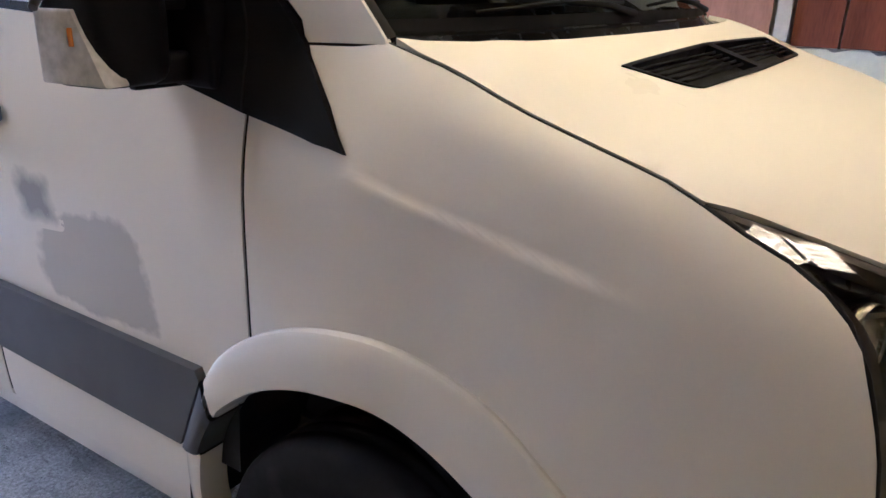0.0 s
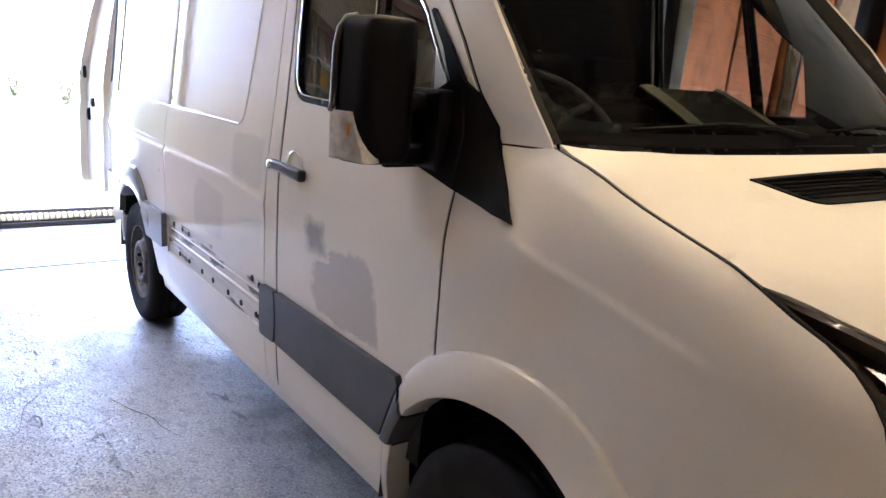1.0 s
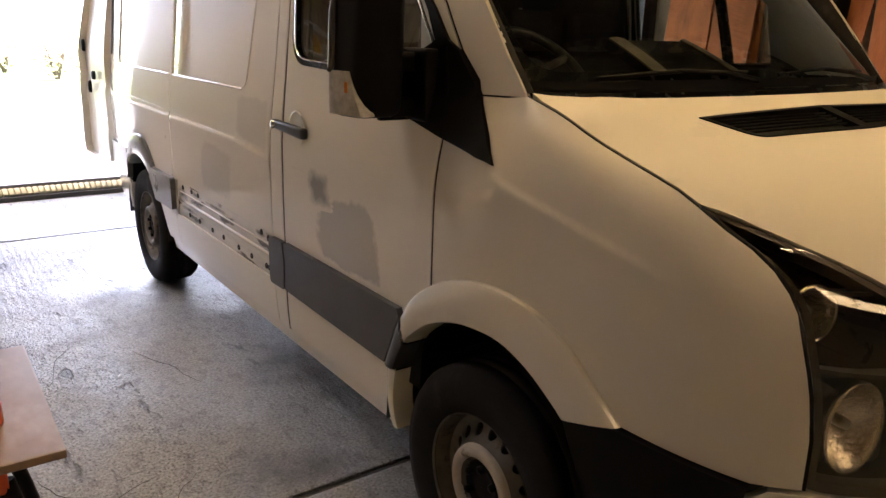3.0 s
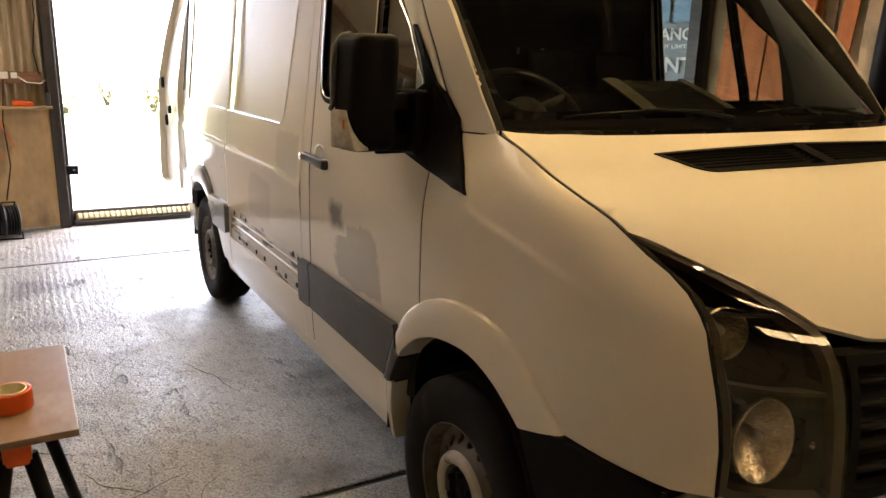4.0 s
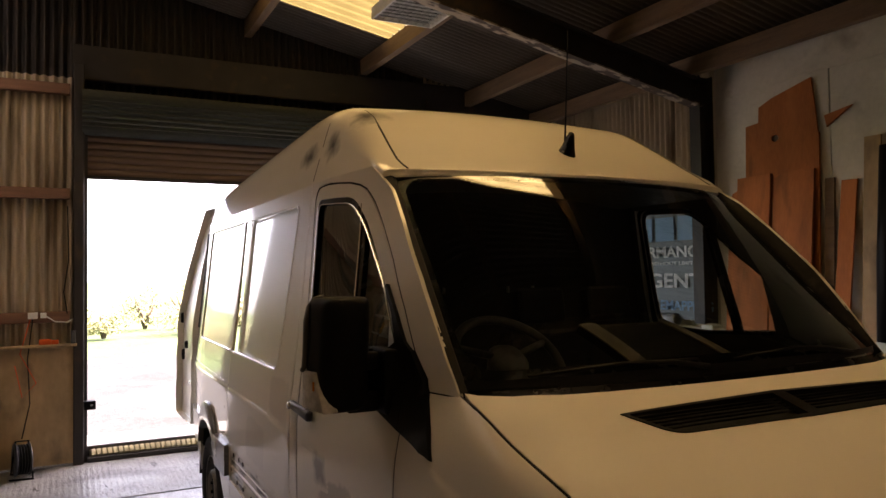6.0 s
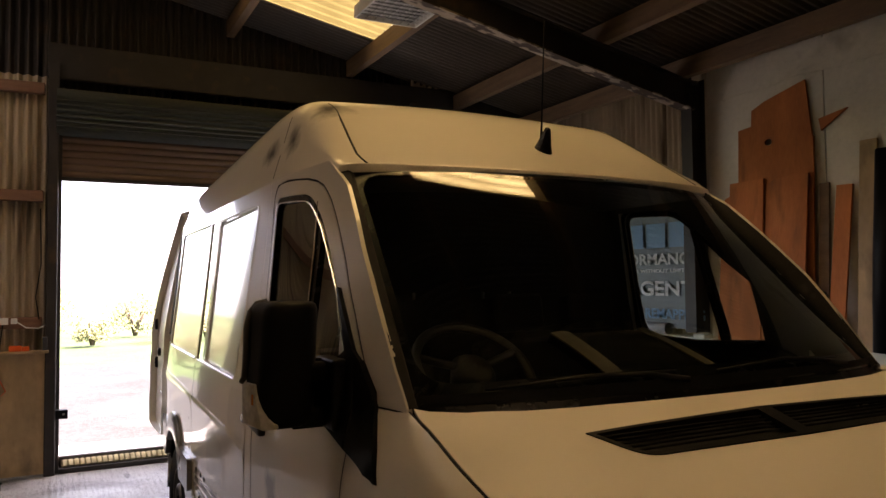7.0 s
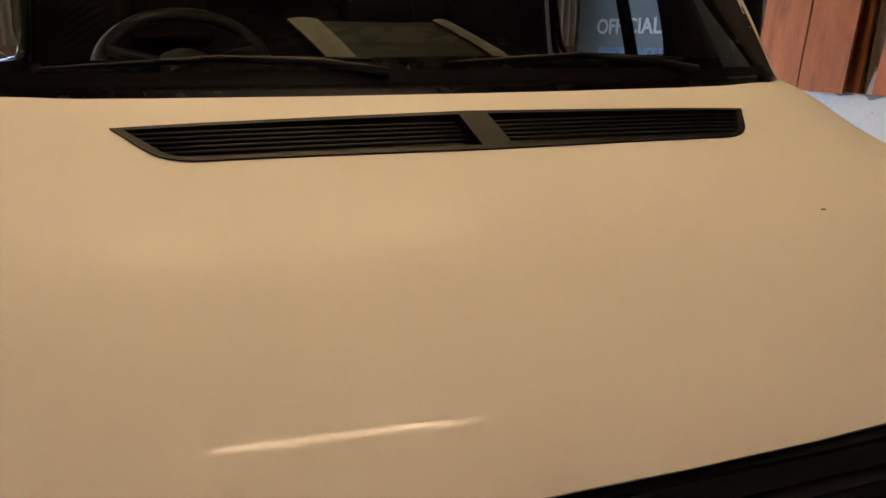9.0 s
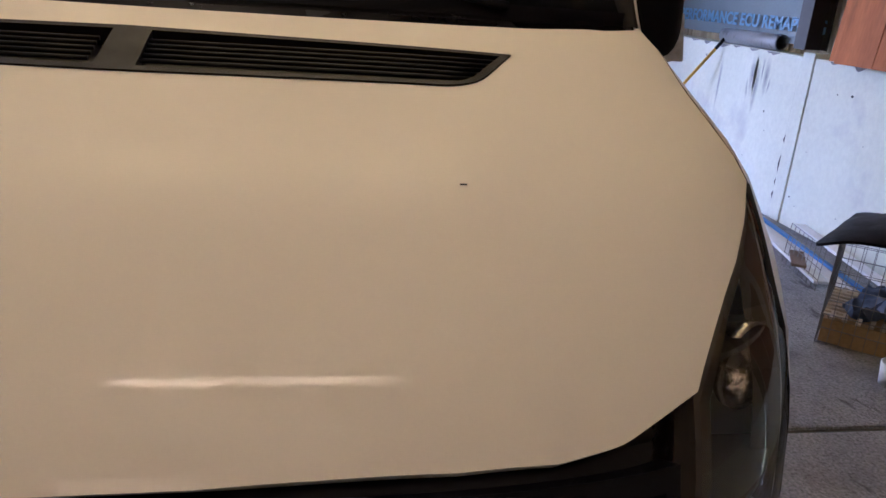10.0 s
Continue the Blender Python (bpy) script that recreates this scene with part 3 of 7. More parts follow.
def crease(y, z):
    """The pressed line along the wing and the load side: a shallow step."""
    if 0.17 < y < 1.275:
        return 0.0
    fade = 1.0 if y > -0.40 else max(0.0, 1 - (-0.40 - y) / 0.18)
    d = z - crease_z(y)
    return 0.0080 * fade / (1 + math.exp(max(-30, min(30, d / 0.0030)))) * math.exp(-max(0, -d) / 0.06)


def crease_rows(y0, y1):
    """(y, z) rows close to the crease, for the panels' meshes."""
    count = int(abs(y1 - y0) / 0.03)
    return [(y0 + (y1 - y0) * k / count, crease_z(y0 + (y1 - y0) * k / count) + d) for k in range(count + 1) for d in (-0.03, -0.014, -0.006, 0.0, 0.006, 0.014)]


def half_at(y, z):
    """Half the body's width, drawn in over the wings to meet the bonnet and the windscreen."""
    t = max(0.0, min(1.0, (0.42 - y) / 0.46))
    up = max(0.0, min(1.0, (z - 1.16) / 0.24)) ** 2 * (1.0 if z < 1.42 else max(0.0, 1 - (z - 1.42) / 0.40))
    k = max(0.0, min(1.0, (-0.15 - y) / 0.60))
    low = max(0.0, min(1.0, (1.16 - z) / 0.10))
    front = max(0.0, min(1.0, -y / 0.25))
    waist = front * front * (3 - 2 * front) * max(0.0, min(1.0, (1.32 - z) / 0.17))
    lean = max(0.0, min(1.0, (1.10 - y) / 0.62))
    upper_in = 0.046 * lean * lean * (3 - 2 * lean) * max(0.0, min(1.0, (z - 1.5) / 0.5))      # the cab narrows towards the windscreen's top
    tail_in = 0.055 * (max(0.0, y - 3.35) / 0.78) ** 2
    return bent(z, HALF) - upper_in - tail_in - 0.052 * up * t * t * (3 - 2 * t) - 0.010 * k * (1 - low) * max(0.0, min(1.0, (z - 0.9) / 0.3)) - 0.033 * low * k * k - 0.024 * waist


def flank(sgn, off=0.0):
    def place(s, z):
        a, b = bent(z, HALF), bent(z, NOSE)
        if s >= 0:
            x, y = half_at(s, z) + off + crease(s, z), s
        else:
            pu, pv = float(np.interp(-s, _len, _pu)), float(np.interp(-s, _len, _pv))
            y = -b * pv
            x = half_at(y, z) * pu
            n = Vector((pu ** (N_PLAN - 1) / a, -(pv ** (N_PLAN - 1)) / b)).normalized()
            k = off + (crease(y, z) if y > -0.66 else 0)
            x, y = x + n.x * k, y + n.y * k
        return Vector((VAN_X + sgn * x, y, z))
    return place


def bonnet_at(x, y):
    lo, hi = 0.9, 1.428
    for _ in range(24):
        z = (lo + hi) / 2
        inn = (abs(x) / half_at(y, z)) ** N_PLAN + (max(0, -y) / bent(z, NOSE)) ** N_PLAN < 1
        lo, hi = (z, hi) if inn else (lo, z)
    return Vector((VAN_X + x, y, lo))


def bonnet_bulge(x, y):
    """The bonnet with its raised middle field."""
    p = bonnet_at(x, y)
    h = 0.10 * min(1, max(0, (y + 1.0) / 0.22)) * min(1, max(0, (0.80 - abs(x)) / 0.18))
    if h > 0.01:
        p.z = sum(bonnet_at(x, y + h * k / 2).z for k in (-2, -1, 0, 1, 2)) / 5     # an even crown from front to back
    edge = 0.80 - 0.12 * max(0, -y)
    p.z += 0.004 / (1 + math.exp((abs(x) - edge) / 0.012)) if y < -0.1 else 0
    return p


def sz(points, z_first=False):
    """(y, z) flank points as (along, z)."""
    return [(along(p[1], y=p[0]), *p[1:]) for p in points]


van = thing("van", (VAN_X, 1.6, 0), "cream-white panel van under repair with grey filler patches", "van")
WH = 3.25                        # wheelbase


def arch_line(outer, z0=0.40, steps=16):
    """The front wheel arch from rear to front, (y, z)."""
    if outer:
        return [(0.405, z0), (0.395, 0.50), (0.365, 0.62), (0.31, 0.752), (0.25, 0.828), (0.145, 0.898), (0.03, 0.94), (-0.09, 0.954), (-0.21, 0.933), (-0.32, 0.887), (-0.41, 0.812), (-0.478, 0.75)]
    return [(0.372, z0), (0.368, 0.50), (0.325, 0.60), (0.262, 0.70), (0.175, 0.765), (0.07, 0.808), (-0.03, 0.825), (-0.116, 0.82), (-0.20, 0.785), (-0.28, 0.738), (-0.325, 0.706)]


# the rear wheel opening's edge from rear to front, (y, z)
REAR_CUT = [(3.66, 0.40), (3.62, 0.50), (3.56, 0.64), (3.48, 0.76), (3.38, 0.84), (3.26, 0.873), (3.14, 0.862), (3.03, 0.80), (2.95, 0.72), (2.885, 0.60), (2.83, 0.50), (2.79, 0.40)]


def upper(sgn, off=0.0):
    """The body side by plain (y, z), for the pillars beside the windscreen."""
    return lambda y, z: Vector((VAN_X + sgn * (half_at(y, z) + off + (crease(y, z) if y > 0 else 0)), y, z))


def seam(name, points, sgn, parent, off=-0.004, r=0.0038, surface=None, material=None):
    """A dark rubber seal in the gap between two panels, along (y, z)."""
    bm = bmesh.new()
    tube(bm, [(surface or upper(sgn, off))(p.x, p.y) for p in spaced_open([Vector(q[:2]) for q in points], 0.03)], r, 6)
    return part(name, bm, material or RUBBER, parent)


def spaced_open(pts, step):
    out = []
    for a, b in zip(pts, pts[1:]):
        count = max(1, int((b - a).length / step + 0.5))
        out += [a + (b - a) * (k / count) for k in range(count)]
    return out + [pts[-1]]


def soft_patch(name, outline, surface, material, parent, label="", rings=9, around=40, soft=False):
    """A patch of another finish that fades out towards its outline."""
    ring = spaced([Vector(p[:2]) for p in rounded(outline)], 0.01)
    ring = [ring[int(len(ring) * k / around)] for k in range(around)]
    mid = sum(ring, Vector((0, 0))) / len(ring)
    bm = bmesh.new()
    cover = bm.verts.layers.float.new("cover")
    centre = bm.verts.new(surface(mid.x, mid.y))
    centre[cover] = 1.0
    last = None
    for k in range(1, rings + 1):
        f = k / rings
        row = []
        for p in ring:
            q = mid.lerp(p, f)
            v = bm.verts.new(surface(q.x, q.y))
            v[cover] = 1 - f if soft else min(1.0, (1 - f) * 2.2)
            row.append(v)
        for j in range(around):
            n = (j + 1) % around
            bm.faces.new((last[j], row[j], row[n], last[n]) if last else (centre, row[j], row[n])).smooth = True
        last = row
    return part(name, bm, material, parent, label)


def skin(name, outline, sgn, material, parent, off=0.0, holes=(), step=0.05, depth=0.014, label="", plain=False, lines=(), slant=0.0):
    """A body panel with the given outline; slant draws it in by so much a metre towards the rear."""
    place = upper(sgn, off) if plain else flank(sgn, off)
    if slant:
        base, start = place, min(p[0] for p in outline)
        place = lambda y, z: base(y, z) - Vector((sgn * slant * (y - start), 0, 0))
    return part(name, sheet(bmesh.new(), rounded(outline), place, [rounded(h) for h in holes], step, depth, flip=sgn < 0, lines=lines), material, parent, label)


def flipped(pts):
    return list(reversed(pts))


A_LINE = [(0.10, 1.43), (0.165, 1.50), (0.25, 1.615), (0.39, 1.769), (0.557, 1.917), (0.625, 1.975), (0.70, 2.028), (0.76, 2.05), (0.84, 2.066), (0.95, 2.077)]      # door frame's leading edge
WS_EDGE = [(-0.068, 1.412), (-0.004, 1.49), (0.05, 1.56), (0.105, 1.625), (0.185, 1.718), (0.255, 1.785), (0.365, 1.892), (0.50, 2.010), (0.585, 2.058), (0.67, 2.107)]


WING_LINE = [(-0.58, 0.858), (-0.48, 0.865), (-0.36, 0.871), (-0.20, 0.876), (-0.066, 0.878)]      # half-width over y where wing and bonnet meet
WING_TOP = [(y, bonnet_at(bent(y, WING_LINE), y).z - 0.001) for y in [-0.066 - 0.0488 * k for k in range(11)]]
LAMP_TOP = [(0.802, -0.652), (0.760, -0.718), (0.724, -0.767), (0.690, -0.815), (0.664, -0.852), (0.650, -0.873)]       # (half-width, y) where lamp and bonnet meet


def arch_band(name, outer, inner, sgn, material, label="", swell=0.022):
    """A rounded flare round a wheel opening, from its outer to its inner line of (y, z)."""
    o, i = curve_through(outer, 4), curve_through(inner, 4)
    count = 44

    def pick(line, f):
        at_ = f * (len(line) - 1)
        k = min(int(at_), len(line) - 2)
        return line[k].lerp(line[k + 1], at_ - k)

    bm = bmesh.new()
    prof = [(0.0, -0.004), (0.0, swell * 0.3), (0.025, swell * 0.62), (0.09, swell * 0.80), (0.4, swell), (0.82, swell), (0.95, swell * 0.85), (1.0, swell * 0.3), (1.0, -0.06)]
    last = None
    for k in range(count + 1):
        a, b = pick(o, k / count), pick(i, k / count)
        row = []
        for f, off in prof:
            y, z = a.lerp(b, f)
            row.append(bm.verts.new(flank(sgn, off)(along(z, y=y), z)))
        if last:
            for j, (p, q, r, t) in enumerate(zip(last, last[1:], row, row[1:])):
                bm.faces.new((p, q, t, r) if sgn > 0 else (p, r, t, q)).smooth = True
                if j in (1, 2, 6):
                    bm.edges.get((p, r)).smooth = False
        last = row
    return part(name, bm, material, van, label)


def van_side(sgn):
    near = sgn < 0
    # wing
    lamp_edge = [WING_TOP[-1], (-0.61, 1.205), (-0.662, 1.178), (-0.707, 1.146), (-0.74, 1.113), (-0.772, 1.05), (-0.785, 1.012), (-0.806, 0.935), (-0.818, 0.85), (-0.820, 0.75)]
    outer = arch_line(True)
    wing = [(0.178, 0.874), (0.178, 1.285), (-0.028, 1.252), (0.086, 1.396)] + WING_TOP[:-1] + lamp_edge
    wing += [(-0.74, 0.735), (-0.62, 0.742)] + flipped([p for p in outer if p[0] < 0.17])
    skin("front_wing", sz(wing), sgn, WING_PAINT, van, step=0.035, lines=sz(crease_rows(-0.02, -0.62)))
    # door
    frame_line = [(y + 0.005, z - 0.0025) for y, z in A_LINE]
    door = [(0.186, 1.30), (0.186, 0.869)] + flipped([p for p in outer if p[0] > 0.22]) + [(1.165, 0.40, 0.02), (1.15, 0.62), (1.155, 1.07), (1.170, 1.45), (1.19, 1.85), (1.208, 2.080, 0.09), (1.05, 2.080)]
    door += flipped(frame_line)
    window = [(0.225, 1.445), (0.33, 1.428), (0.80, 1.415), (1.135, 1.425, 0.10), (1.156, 1.62), (1.186, 2.032, 0.06), (0.95, 2.022), (0.80, 2.012, 0.07), (0.665, 1.912), (0.535, 1.792), (0.423, 1.694), (0.275, 1.52)]
    skin("front_door", sz(door), sgn, PAINT, van, holes=[sz(window)], step=0.035, label="van door with grey filler patches" if near else "")
    seal = [(y, z) for y, z, *_ in window]
    inner = [(0.258, 1.468), (0.80, 1.437), (1.115, 1.445, 0.08), (1.138, 1.62), (1.166, 2.012, 0.05), (0.95, 2.0), (0.81, 1.988, 0.06), (0.685, 1.897), (0.550, 1.779), (0.428, 1.684), (0.297, 1.535)]
    skin("window_rubber", sz([(0.218, 1.44), (0.33, 1.42), (0.80, 1.407), (1.165, 1.410, 0.10), (1.168, 1.62), (1.198, 2.045, 0.06), (0.95, 2.03), (0.795, 2.02, 0.07), (0.66, 1.918), (0.53, 1.797), (0.418, 1.699), (0.27, 1.524)]),
         sgn, GLOSS_BLACK, van, off=-0.004, holes=[sz(inner)], step=0.03, depth=0.02)
    pane = skin("door_window", sz([(0.25, 1.45), (1.13, 1.43), (1.175, 2.022), (0.84, 2.012), (0.56, 1.785)]), sgn, PANE, van, off=-0.016, step=0.08, depth=0)
    # chrome line that imitates light caught along the window rubber's edge
    trim = bmesh.new()
    tube(trim, [upper(sgn, -0.002)(p.x, p.y) for p in spaced([Vector(q[:2]) for q in rounded(inner)], 0.04)], 0.0035, 6, closed=True)
    part("window_trim", trim, CHROME, van)
    skin("window_bar", [(0.597, 1.432), (0.640, 1.432), (0.738, 1.985), (0.696, 1.99)], sgn, GLOSS_BLACK, van, off=-0.006, step=0.04, depth=0.02, plain=True)
    bar = bmesh.new()
    tube(bar, [upper(sgn, -0.003)(0.636 + 0.098 * k / 6, 1.44 + 0.54 * k / 6) for k in range(7)], 0.0042, 6)
    part("window_trim", bar, CHROME, van)
    skin("corner_cover", [(0.403, 1.70), (0.280, 1.535), (0.255, 1.480), (0.332, 1.455)], sgn, PALE_GREY, van, off=-0.013, step=0.05, depth=0.006, label="pale grey corner cover behind the window", plain=True)
    skin("pillar_trim", [(1.165, 0.50), (1.262, 0.50), (1.262, 2.10), (1.205, 2.10)], sgn, CABIN, van, off=-0.03, step=0.08, depth=0.02, plain=True)
    # pillar, cant rail and the strip behind the door
    pillar = [(y + 0.006, z - 0.001) for y, z in WS_EDGE[:-1]] + [WS_EDGE[-1], (1.17, 2.107), (1.27, 2.107), (1.27, 0.40), (1.178, 0.40), (1.163, 0.62), (1.168, 1.07), (1.183, 1.45), (1.202, 1.85), (1.220, 2.090, 0.09), (1.05, 2.090)] + flipped([(y - 0.002, z + 0.004) for y, z in A_LINE]) + [(0.09, 1.400), (-0.064, 1.405)]
    skin("door_pillar", pillar, sgn, PAINT, van, step=0.04, plain=True)
    skin("door_lining", [(0.30, 0.5), (1.17, 0.5), (1.235, 2.075), (0.80, 2.06), (0.60, 1.945), (0.30, 1.66), (0.19, 1.45)], sgn, CABIN, van, off=-0.045, holes=[[(0.40, 1.445), (0.80, 1.425), (1.155, 1.435), (1.176, 1.62), (1.206, 2.03), (0.95, 2.022), (0.80, 2.012), (0.665, 1.912), (0.535, 1.792), (0.43, 1.70)]], step=0.06, depth=0.0, plain=True)
    skin("pillar_lining", [(y + 0.045, z - 0.010) for y, z in WS_EDGE] + [(1.15, 2.09)] + flipped([(y + 0.055, z - 0.03) for y, z in A_LINE]) + [(0.12, 1.39)], sgn, CABIN, van, off=-0.032, step=0.06, depth=0.0, plain=True)
    seam("door_seal", [(0.182, 0.868), (0.182, 1.29)], sgn, van)
    seam("door_seal", [(1.1715, 0.42), (1.1565, 0.62), (1.1615, 1.07), (1.176, 1.45), (1.196, 1.85), (1.210, 2.00), (1.208, 2.055), (1.175, 2.082), (1.05, 2.085)] + [(y + 0.0015, z + 0.001) for y, z in flipped(A_LINE)], sgn, van)
    seam("panel_gap", [(1.273, 0.40), (1.273, 2.107)], sgn, van, r=0.003)
    seam("panel_gap", [(2.576, 0.40), (2.576, 2.107)], sgn, van, r=0.003)
    seam("panel_gap", [(0.088, 1.398), (0.01, 1.400), (-0.062, 1.402)], sgn, van, r=0.003)
    line = [(VAN_X + sgn * (bent(y, WING_LINE) - 0.003), y, z - 0.002) for y, z in WING_TOP]
    gap = bmesh.new()
    tube(gap, line, 0.0038, 6)
    part("bonnet_gap", gap, RUBBER, van)
    gap = bmesh.new()
    tube(gap, [flank(sgn, -0.004)(along(z, y=y - 0.003), z) for y, z in lamp_edge], 0.0045, 6)
    part("lamp_gap", gap, RUBBER, van)
    # sail plate in front of the window
    plate = [(-0.040, 1.246), (0.183, 1.284), (0.47, 1.350, 0.05), (0.46, 1.440, 0.04), (0.345, 1.480, 0.02), (0.305, 1.502, 0.02), (0.262, 1.526), (0.312, 1.603), (0.392, 1.690), (0.384, 1.696), (0.284, 1.606), (0.215, 1.530), (0.170, 1.505), (0.105, 1.428), (0.082, 1.398)]
    skin("mirror_plate", plate, sgn, BLACK, van, off=0.013, step=0.03, depth=0.022, plain=True)
    seam("plate_joint", [(0.182, 1.286), (0.187, 1.34), (0.195, 1.42), (0.212, 1.512)], sgn, van, off=0.0115, r=0.004)
    # body behind the door, with its blind window fields
    band = [(1.276, 0.575), (1.276, 0.768), (2.56, 0.768), (2.56, 0.575)]
    field = [(1.545, 1.30, 0.07), (1.435, 2.035, 0.04), (2.56, 2.035), (2.56, 1.30)]
    mid = [(1.276, 0.40), (1.276, 2.107), (2.572, 2.107), (2.572, 0.40)]
    cut = [sz([(1.282, 0.577), (1.282, 0.766), (2.55, 0.766), (2.55, 0.577)])] if near else []
    skin("side_panel", sz(mid), sgn, PAINT, van, holes=cut + [sz(field)], step=0.05, lines=crease_rows(1.30, 2.56))
    skin("blind_window", sz([(1.54, 1.296, 0.07), (1.43, 2.04, 0.04), (2.565, 2.04), (2.565, 1.296)]), sgn, PAINT, van, off=-0.009, step=0.07, depth=0, slant=0.020)
    for line in ([(2.55, 1.30), (1.60, 1.30), (1.552, 1.325), (1.536, 1.40), (1.444, 2.0), (1.475, 2.033), (2.55, 2.035)], [(3.72, 1.30), (2.61, 1.30)], [(2.61, 2.035), (3.70, 2.035)]):
        seam("field_edge", line, sgn, van, off=-0.003, r=0.0055, material=PAINT)
    field2 = [(2.60, 1.30), (2.60, 2.035), (3.74, 2.035, 0.06), (3.76, 1.30, 0.06)]
    rear = [(2.58, 0.40), (2.58, 2.107), (4.20, 2.107), (4.20, 1.20), (4.15, 0.95), (4.13, 0.62), (4.08, 0.42)] + REAR_CUT
    skin("rear_side_panel", sz(rear), sgn, PAINT, van, holes=[sz(field2)], step=0.05, lines=crease_rows(2.60, 4.08))
    skin("blind_window", sz([(2.595, 1.296), (2.595, 2.04), (3.745, 2.04, 0.06), (3.765, 1.296, 0.06)]), sgn, PAINT, van, off=-0.009, step=0.07, depth=0)
    skin("sill", sz([(0.372, 0.395), (0.40, 0.335, 0.02), (2.76, 0.335), (2.74, 0.395)]), sgn, PAINT, van, off=-0.004, step=0.06)
    skin("rear_sill", sz([(3.67, 0.405), (3.67, 0.36), (4.08, 0.38), (4.08, 0.425)]), sgn, PAINT, van, off=-0.004, step=0.06)
    for line in ([(0.90, 1.058), (1.03, 1.064), (1.15, 1.069)], [(1.285, 1.074), (1.60, 1.093), (2.10, 1.10), (2.565, 1.116)], [(2.59, 1.118), (3.2, 1.126), (4.02, 1.132)]):
        fold = bmesh.new()
        at_ = spaced_open([Vector(p) for p in line], 0.04)
        last_ = len(at_) - 1
        tube(fold, [upper(sgn, -0.0012 - 0.003 * (k in (0, last_)))(p.x, p.y) for k, p in enumerate(at_)], [0.0020 if 1 < k < last_ - 1 else 0.0012 for k in range(last_ + 1)], 6, caps=False)
        part("pressed_crease", fold, PAINT, van)
    seam("rear_seal", [(4.06, 1.345), (4.09, 1.70), (4.12, 2.05)], sgn, van, off=0.0, r=0.011, material=TRIM)
    # wheel arch flares
    o, i = arch_line(True), arch_line(False)
    arch_band("arch_flare", [p for p in o if p[1] > 0.74 or p[0] < 0], [(0.286, 0.672)] + [p for p in i if p[1] > 0.69 or p[0] < 0], sgn, PAINT)
    arch_band("arch_trim", [(0.398, 0.566), (0.368, 0.63), (0.316, 0.744)], [(0.343, 0.566), (0.322, 0.612), (0.290, 0.664)], sgn, TRIM, swell=0.027)
    arch_band("arch_foot", [(0.410, 0.338), (0.408, 0.46), (0.40, 0.558)], [(0.376, 0.338), (0.368, 0.46), (0.346, 0.558)], sgn, PAINT, swell=0.014)
    arch_band("rear_arch_flare", [(2.925, 0.772), (3.016, 0.852), (3.138, 0.912), (3.281, 0.916), (3.41, 0.880), (3.50, 0.800)], [(2.985, 0.706), (3.075, 0.748), (3.17, 0.780), (3.30, 0.785), (3.41, 0.755), (3.49, 0.700)], sgn, DAYLIT_TRIM, "grey plastic arch flare", swell=0.024)
    arch_band("arch_lip", [(3.52, 0.59), (3.58, 0.50), (3.63, 0.40)], [(3.50, 0.58), (3.555, 0.49), (3.60, 0.40)], sgn, PAINT, swell=0.010)
    skin("rear_moulding", sz([(3.505, 0.800, 0.01), (4.09, 0.778, 0.02), (4.11, 0.605, 0.02), (3.545, 0.600, 0.01), (3.515, 0.70)]), sgn, DAYLIT_TRIM, van, off=0.022, step=0.05, depth=0.035)
    seam("panel_gap", [(3.53, 0.592), (4.11, 0.596)], sgn, van, r=0.004)
    # mouldings
    skin("side_moulding", sz([(0.400, 0.569), (0.370, 0.633), (0.318, 0.746), (0.328, 0.768), (1.135, 0.768, 0.01), (1.122, 0.70), (1.122, 0.64), (1.13, 0.582, 0.01)]), sgn, TRIM, van, off=0.020, step=0.05, depth=0.03)
    skin("side_moulding", sz([(1.142, 0.578, 0.01), (1.134, 0.64), (1.134, 0.70), (1.147, 0.766), (1.272, 0.762, 0.02), (1.272, 0.575, 0.02)]), sgn, TRIM, van, off=0.020, step=0.05, depth=0.03)
    stub = [(2.565, 0.595, 0.02), (2.56, 0.770, 0.02), (2.925, 0.768), (2.985, 0.708), (2.93, 0.655), (2.885, 0.595, 0.01)]
    skin("side_moulding", sz(stub), sgn, DAYLIT_TRIM, van, off=0.026, step=0.05, depth=0.04)
    if near:
        skin("bare_panel", sz(band), sgn, SCUFFED, van, off=-0.008, step=0.04, depth=0, label="scuffed strip where the moulding came off")
        ridge = bmesh.new()
        f2 = flank(sgn, -0.006)
        for z, r in ((0.668, 0.008), (0.71, 0.004)):
            tube(ridge, [f2(1.29 + 1.2 * k / 12, z) for k in range(13)], r, 6)
        part("pressed_ridge", ridge, PAINT, van)
        for y, z in [(1.33, 0.735), (1.40, 0.745), (2.2, 0.742), (2.44, 0.74), (2.30, 0.742)] + [(1.33 + 0.02 * (k % 2) + 0.17 * k, 0.612) for k in range(7)] + [(1.36, 0.612)]:
            hole = bmesh.new()
            p = f2(y, z)
            lathe(hole, [(0.013, 0.0), (0.011, 0.004), (0.0045, 0.003), (0.001, 0.003)], Matrix.Translation((p.x - 0.001, p.y, p.z)) @ Euler((0, radians(-90), 0)).to_matrix().to_4x4(), 14)
            part("rivet_hole", hole, DARK, van)
        over = upper(sgn, 0.0014)
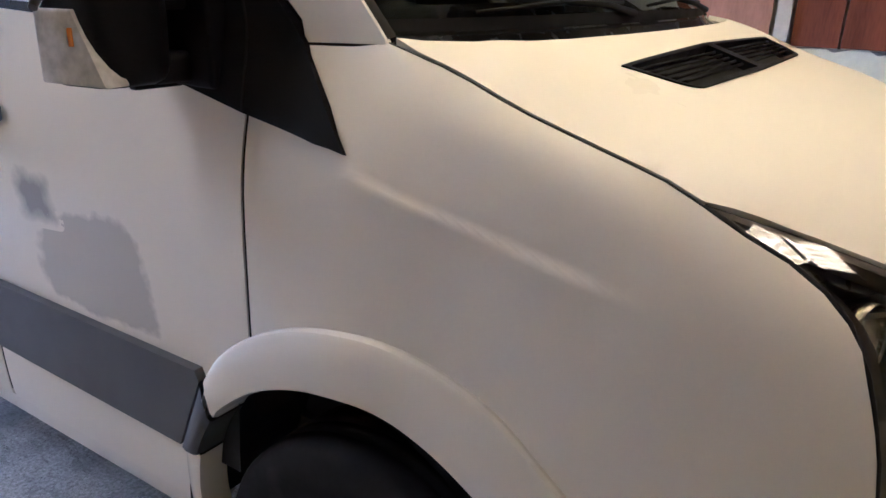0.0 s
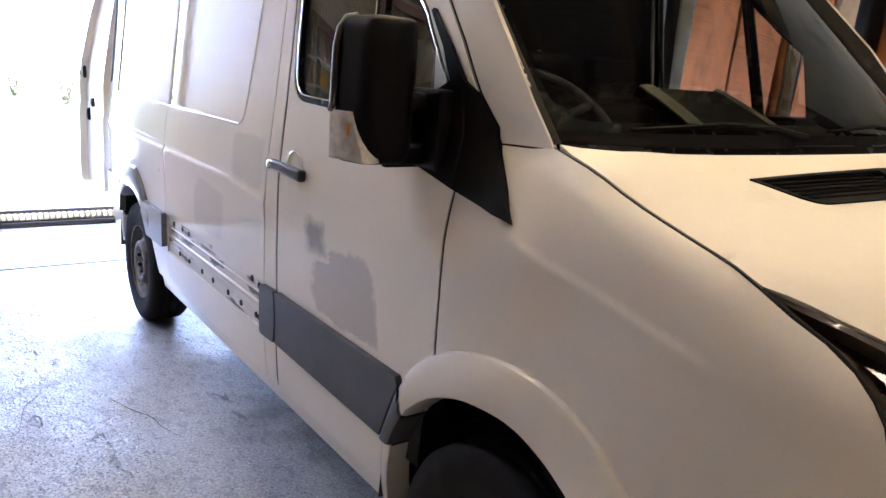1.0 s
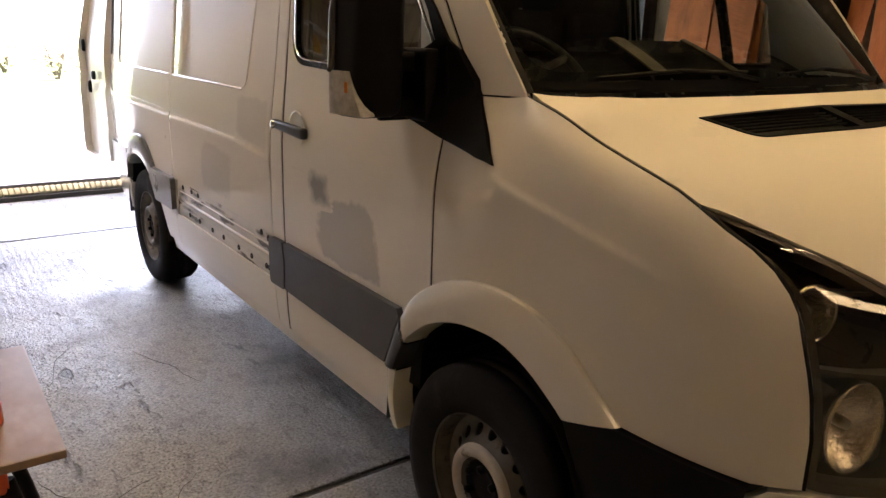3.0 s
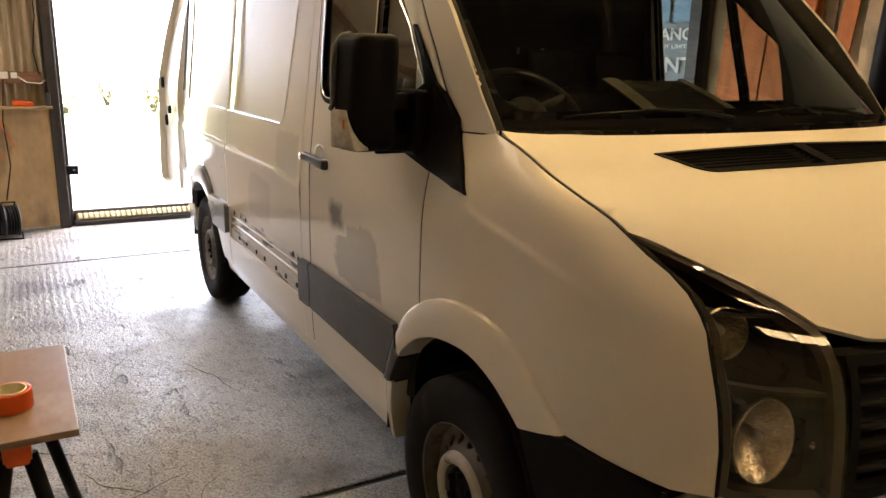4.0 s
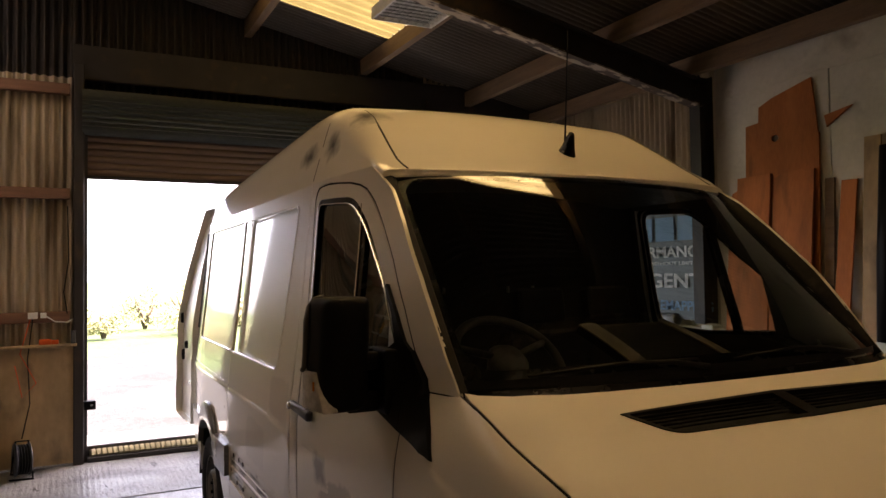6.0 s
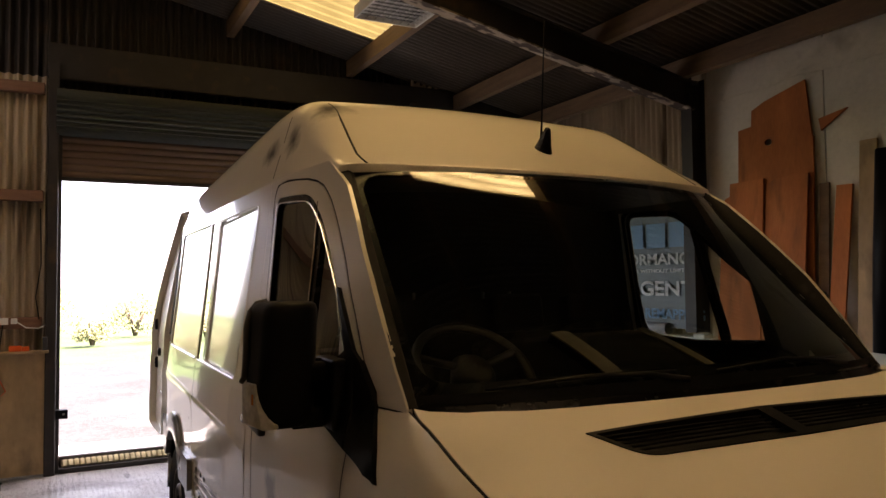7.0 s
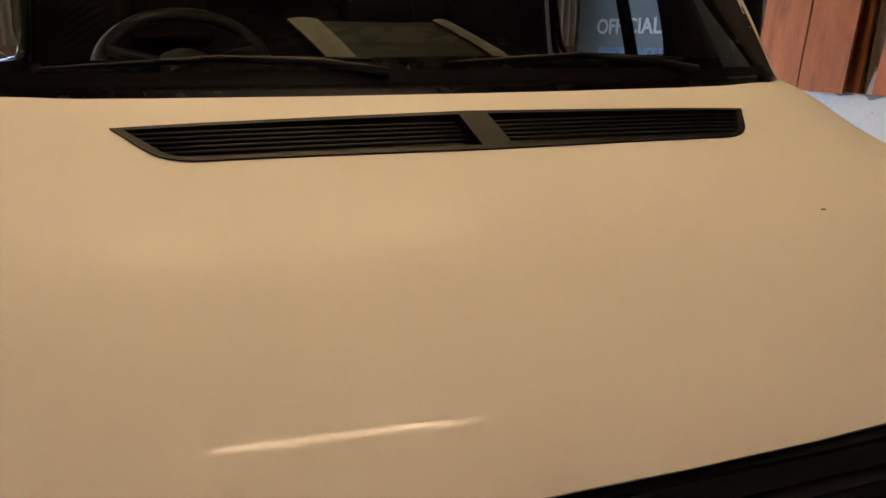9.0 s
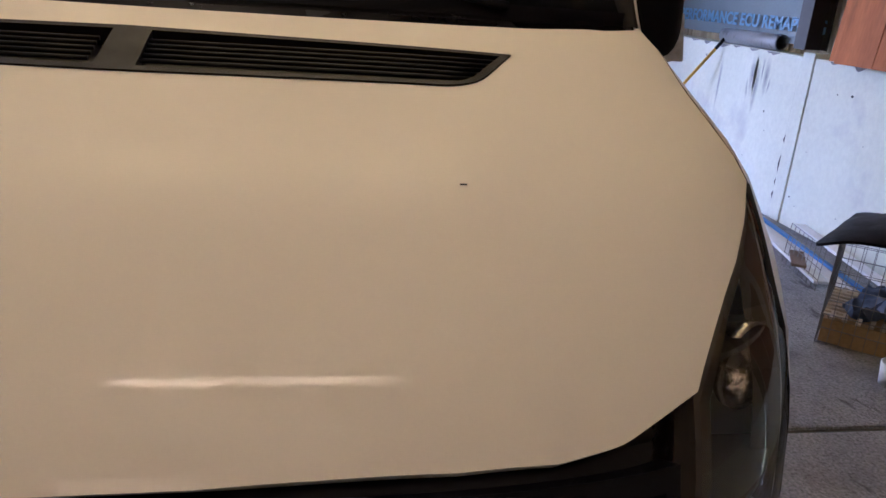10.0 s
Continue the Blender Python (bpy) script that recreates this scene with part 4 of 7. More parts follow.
        for out, material in (([(0.99, 1.04, 0.02), (0.94, 1.10, 0.02), (0.77, 1.09, 0.02), (0.75, 0.96, 0.02), (0.92, 0.945, 0.02)], PRIMER),
                              ([(0.90, 0.79, 0.06), (0.90, 0.94, 0.06), (0.80, 1.0, 0.06), (0.62, 1.05, 0.08), (0.47, 1.02, 0.08), (0.44, 0.88, 0.06), (0.41, 0.79, 0.05), (0.55, 0.774, 0.05), (0.72, 0.772, 0.05)], RUBBED),
                              ([(1.29, 1.06, 0.03), (1.29, 1.29, 0.03), (1.66, 1.29, 0.05), (1.64, 1.08, 0.05)], FAINT),
                              ([(1.70, 0.79, 0.06), (1.66, 1.03, 0.06), (2.1, 1.06, 0.08), (2.15, 0.80, 0.08)], FAINT)):
            soft_patch("filler_patch", out, over, material, van, "rubbed-down grey filler", soft=material is PRIMER)
    if near:
        for y, z, wy, wz in ((2.46, 0.70, 0.13, 0.055), (2.24, 0.735, 0.12, 0.022), (1.95, 0.73, 0.22, 0.016), (1.42, 0.735, 0.08, 0.018), (2.36, 0.635, 0.16, 0.018)):
            soft_patch("scuff", [(y + wy * math.cos(k * 0.5236), z + wz * math.sin(k * 0.5236)) for k in range(12)], upper(sgn, -0.0055), SOOTED, van, soft=True, rings=5, around=20)
    # door handle
    f3 = flank(sgn, 0.0)
    cup = bmesh.new()
    c = f3(1.04, 1.204)
    lathe(cup, [(0.064, 0.0005), (0.063, 0.005), (0.057, 0.0045), (0.050, -0.001), (0.03, -0.002), (0.001, -0.002)], Matrix.Translation(c) @ Euler((0, radians(90 * sgn), 0)).to_matrix().to_4x4(), 32)
    handle = part("door_handle", cup, PAINT, van)
    bar = bmesh.new()
    box(bar, (-0.013, -0.127, -0.017), (0.013, 0.127, 0.017), 0.012, segments=3)
    for v in bar.verts:                                        # bowed, thicker at the front end
        v.co.x -= 0.016 * (v.co.y / 0.127) ** 2
        v.co.z *= 1.0 - 0.14 * v.co.y / 0.127
        v.co.x *= sgn
    if sgn < 0:
        bmesh.ops.reverse_faces(bar, faces=bar.faces)
    for face in bar.faces:
        face.smooth = True
    bmesh.ops.transform(bar, matrix=Matrix.Translation(f3(1.068, 1.204) + Vector((sgn * 0.034, 0, 0))) @ pose(0, 0, 0, 2.5, 0, 0), verts=bar.verts)
    grip = part("grip", bar, TRIM, handle)
    key = bmesh.new()
    lathe(key, [(0.0155, 0.0), (0.0155, 0.007), (0.010, 0.010), (0.001, 0.010)], Matrix.Translation(f3(1.168, 1.208) + Vector((sgn * 0.034, 0, 0))) @ Euler((0, radians(90 * sgn), 0)).to_matrix().to_4x4(), 18)
    part("lock", key, CHROME, handle)
    # mirror
    head = bmesh.new()
    box(head, (-0.080, -0.078, -0.165), (0.080, 0.074, 0.17), 0.052, segments=6)
    for v in head.verts:
        v.co.x += 0.010 * (v.co.z / 0.16)  # leans out a little at the top
        if v.co.y < 0:
            v.co.y *= 1.0 - 0.35 * (abs(v.co.x) / 0.078) ** 2
    m = Matrix.Translation((VAN_X + sgn * 1.060, 0.350, 1.490)) @ Matrix.Diagonal((sgn * -1.0, 1, 1, 1)) @ pose(0, 0, 0, 0, 0, 10)
    bmesh.ops.transform(head, matrix=m, verts=head.verts)
    if sgn > 0:
        bmesh.ops.reverse_faces(head, faces=head.faces)
    mirror = part("wing_mirror", head, BLACK, van, smooth=True)
    gl = boxed((-0.060, 0.070, -0.135), (0.060, 0.078, 0.145), 0.01, m)
    part("mirror_glass", gl, MIRROR, mirror)
    ind = bmesh.new()
    box(ind, (-0.091, -0.084, -0.158), (-0.074, 0.064, -0.046), 0.008, segments=3)
    for v in ind.verts:
        v.co.x += 0.28 * max(0, -0.046 - v.co.z) * (v.co.x > -0.0825)          # slanted inner edge
        if v.co.y < 0:                                          # the front edge runs forward towards the bottom
            v.co.y = -0.015 - 0.055 * max(0.0, -0.046 - v.co.z) / 0.112
    bmesh.ops.transform(ind, matrix=m, verts=ind.verts)
    if sgn > 0:
        bmesh.ops.reverse_faces(ind, faces=ind.faces)
    for face in ind.faces:
        face.smooth = True
    part("indicator", ind, CLEARISH, mirror, "clear side indicator lens")
    dot = boxed((-0.0935, -0.016, -0.100), (-0.084, -0.006, -0.072), 0.003, m)
    part("indicator_bulb", dot, AMBER, mirror)
    # lighter grey bead imitating the highlight down the black housing's outer edge
    lip = bmesh.new()
    tube(lip, [m @ Vector(p) for p in ((-0.020, 0.060, 0.172), (-0.050, 0.060, 0.163), (-0.068, 0.060, 0.14), (-0.078, 0.060, 0.10), (-0.082, 0.060, 0.0), (-0.086, 0.058, -0.036), (-0.097, 0.052, -0.046))], [0.005, 0.008, 0.009, 0.009, 0.009, 0.009, 0.007], 8)
    part("housing_edge", lip, LAMP_TRIM, mirror)
    q = VAN_X + sgn * 0.955
    for name, size, at_ in (("mirror_arm", (0.065, 0.04, 0.026), (q + sgn * 0.01, 0.335, 1.468)), ("mirror_arm", (0.065, 0.04, 0.026), (q + sgn * 0.01, 0.335, 1.350)),
                            ("mirror_foot", (0.022, 0.075, 0.095), (q - sgn * 0.020, 0.315, 1.410)), ("arm_web", (0.070, 0.010, 0.095), (q + sgn * 0.01, 0.352, 1.407))):
        bm = bmesh.new()
        box(bm, [-v for v in size], size, min(0.016, min(size) * 0.6), Matrix.Translation(at_), segments=3)
        for face in bm.faces:
            face.smooth = True
        part(name, bm, BLACK, mirror)
    # headlamp
    lamp_in = [(x, bonnet_at(x, y).z - 0.008) for x, y in LAMP_TOP]
    lo = [(0.635, 0.95), (0.625, 0.76)]
    out = [(along(p[1], y=p[0] - 0.007), p[1]) for p in lamp_edge] + [(along(0.748, x=0.80), 0.748), (along(0.75, x=0.64), 0.75)] + [(along(p[1], x=p[0]), p[1]) for p in flipped(lo)] + [(along(p[1], x=p[0]), p[1]) for p in flipped(lamp_in)]
    lamp_ob = part("headlamp", sheet(bmesh.new(), out, flank(sgn, -0.125), (), 0.04, 0.0, flip=sgn < 0), LAMP_BACK, van)
    part("lens", sheet(bmesh.new(), out, flank(sgn, -0.002), (), 0.025, 0.0, flip=sgn < 0), LENS, lamp_ob)
    rim = bmesh.new()
    fr = flank(sgn, -0.010)
    cen = (sum(p[0] for p in out) / len(out), sum(p[1] for p in out) / len(out))
    small = [(p[0] + (cen[0] - p[0]) * 0.16, p[1] + (cen[1] - p[1]) * 0.08) for p in out]
    sheet(rim, out, fr, [small], 0.03, 0.03, flip=sgn < 0)
    part("bezel", rim, LAMP_TRIM, lamp_ob)
    fb = flank(sgn, -0.05)
    for x, z, rx, rz in ((0.812, 1.072, 0.046, 0.052), (0.765, 0.868, 0.064, 0.088)):
        p = fb(along(z, x=x), z)
        n = (flank(sgn, 0.0)(along(z, x=x), z) - p).normalized()
        n = (n + Vector((-0.25 * sgn, -0.7, 0.05))).normalized()
        turn = Matrix.Translation(p - n * 0.012) @ n.to_track_quat("Z", "Y").to_matrix().to_4x4()
        bowl = bmesh.new()
        lathe(bowl, [(1.0, 0.018), (1.05, 0.022), (1.06, 0.010), (0.97, 0.004), (0.80, -0.020), (0.50, -0.044), (0.22, -0.052), (0.01, -0.052)], turn @ Matrix.Diagonal((rx, rz, 1, 1)), 36)
        bw = part("reflector", bowl, REFLECTOR, lamp_ob, "silvered lamp reflector")
        bulb = bmesh.new()
        lathe(bulb, [(0.001, 0.006), (0.010, 0.003), (0.012, -0.012), (0.011, -0.045)], turn, 14)
        part("bulb", bulb, STEEL, bw)
    for z, drop in ((1.118, 0.020), (0.985, 0.030)):             # ledges between the lamp's chambers
        bm = bmesh.new()
        rows_ = []
        for k in range(9):
            x = 0.835 - 0.17 * k / 8
            a_, b_ = flank(sgn, -0.018)(along(z, x=x), z), flank(sgn, -0.115)(along(z, x=x), z - drop)
            rows_.append([bm.verts.new(v) for v in (a_, b_, b_ + Vector((0, 0, -0.008)), a_ + Vector((0, 0, -0.008)))])
        for r0, r1 in zip(rows_, rows_[1:]):
            for j in range(4):
                bm.faces.new((r0[j], r0[(j + 1) % 4], r1[(j + 1) % 4], r1[j]))
        bmesh.ops.recalc_face_normals(bm, faces=bm.faces)
        part("chamber_ledge", bm, LAMP_TRIM, lamp_ob)
    bm = bmesh.new()
    p = flank(sgn, -0.03)(along(0.875, x=0.685), 0.875)
    lathe(bm, [(0.007, 0.0), (0.007, 0.006), (0.004, 0.008), (0.001, 0.006)], Matrix.Translation(p) @ pose(0, 0, 0, 90, 0, 0), 12)
    part("screw", bm, CHROME, lamp_ob)


van_side(-1)
van_side(1)

# bonnet
edge = []
for y, z in WING_TOP[1:]:
    edge.append((bent(y, WING_LINE) - 0.005, y))
edge += LAMP_TOP + [(0.603, -0.899), (0.556, -0.924, 0.02), (0.49, -0.940), (0.40, -0.948), (0.18, -0.955), (0.0, -0.956)]
BACK = [(0.0, -0.208), (0.25, -0.206), (0.5, -0.197), (0.65, -0.182), (0.77, -0.156), (0.845, -0.108), (0.868, -0.074)]         # the bonnet's rear edge, y over half-width
bonnet_outline = BACK + edge[:-1] + [(0.0, -0.956)] + [(-p[0], *p[1:]) for p in flipped(edge[:-1])] + [(-p[0], p[1]) for p in flipped(BACK[1:])]
slot = [(0.557, -0.322), (0.486, -0.424, 0.05), (0.0, -0.431), (-0.486, -0.424, 0.05), (-0.557, -0.322), (0.0, -0.304)]
bonnet = part("bonnet", sheet(bmesh.new(), flipped(rounded(bonnet_outline)), bonnet_bulge, [rounded(slot)], 0.035, 0.014), DULL_PAINT, van)


def on_bonnet(off):
    return lambda x, y: bonnet_bulge(x, y) + Vector((0, -0.3 * off, 0.95 * off))


vent_rim = [(0.565, -0.318), (0.489, -0.432, 0.05), (0.0, -0.439), (-0.489, -0.432, 0.05), (-0.565, -0.318), (0.0, -0.299)]
vent = part("bonnet_vent", sheet(bmesh.new(), flipped(rounded(vent_rim)), on_bonnet(-0.03), (), 0.05, 0.0), DARK, van)
hole_r = [(0.545, -0.327), (0.480, -0.420, 0.03), (0.036, -0.426), (0.036, -0.312)]
hole_l = [(-p[0] if p[0] > 0.1 else -0.016, *p[1:]) for p in flipped(hole_r)]
part("vent_frame", sheet(bmesh.new(), flipped(rounded(vent_rim)), on_bonnet(0.003), [rounded(hole_r), rounded(hole_l)], 0.03, 0.02), BLACK, vent)
for half in (-1, 1):
    for k in range(5):
        y = -0.334 - 0.0158 * k
        x1 = 0.543 - 0.060 * (k + 0.4) / 5
        slat = bmesh.new()
        tube(slat, [on_bonnet(-0.004)(half * (0.03 + (x1 - 0.03) * i / 8), y) for i in range(9)], 0.0035, 6)
        part("vent_slat", slat, BLACK, vent)
for x, y in ((0.437, -0.67),):
    chip = bmesh.new()
    p = on_bonnet(0.0008)(x, y)
    box(chip, (p.x - 0.004, p.y - 0.0015, p.z - 0.001), (p.x + 0.004, p.y + 0.001, p.z + 0.0003))
    part("stone_chip", chip, DARK, bonnet)


# windscreen
def screen_at(off=0.0):
    def place(u, v):
        sweep = 0.45 * u * u + 0.55 * u ** 6          # flat in the middle, bent round at the sides
        lo = Vector((u * 0.860, -0.165 + 0.105 * sweep, 1.402))
        hi = Vector((u * 0.775, 0.505 + 0.095 * sweep, 2.078 - 0.02 * u * u))
        p = lo.lerp(hi, v) + Vector((0, -0.68, 0.73)) * (0.035 * (1 - u * u) * 4 * v * (1 - v) + off)
        return Vector((VAN_X + p.x, p.y, p.z))
    return place


part("windscreen", sheet(bmesh.new(), rounded([(-0.985, 0.02), (0.985, 0.02), (0.985, 1.0, 0.1), (-0.985, 1.0, 0.1)]), screen_at(0.0), (), 0.06, 0.0), SCREEN, van)
part("windscreen_border", sheet(bmesh.new(), rounded([(-1.02, -0.03), (1.02, -0.03), (1.02, 1.0, 0.1), (-1.02, 1.0, 0.1)]), screen_at(-0.004),
                                [rounded([(-0.962, 0.09, 0.1), (0.962, 0.09, 0.1), (0.968, 0.990, 0.10), (-0.968, 0.990, 0.10)])], 0.05, 0.012), GLOSS_BLACK, van)
cowl = bmesh.new()
for k in range(25):
    u = -1 + 2 * k / 24
    a, b = screen_at(0.012)(u, 0.045), Vector((VAN_X + u * 0.866, bent(abs(u) * 0.866, BACK) - 0.014, 1.372))
    c = b + Vector((0, 0.01, -0.05))
    row = [cowl.verts.new(p) for p in (a, a + Vector((0, -0.008, -0.050)), b, c)]
    if k:
        for p0, p1, q0, q1 in zip(last, last[1:], row, row[1:]):
            cowl.faces.new((p0, p1, q1, q0)).smooth = True
    last = row
part("cowl", cowl, BLACK, van)
for x0, x1, v1 in ((-0.10, -0.72, 0.065), (0.62, 0.02, 0.07)):
    w = bmesh.new()
    sc = screen_at(0.022)
    tube(w, [sc(x0 / 0.89, 0.03), sc((x0 * 0.8 + x1 * 0.2) / 0.89, 0.055), sc((x0 * 0.45 + x1 * 0.55) / 0.89, v1)], [0.009, 0.007, 0.005], 8)
    arm = part("wiper", w, BLACK, van)
    w = bmesh.new()
    tube(w, [sc((x0 * 0.95 + x1 * 0.05) / 0.89, 0.06), sc((x0 * 0.5 + x1 * 0.5) / 0.89, v1), sc(x1 / 0.89, v1 - 0.02)], [0.004, 0.006, 0.004], 6)
    part("wiper_blade", w, BLACK, arm)

for sgn in (-1, 1):
    strip, edge_bm = bmesh.new(), bmesh.new()             # black rubber, and the pillar's painted return beside it
    line = curve_through(WS_EDGE, 4)
    last = None
    for k in range(len(line)):
        f = k / (len(line) - 1)
        a, c = upper(sgn)(line[k].x + 0.006, line[k].y - 0.001), screen_at(0.006)(sgn * 0.990, 0.01 + 0.98 * f)
        b = a.lerp(c, 0.05) + Vector((0, -0.001, 0.001))
        e = a.lerp(c, 0.14) + Vector((-sgn * 0.001, -0.001, 0.001))
        d = a.lerp(c, 0.70) + Vector((0, -0.006, 0.005))
        rows_ = [[strip.verts.new(p) for p in (e, d, c, c + Vector((-sgn * 0.004, 0.02, -0.015)))], [edge_bm.verts.new(p) for p in (a, b, e)]]
        if last:
            for bm, r0, r1 in ((strip, last[0], rows_[0]), (edge_bm, last[1], rows_[1])):
                for p, q, r, t in zip(r0, r0[1:], r1, r1[1:]):
                    bm.faces.new((p, q, t, r) if sgn < 0 else (p, r, t, q)).smooth = True
        last = rows_
    part("pillar_return", edge_bm, PAINT, van)
    part("windscreen_rubber", strip, RUBBER, van)

# roof: upright sides, a rounded shoulder and a low crown
ROOF = [(0.45, 2.072), (0.50, 2.090), (0.60, 2.142), (0.70, 2.197), (0.90, 2.312), (1.08, 2.408), (1.25, 2.468), (1.5, 2.518), (1.9, 2.538), (2.6, 2.53), (4.2, 2.47)]
ROOF_FALL = [(0.5, 0.0), (0.9, 0.004), (1.1, 0.012), (1.3, 0.032), (1.5, 0.062), (1.9, 0.100), (2.6, 0.13), (4.2, 0.15)]      # crown over shoulder
ROOF_WIDE = [(0.5, 0.795), (0.75, 0.772), (1.0, 0.755), (1.3, 0.757), (3.4, 0.757), (4.2, 0.735)]


def roof_at(p, y0):
    """The roof skin: p runs from the west foot (0) over the crown (0.5) to the east foot (1)."""
    top, wide = bent(y0, ROOF), bent(y0, ROOF_WIDE)
    shoulder = top - bent(y0, ROOF_FALL)
    foot_y = y0 + 0.10 * max(0.0, 1 - (y0 - 0.5) / 0.75)
    foot = Vector((half_at(foot_y, 2.105), min(2.105, 2.05 + 0.80 * max(0.0, foot_y - 0.60))))
    corner = Vector((max(wide, foot.x - 0.4 * (shoulder - foot.y)), shoulder))

    def crown(x):
        return Vector((x, top - (top - shoulder) * (x / wide) ** 2))

    q = 2 * min(p, 1 - p)
    side = foot - corner
    s1, s2 = corner + side * min(0.42, 0.10 / side.length), crown(corner.x - 0.11)
    if q < 0.3:
        at_ = foot.lerp(s1, q / 0.3)
    elif q < 0.5:
        f = (q - 0.3) / 0.2
        at_ = s1 * (1 - f) ** 2 + corner * 2 * f * (1 - f) + s2 * f * f
    else:
        at_ = crown(s2.x * (1 - (q - 0.5) / 0.5))
    y = y0 + 0.10 * (at_.x / 0.8) ** 2 * max(0.0, 1 - (y0 - 0.5) / 0.75)
    return Vector((VAN_X + (-at_.x if p < 0.5 else at_.x), y, at_.y))


roof = bmesh.new()
rows = []
ys = [0.50, 0.515, 0.54, 0.58, 0.63] + [0.69 + 0.05 * k for k in range(25)] + [2.1 + 0.35 * k for k in range(6)] + [4.02, 4.12, 4.20]
columns = [0.5 * (k / 36) for k in range(36)] + [0.5 + 0.5 * (k / 36) for k in range(37)]
for y in ys:
    rows.append([roof.verts.new(roof_at(p, y)) for p in columns])
lip_row = []
for p in columns:
    q = roof_at(p, ys[0])
    u = (q.x - VAN_X) / 0.775
    lip_row.append(roof.verts.new((q.x, min(q.y, 0.500 + 0.095 * u * u), min(q.z, 2.080 - 0.02 * u * u))))
rows = [lip_row] + rows
for r0, r1 in zip(rows, rows[1:]):
    for k in range(len(columns) - 1):
        roof.faces.new((r0[k], r0[k + 1], r1[k + 1], r1[k])).smooth = True
bmesh.ops.reverse_faces(roof, faces=roof.faces)
roof_ob = part("roof", roof, PAINT, van)
for west in (True, False):
    line = bmesh.new()
    tube(line, [roof_at(0.236 if west else 0.764, 0.51 + 0.04 * k) + Vector((0, 0, -0.002)) for k in range(16)], 0.0045, 6)
    part("roof_seam", line, DARK, roof_ob)
    line = bmesh.new()
    tube(line, [roof_at((0.01 + 0.014 * k) if west else (0.99 - 0.014 * k), 1.273) + Vector((0.002 if west else -0.002, 0, 0)) for k in range(12)], 0.0035, 6)
    part("roof_seam", line, DARK, roof_ob)
for p, y, wp, wy in ((0.105, 1.13, 0.062, 0.135), (0.085, 1.44, 0.042, 0.19), (0.225, 1.02, 0.055, 0.12)):
    out = [(p + wp * math.cos(2 * math.pi * k / 14) * (1 + 0.18 * math.sin(3 * k)), y + wy * math.sin(2 * math.pi * k / 14)) for k in range(14)]
    soft_patch("filler_patch", out, lambda u, v: roof_at(u, v) + Vector((-0.0015, -0.0007, 0.001)), SOOTED, roof_ob, "rubbed-down dark patch", soft=True)
aer = bmesh.new()
lathe(aer, [(0.001, 0.098), (0.010, 0.094), (0.016, 0.075), (0.026, 0.035), (0.036, 0.006), (0.036, -0.012), (0.001, -0.012)], pose(0.045, 0.735, 2.208, 24, 0, 0) @ Matrix.Diagonal((0.85, 1.35, 1, 1)), 24)
aerial = part("aerial", aer, GLOSS_BLACK, van, smooth=True)
rod = bmesh.new()
tube(rod, [(0.045, 0.745, 2.24), (0.043, 0.735, 2.33), (0.038, 0.70, 2.72)], [0.006, 0.0035, 0.002], 8)
part("aerial_rod", rod, BLACK, aerial)

# tail, floor pan and the cab behind the glass
tail = bmesh.new()
sheet(tail, [(-0.88, 0.42), (0.88, 0.42), (0.88, 1.3), (0.79, 2.1), (0.72, 2.30), (0.45, 2.42), (-0.45, 2.42), (-0.72, 2.30), (-0.79, 2.1), (-0.88, 1.3)],
      lambda x, z: Vector((VAN_X + x, 4.16, z)), [[(-0.82, 0.55), (0.0, 0.55), (0.0, 2.24), (-0.64, 2.24), (-0.73, 2.05), (-0.82, 1.3)]], 0.12, 0.03, flip=True)
part("tail_frame", tail, PAINT, van)
part("load_floor", boxed((VAN_X - 0.9, 1.25, 0.52), (VAN_X + 0.9, 4.1, 0.58)), DARK, van)
part("underbody", boxed((VAN_X - 0.62, -0.85, 0.26), (VAN_X + 0.62, 4.0, 0.45), 0.05), DARK, van)
part("cab_floor", boxed((VAN_X - 0.92, 0.42, 0.42), (VAN_X + 0.92, 1.3, 0.47)), DARK, van)
for sgn in (-1, 1):
    for y in (0.0, WH):
        liner = bmesh.new()
        for k in range(17):
            a = math.radians(-1 + 182 * k / 16)
            yy, zz = y - 0.43 * math.cos(a), 0.36 + 0.465 * math.sin(a)
            row = [liner.verts.new((VAN_X + sgn * x, yy, zz)) for x in (0.955, 0.55)]
            if k:
                liner.faces.new((last[0], last[1], row[1], row[0])).smooth = True
            last = row
        part("wheel_arch_liner", liner, DARK, van)
        part("arch_back", boxed((VAN_X + sgn * 0.58 - 0.01, y - 0.45, 0.25), (VAN_X + sgn * 0.58 + 0.01, y + 0.45, 0.85)), DARK, van)
bulk = bmesh.new()
sides = [(half_at(1.25, 0.45 + 0.1 * k) - 0.014, 0.45 + 0.1 * k) for k in range(17)] + [(0.70, 2.38)]
sheet(bulk, sides + [(-x, z) for x, z in reversed(sides)], lambda x, z: Vector((VAN_X + x, 1.245, z)), (), 0.2, 0.02)
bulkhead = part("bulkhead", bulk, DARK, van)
for x in (-0.42, -0.28, 0.06, 0.20):
    part("hook", boxed((x - 0.004, 1.228, 1.63), (x + 0.004, 1.244, 1.66)), STEEL, bulkhead)
dash = bmesh.new()
prof = [(-0.10, 1.30), (0.0, 1.345), (0.14, 1.375), (0.24, 1.36), (0.32, 1.30), (0.36, 1.16), (0.33, 0.95), (0.30, 0.60)]
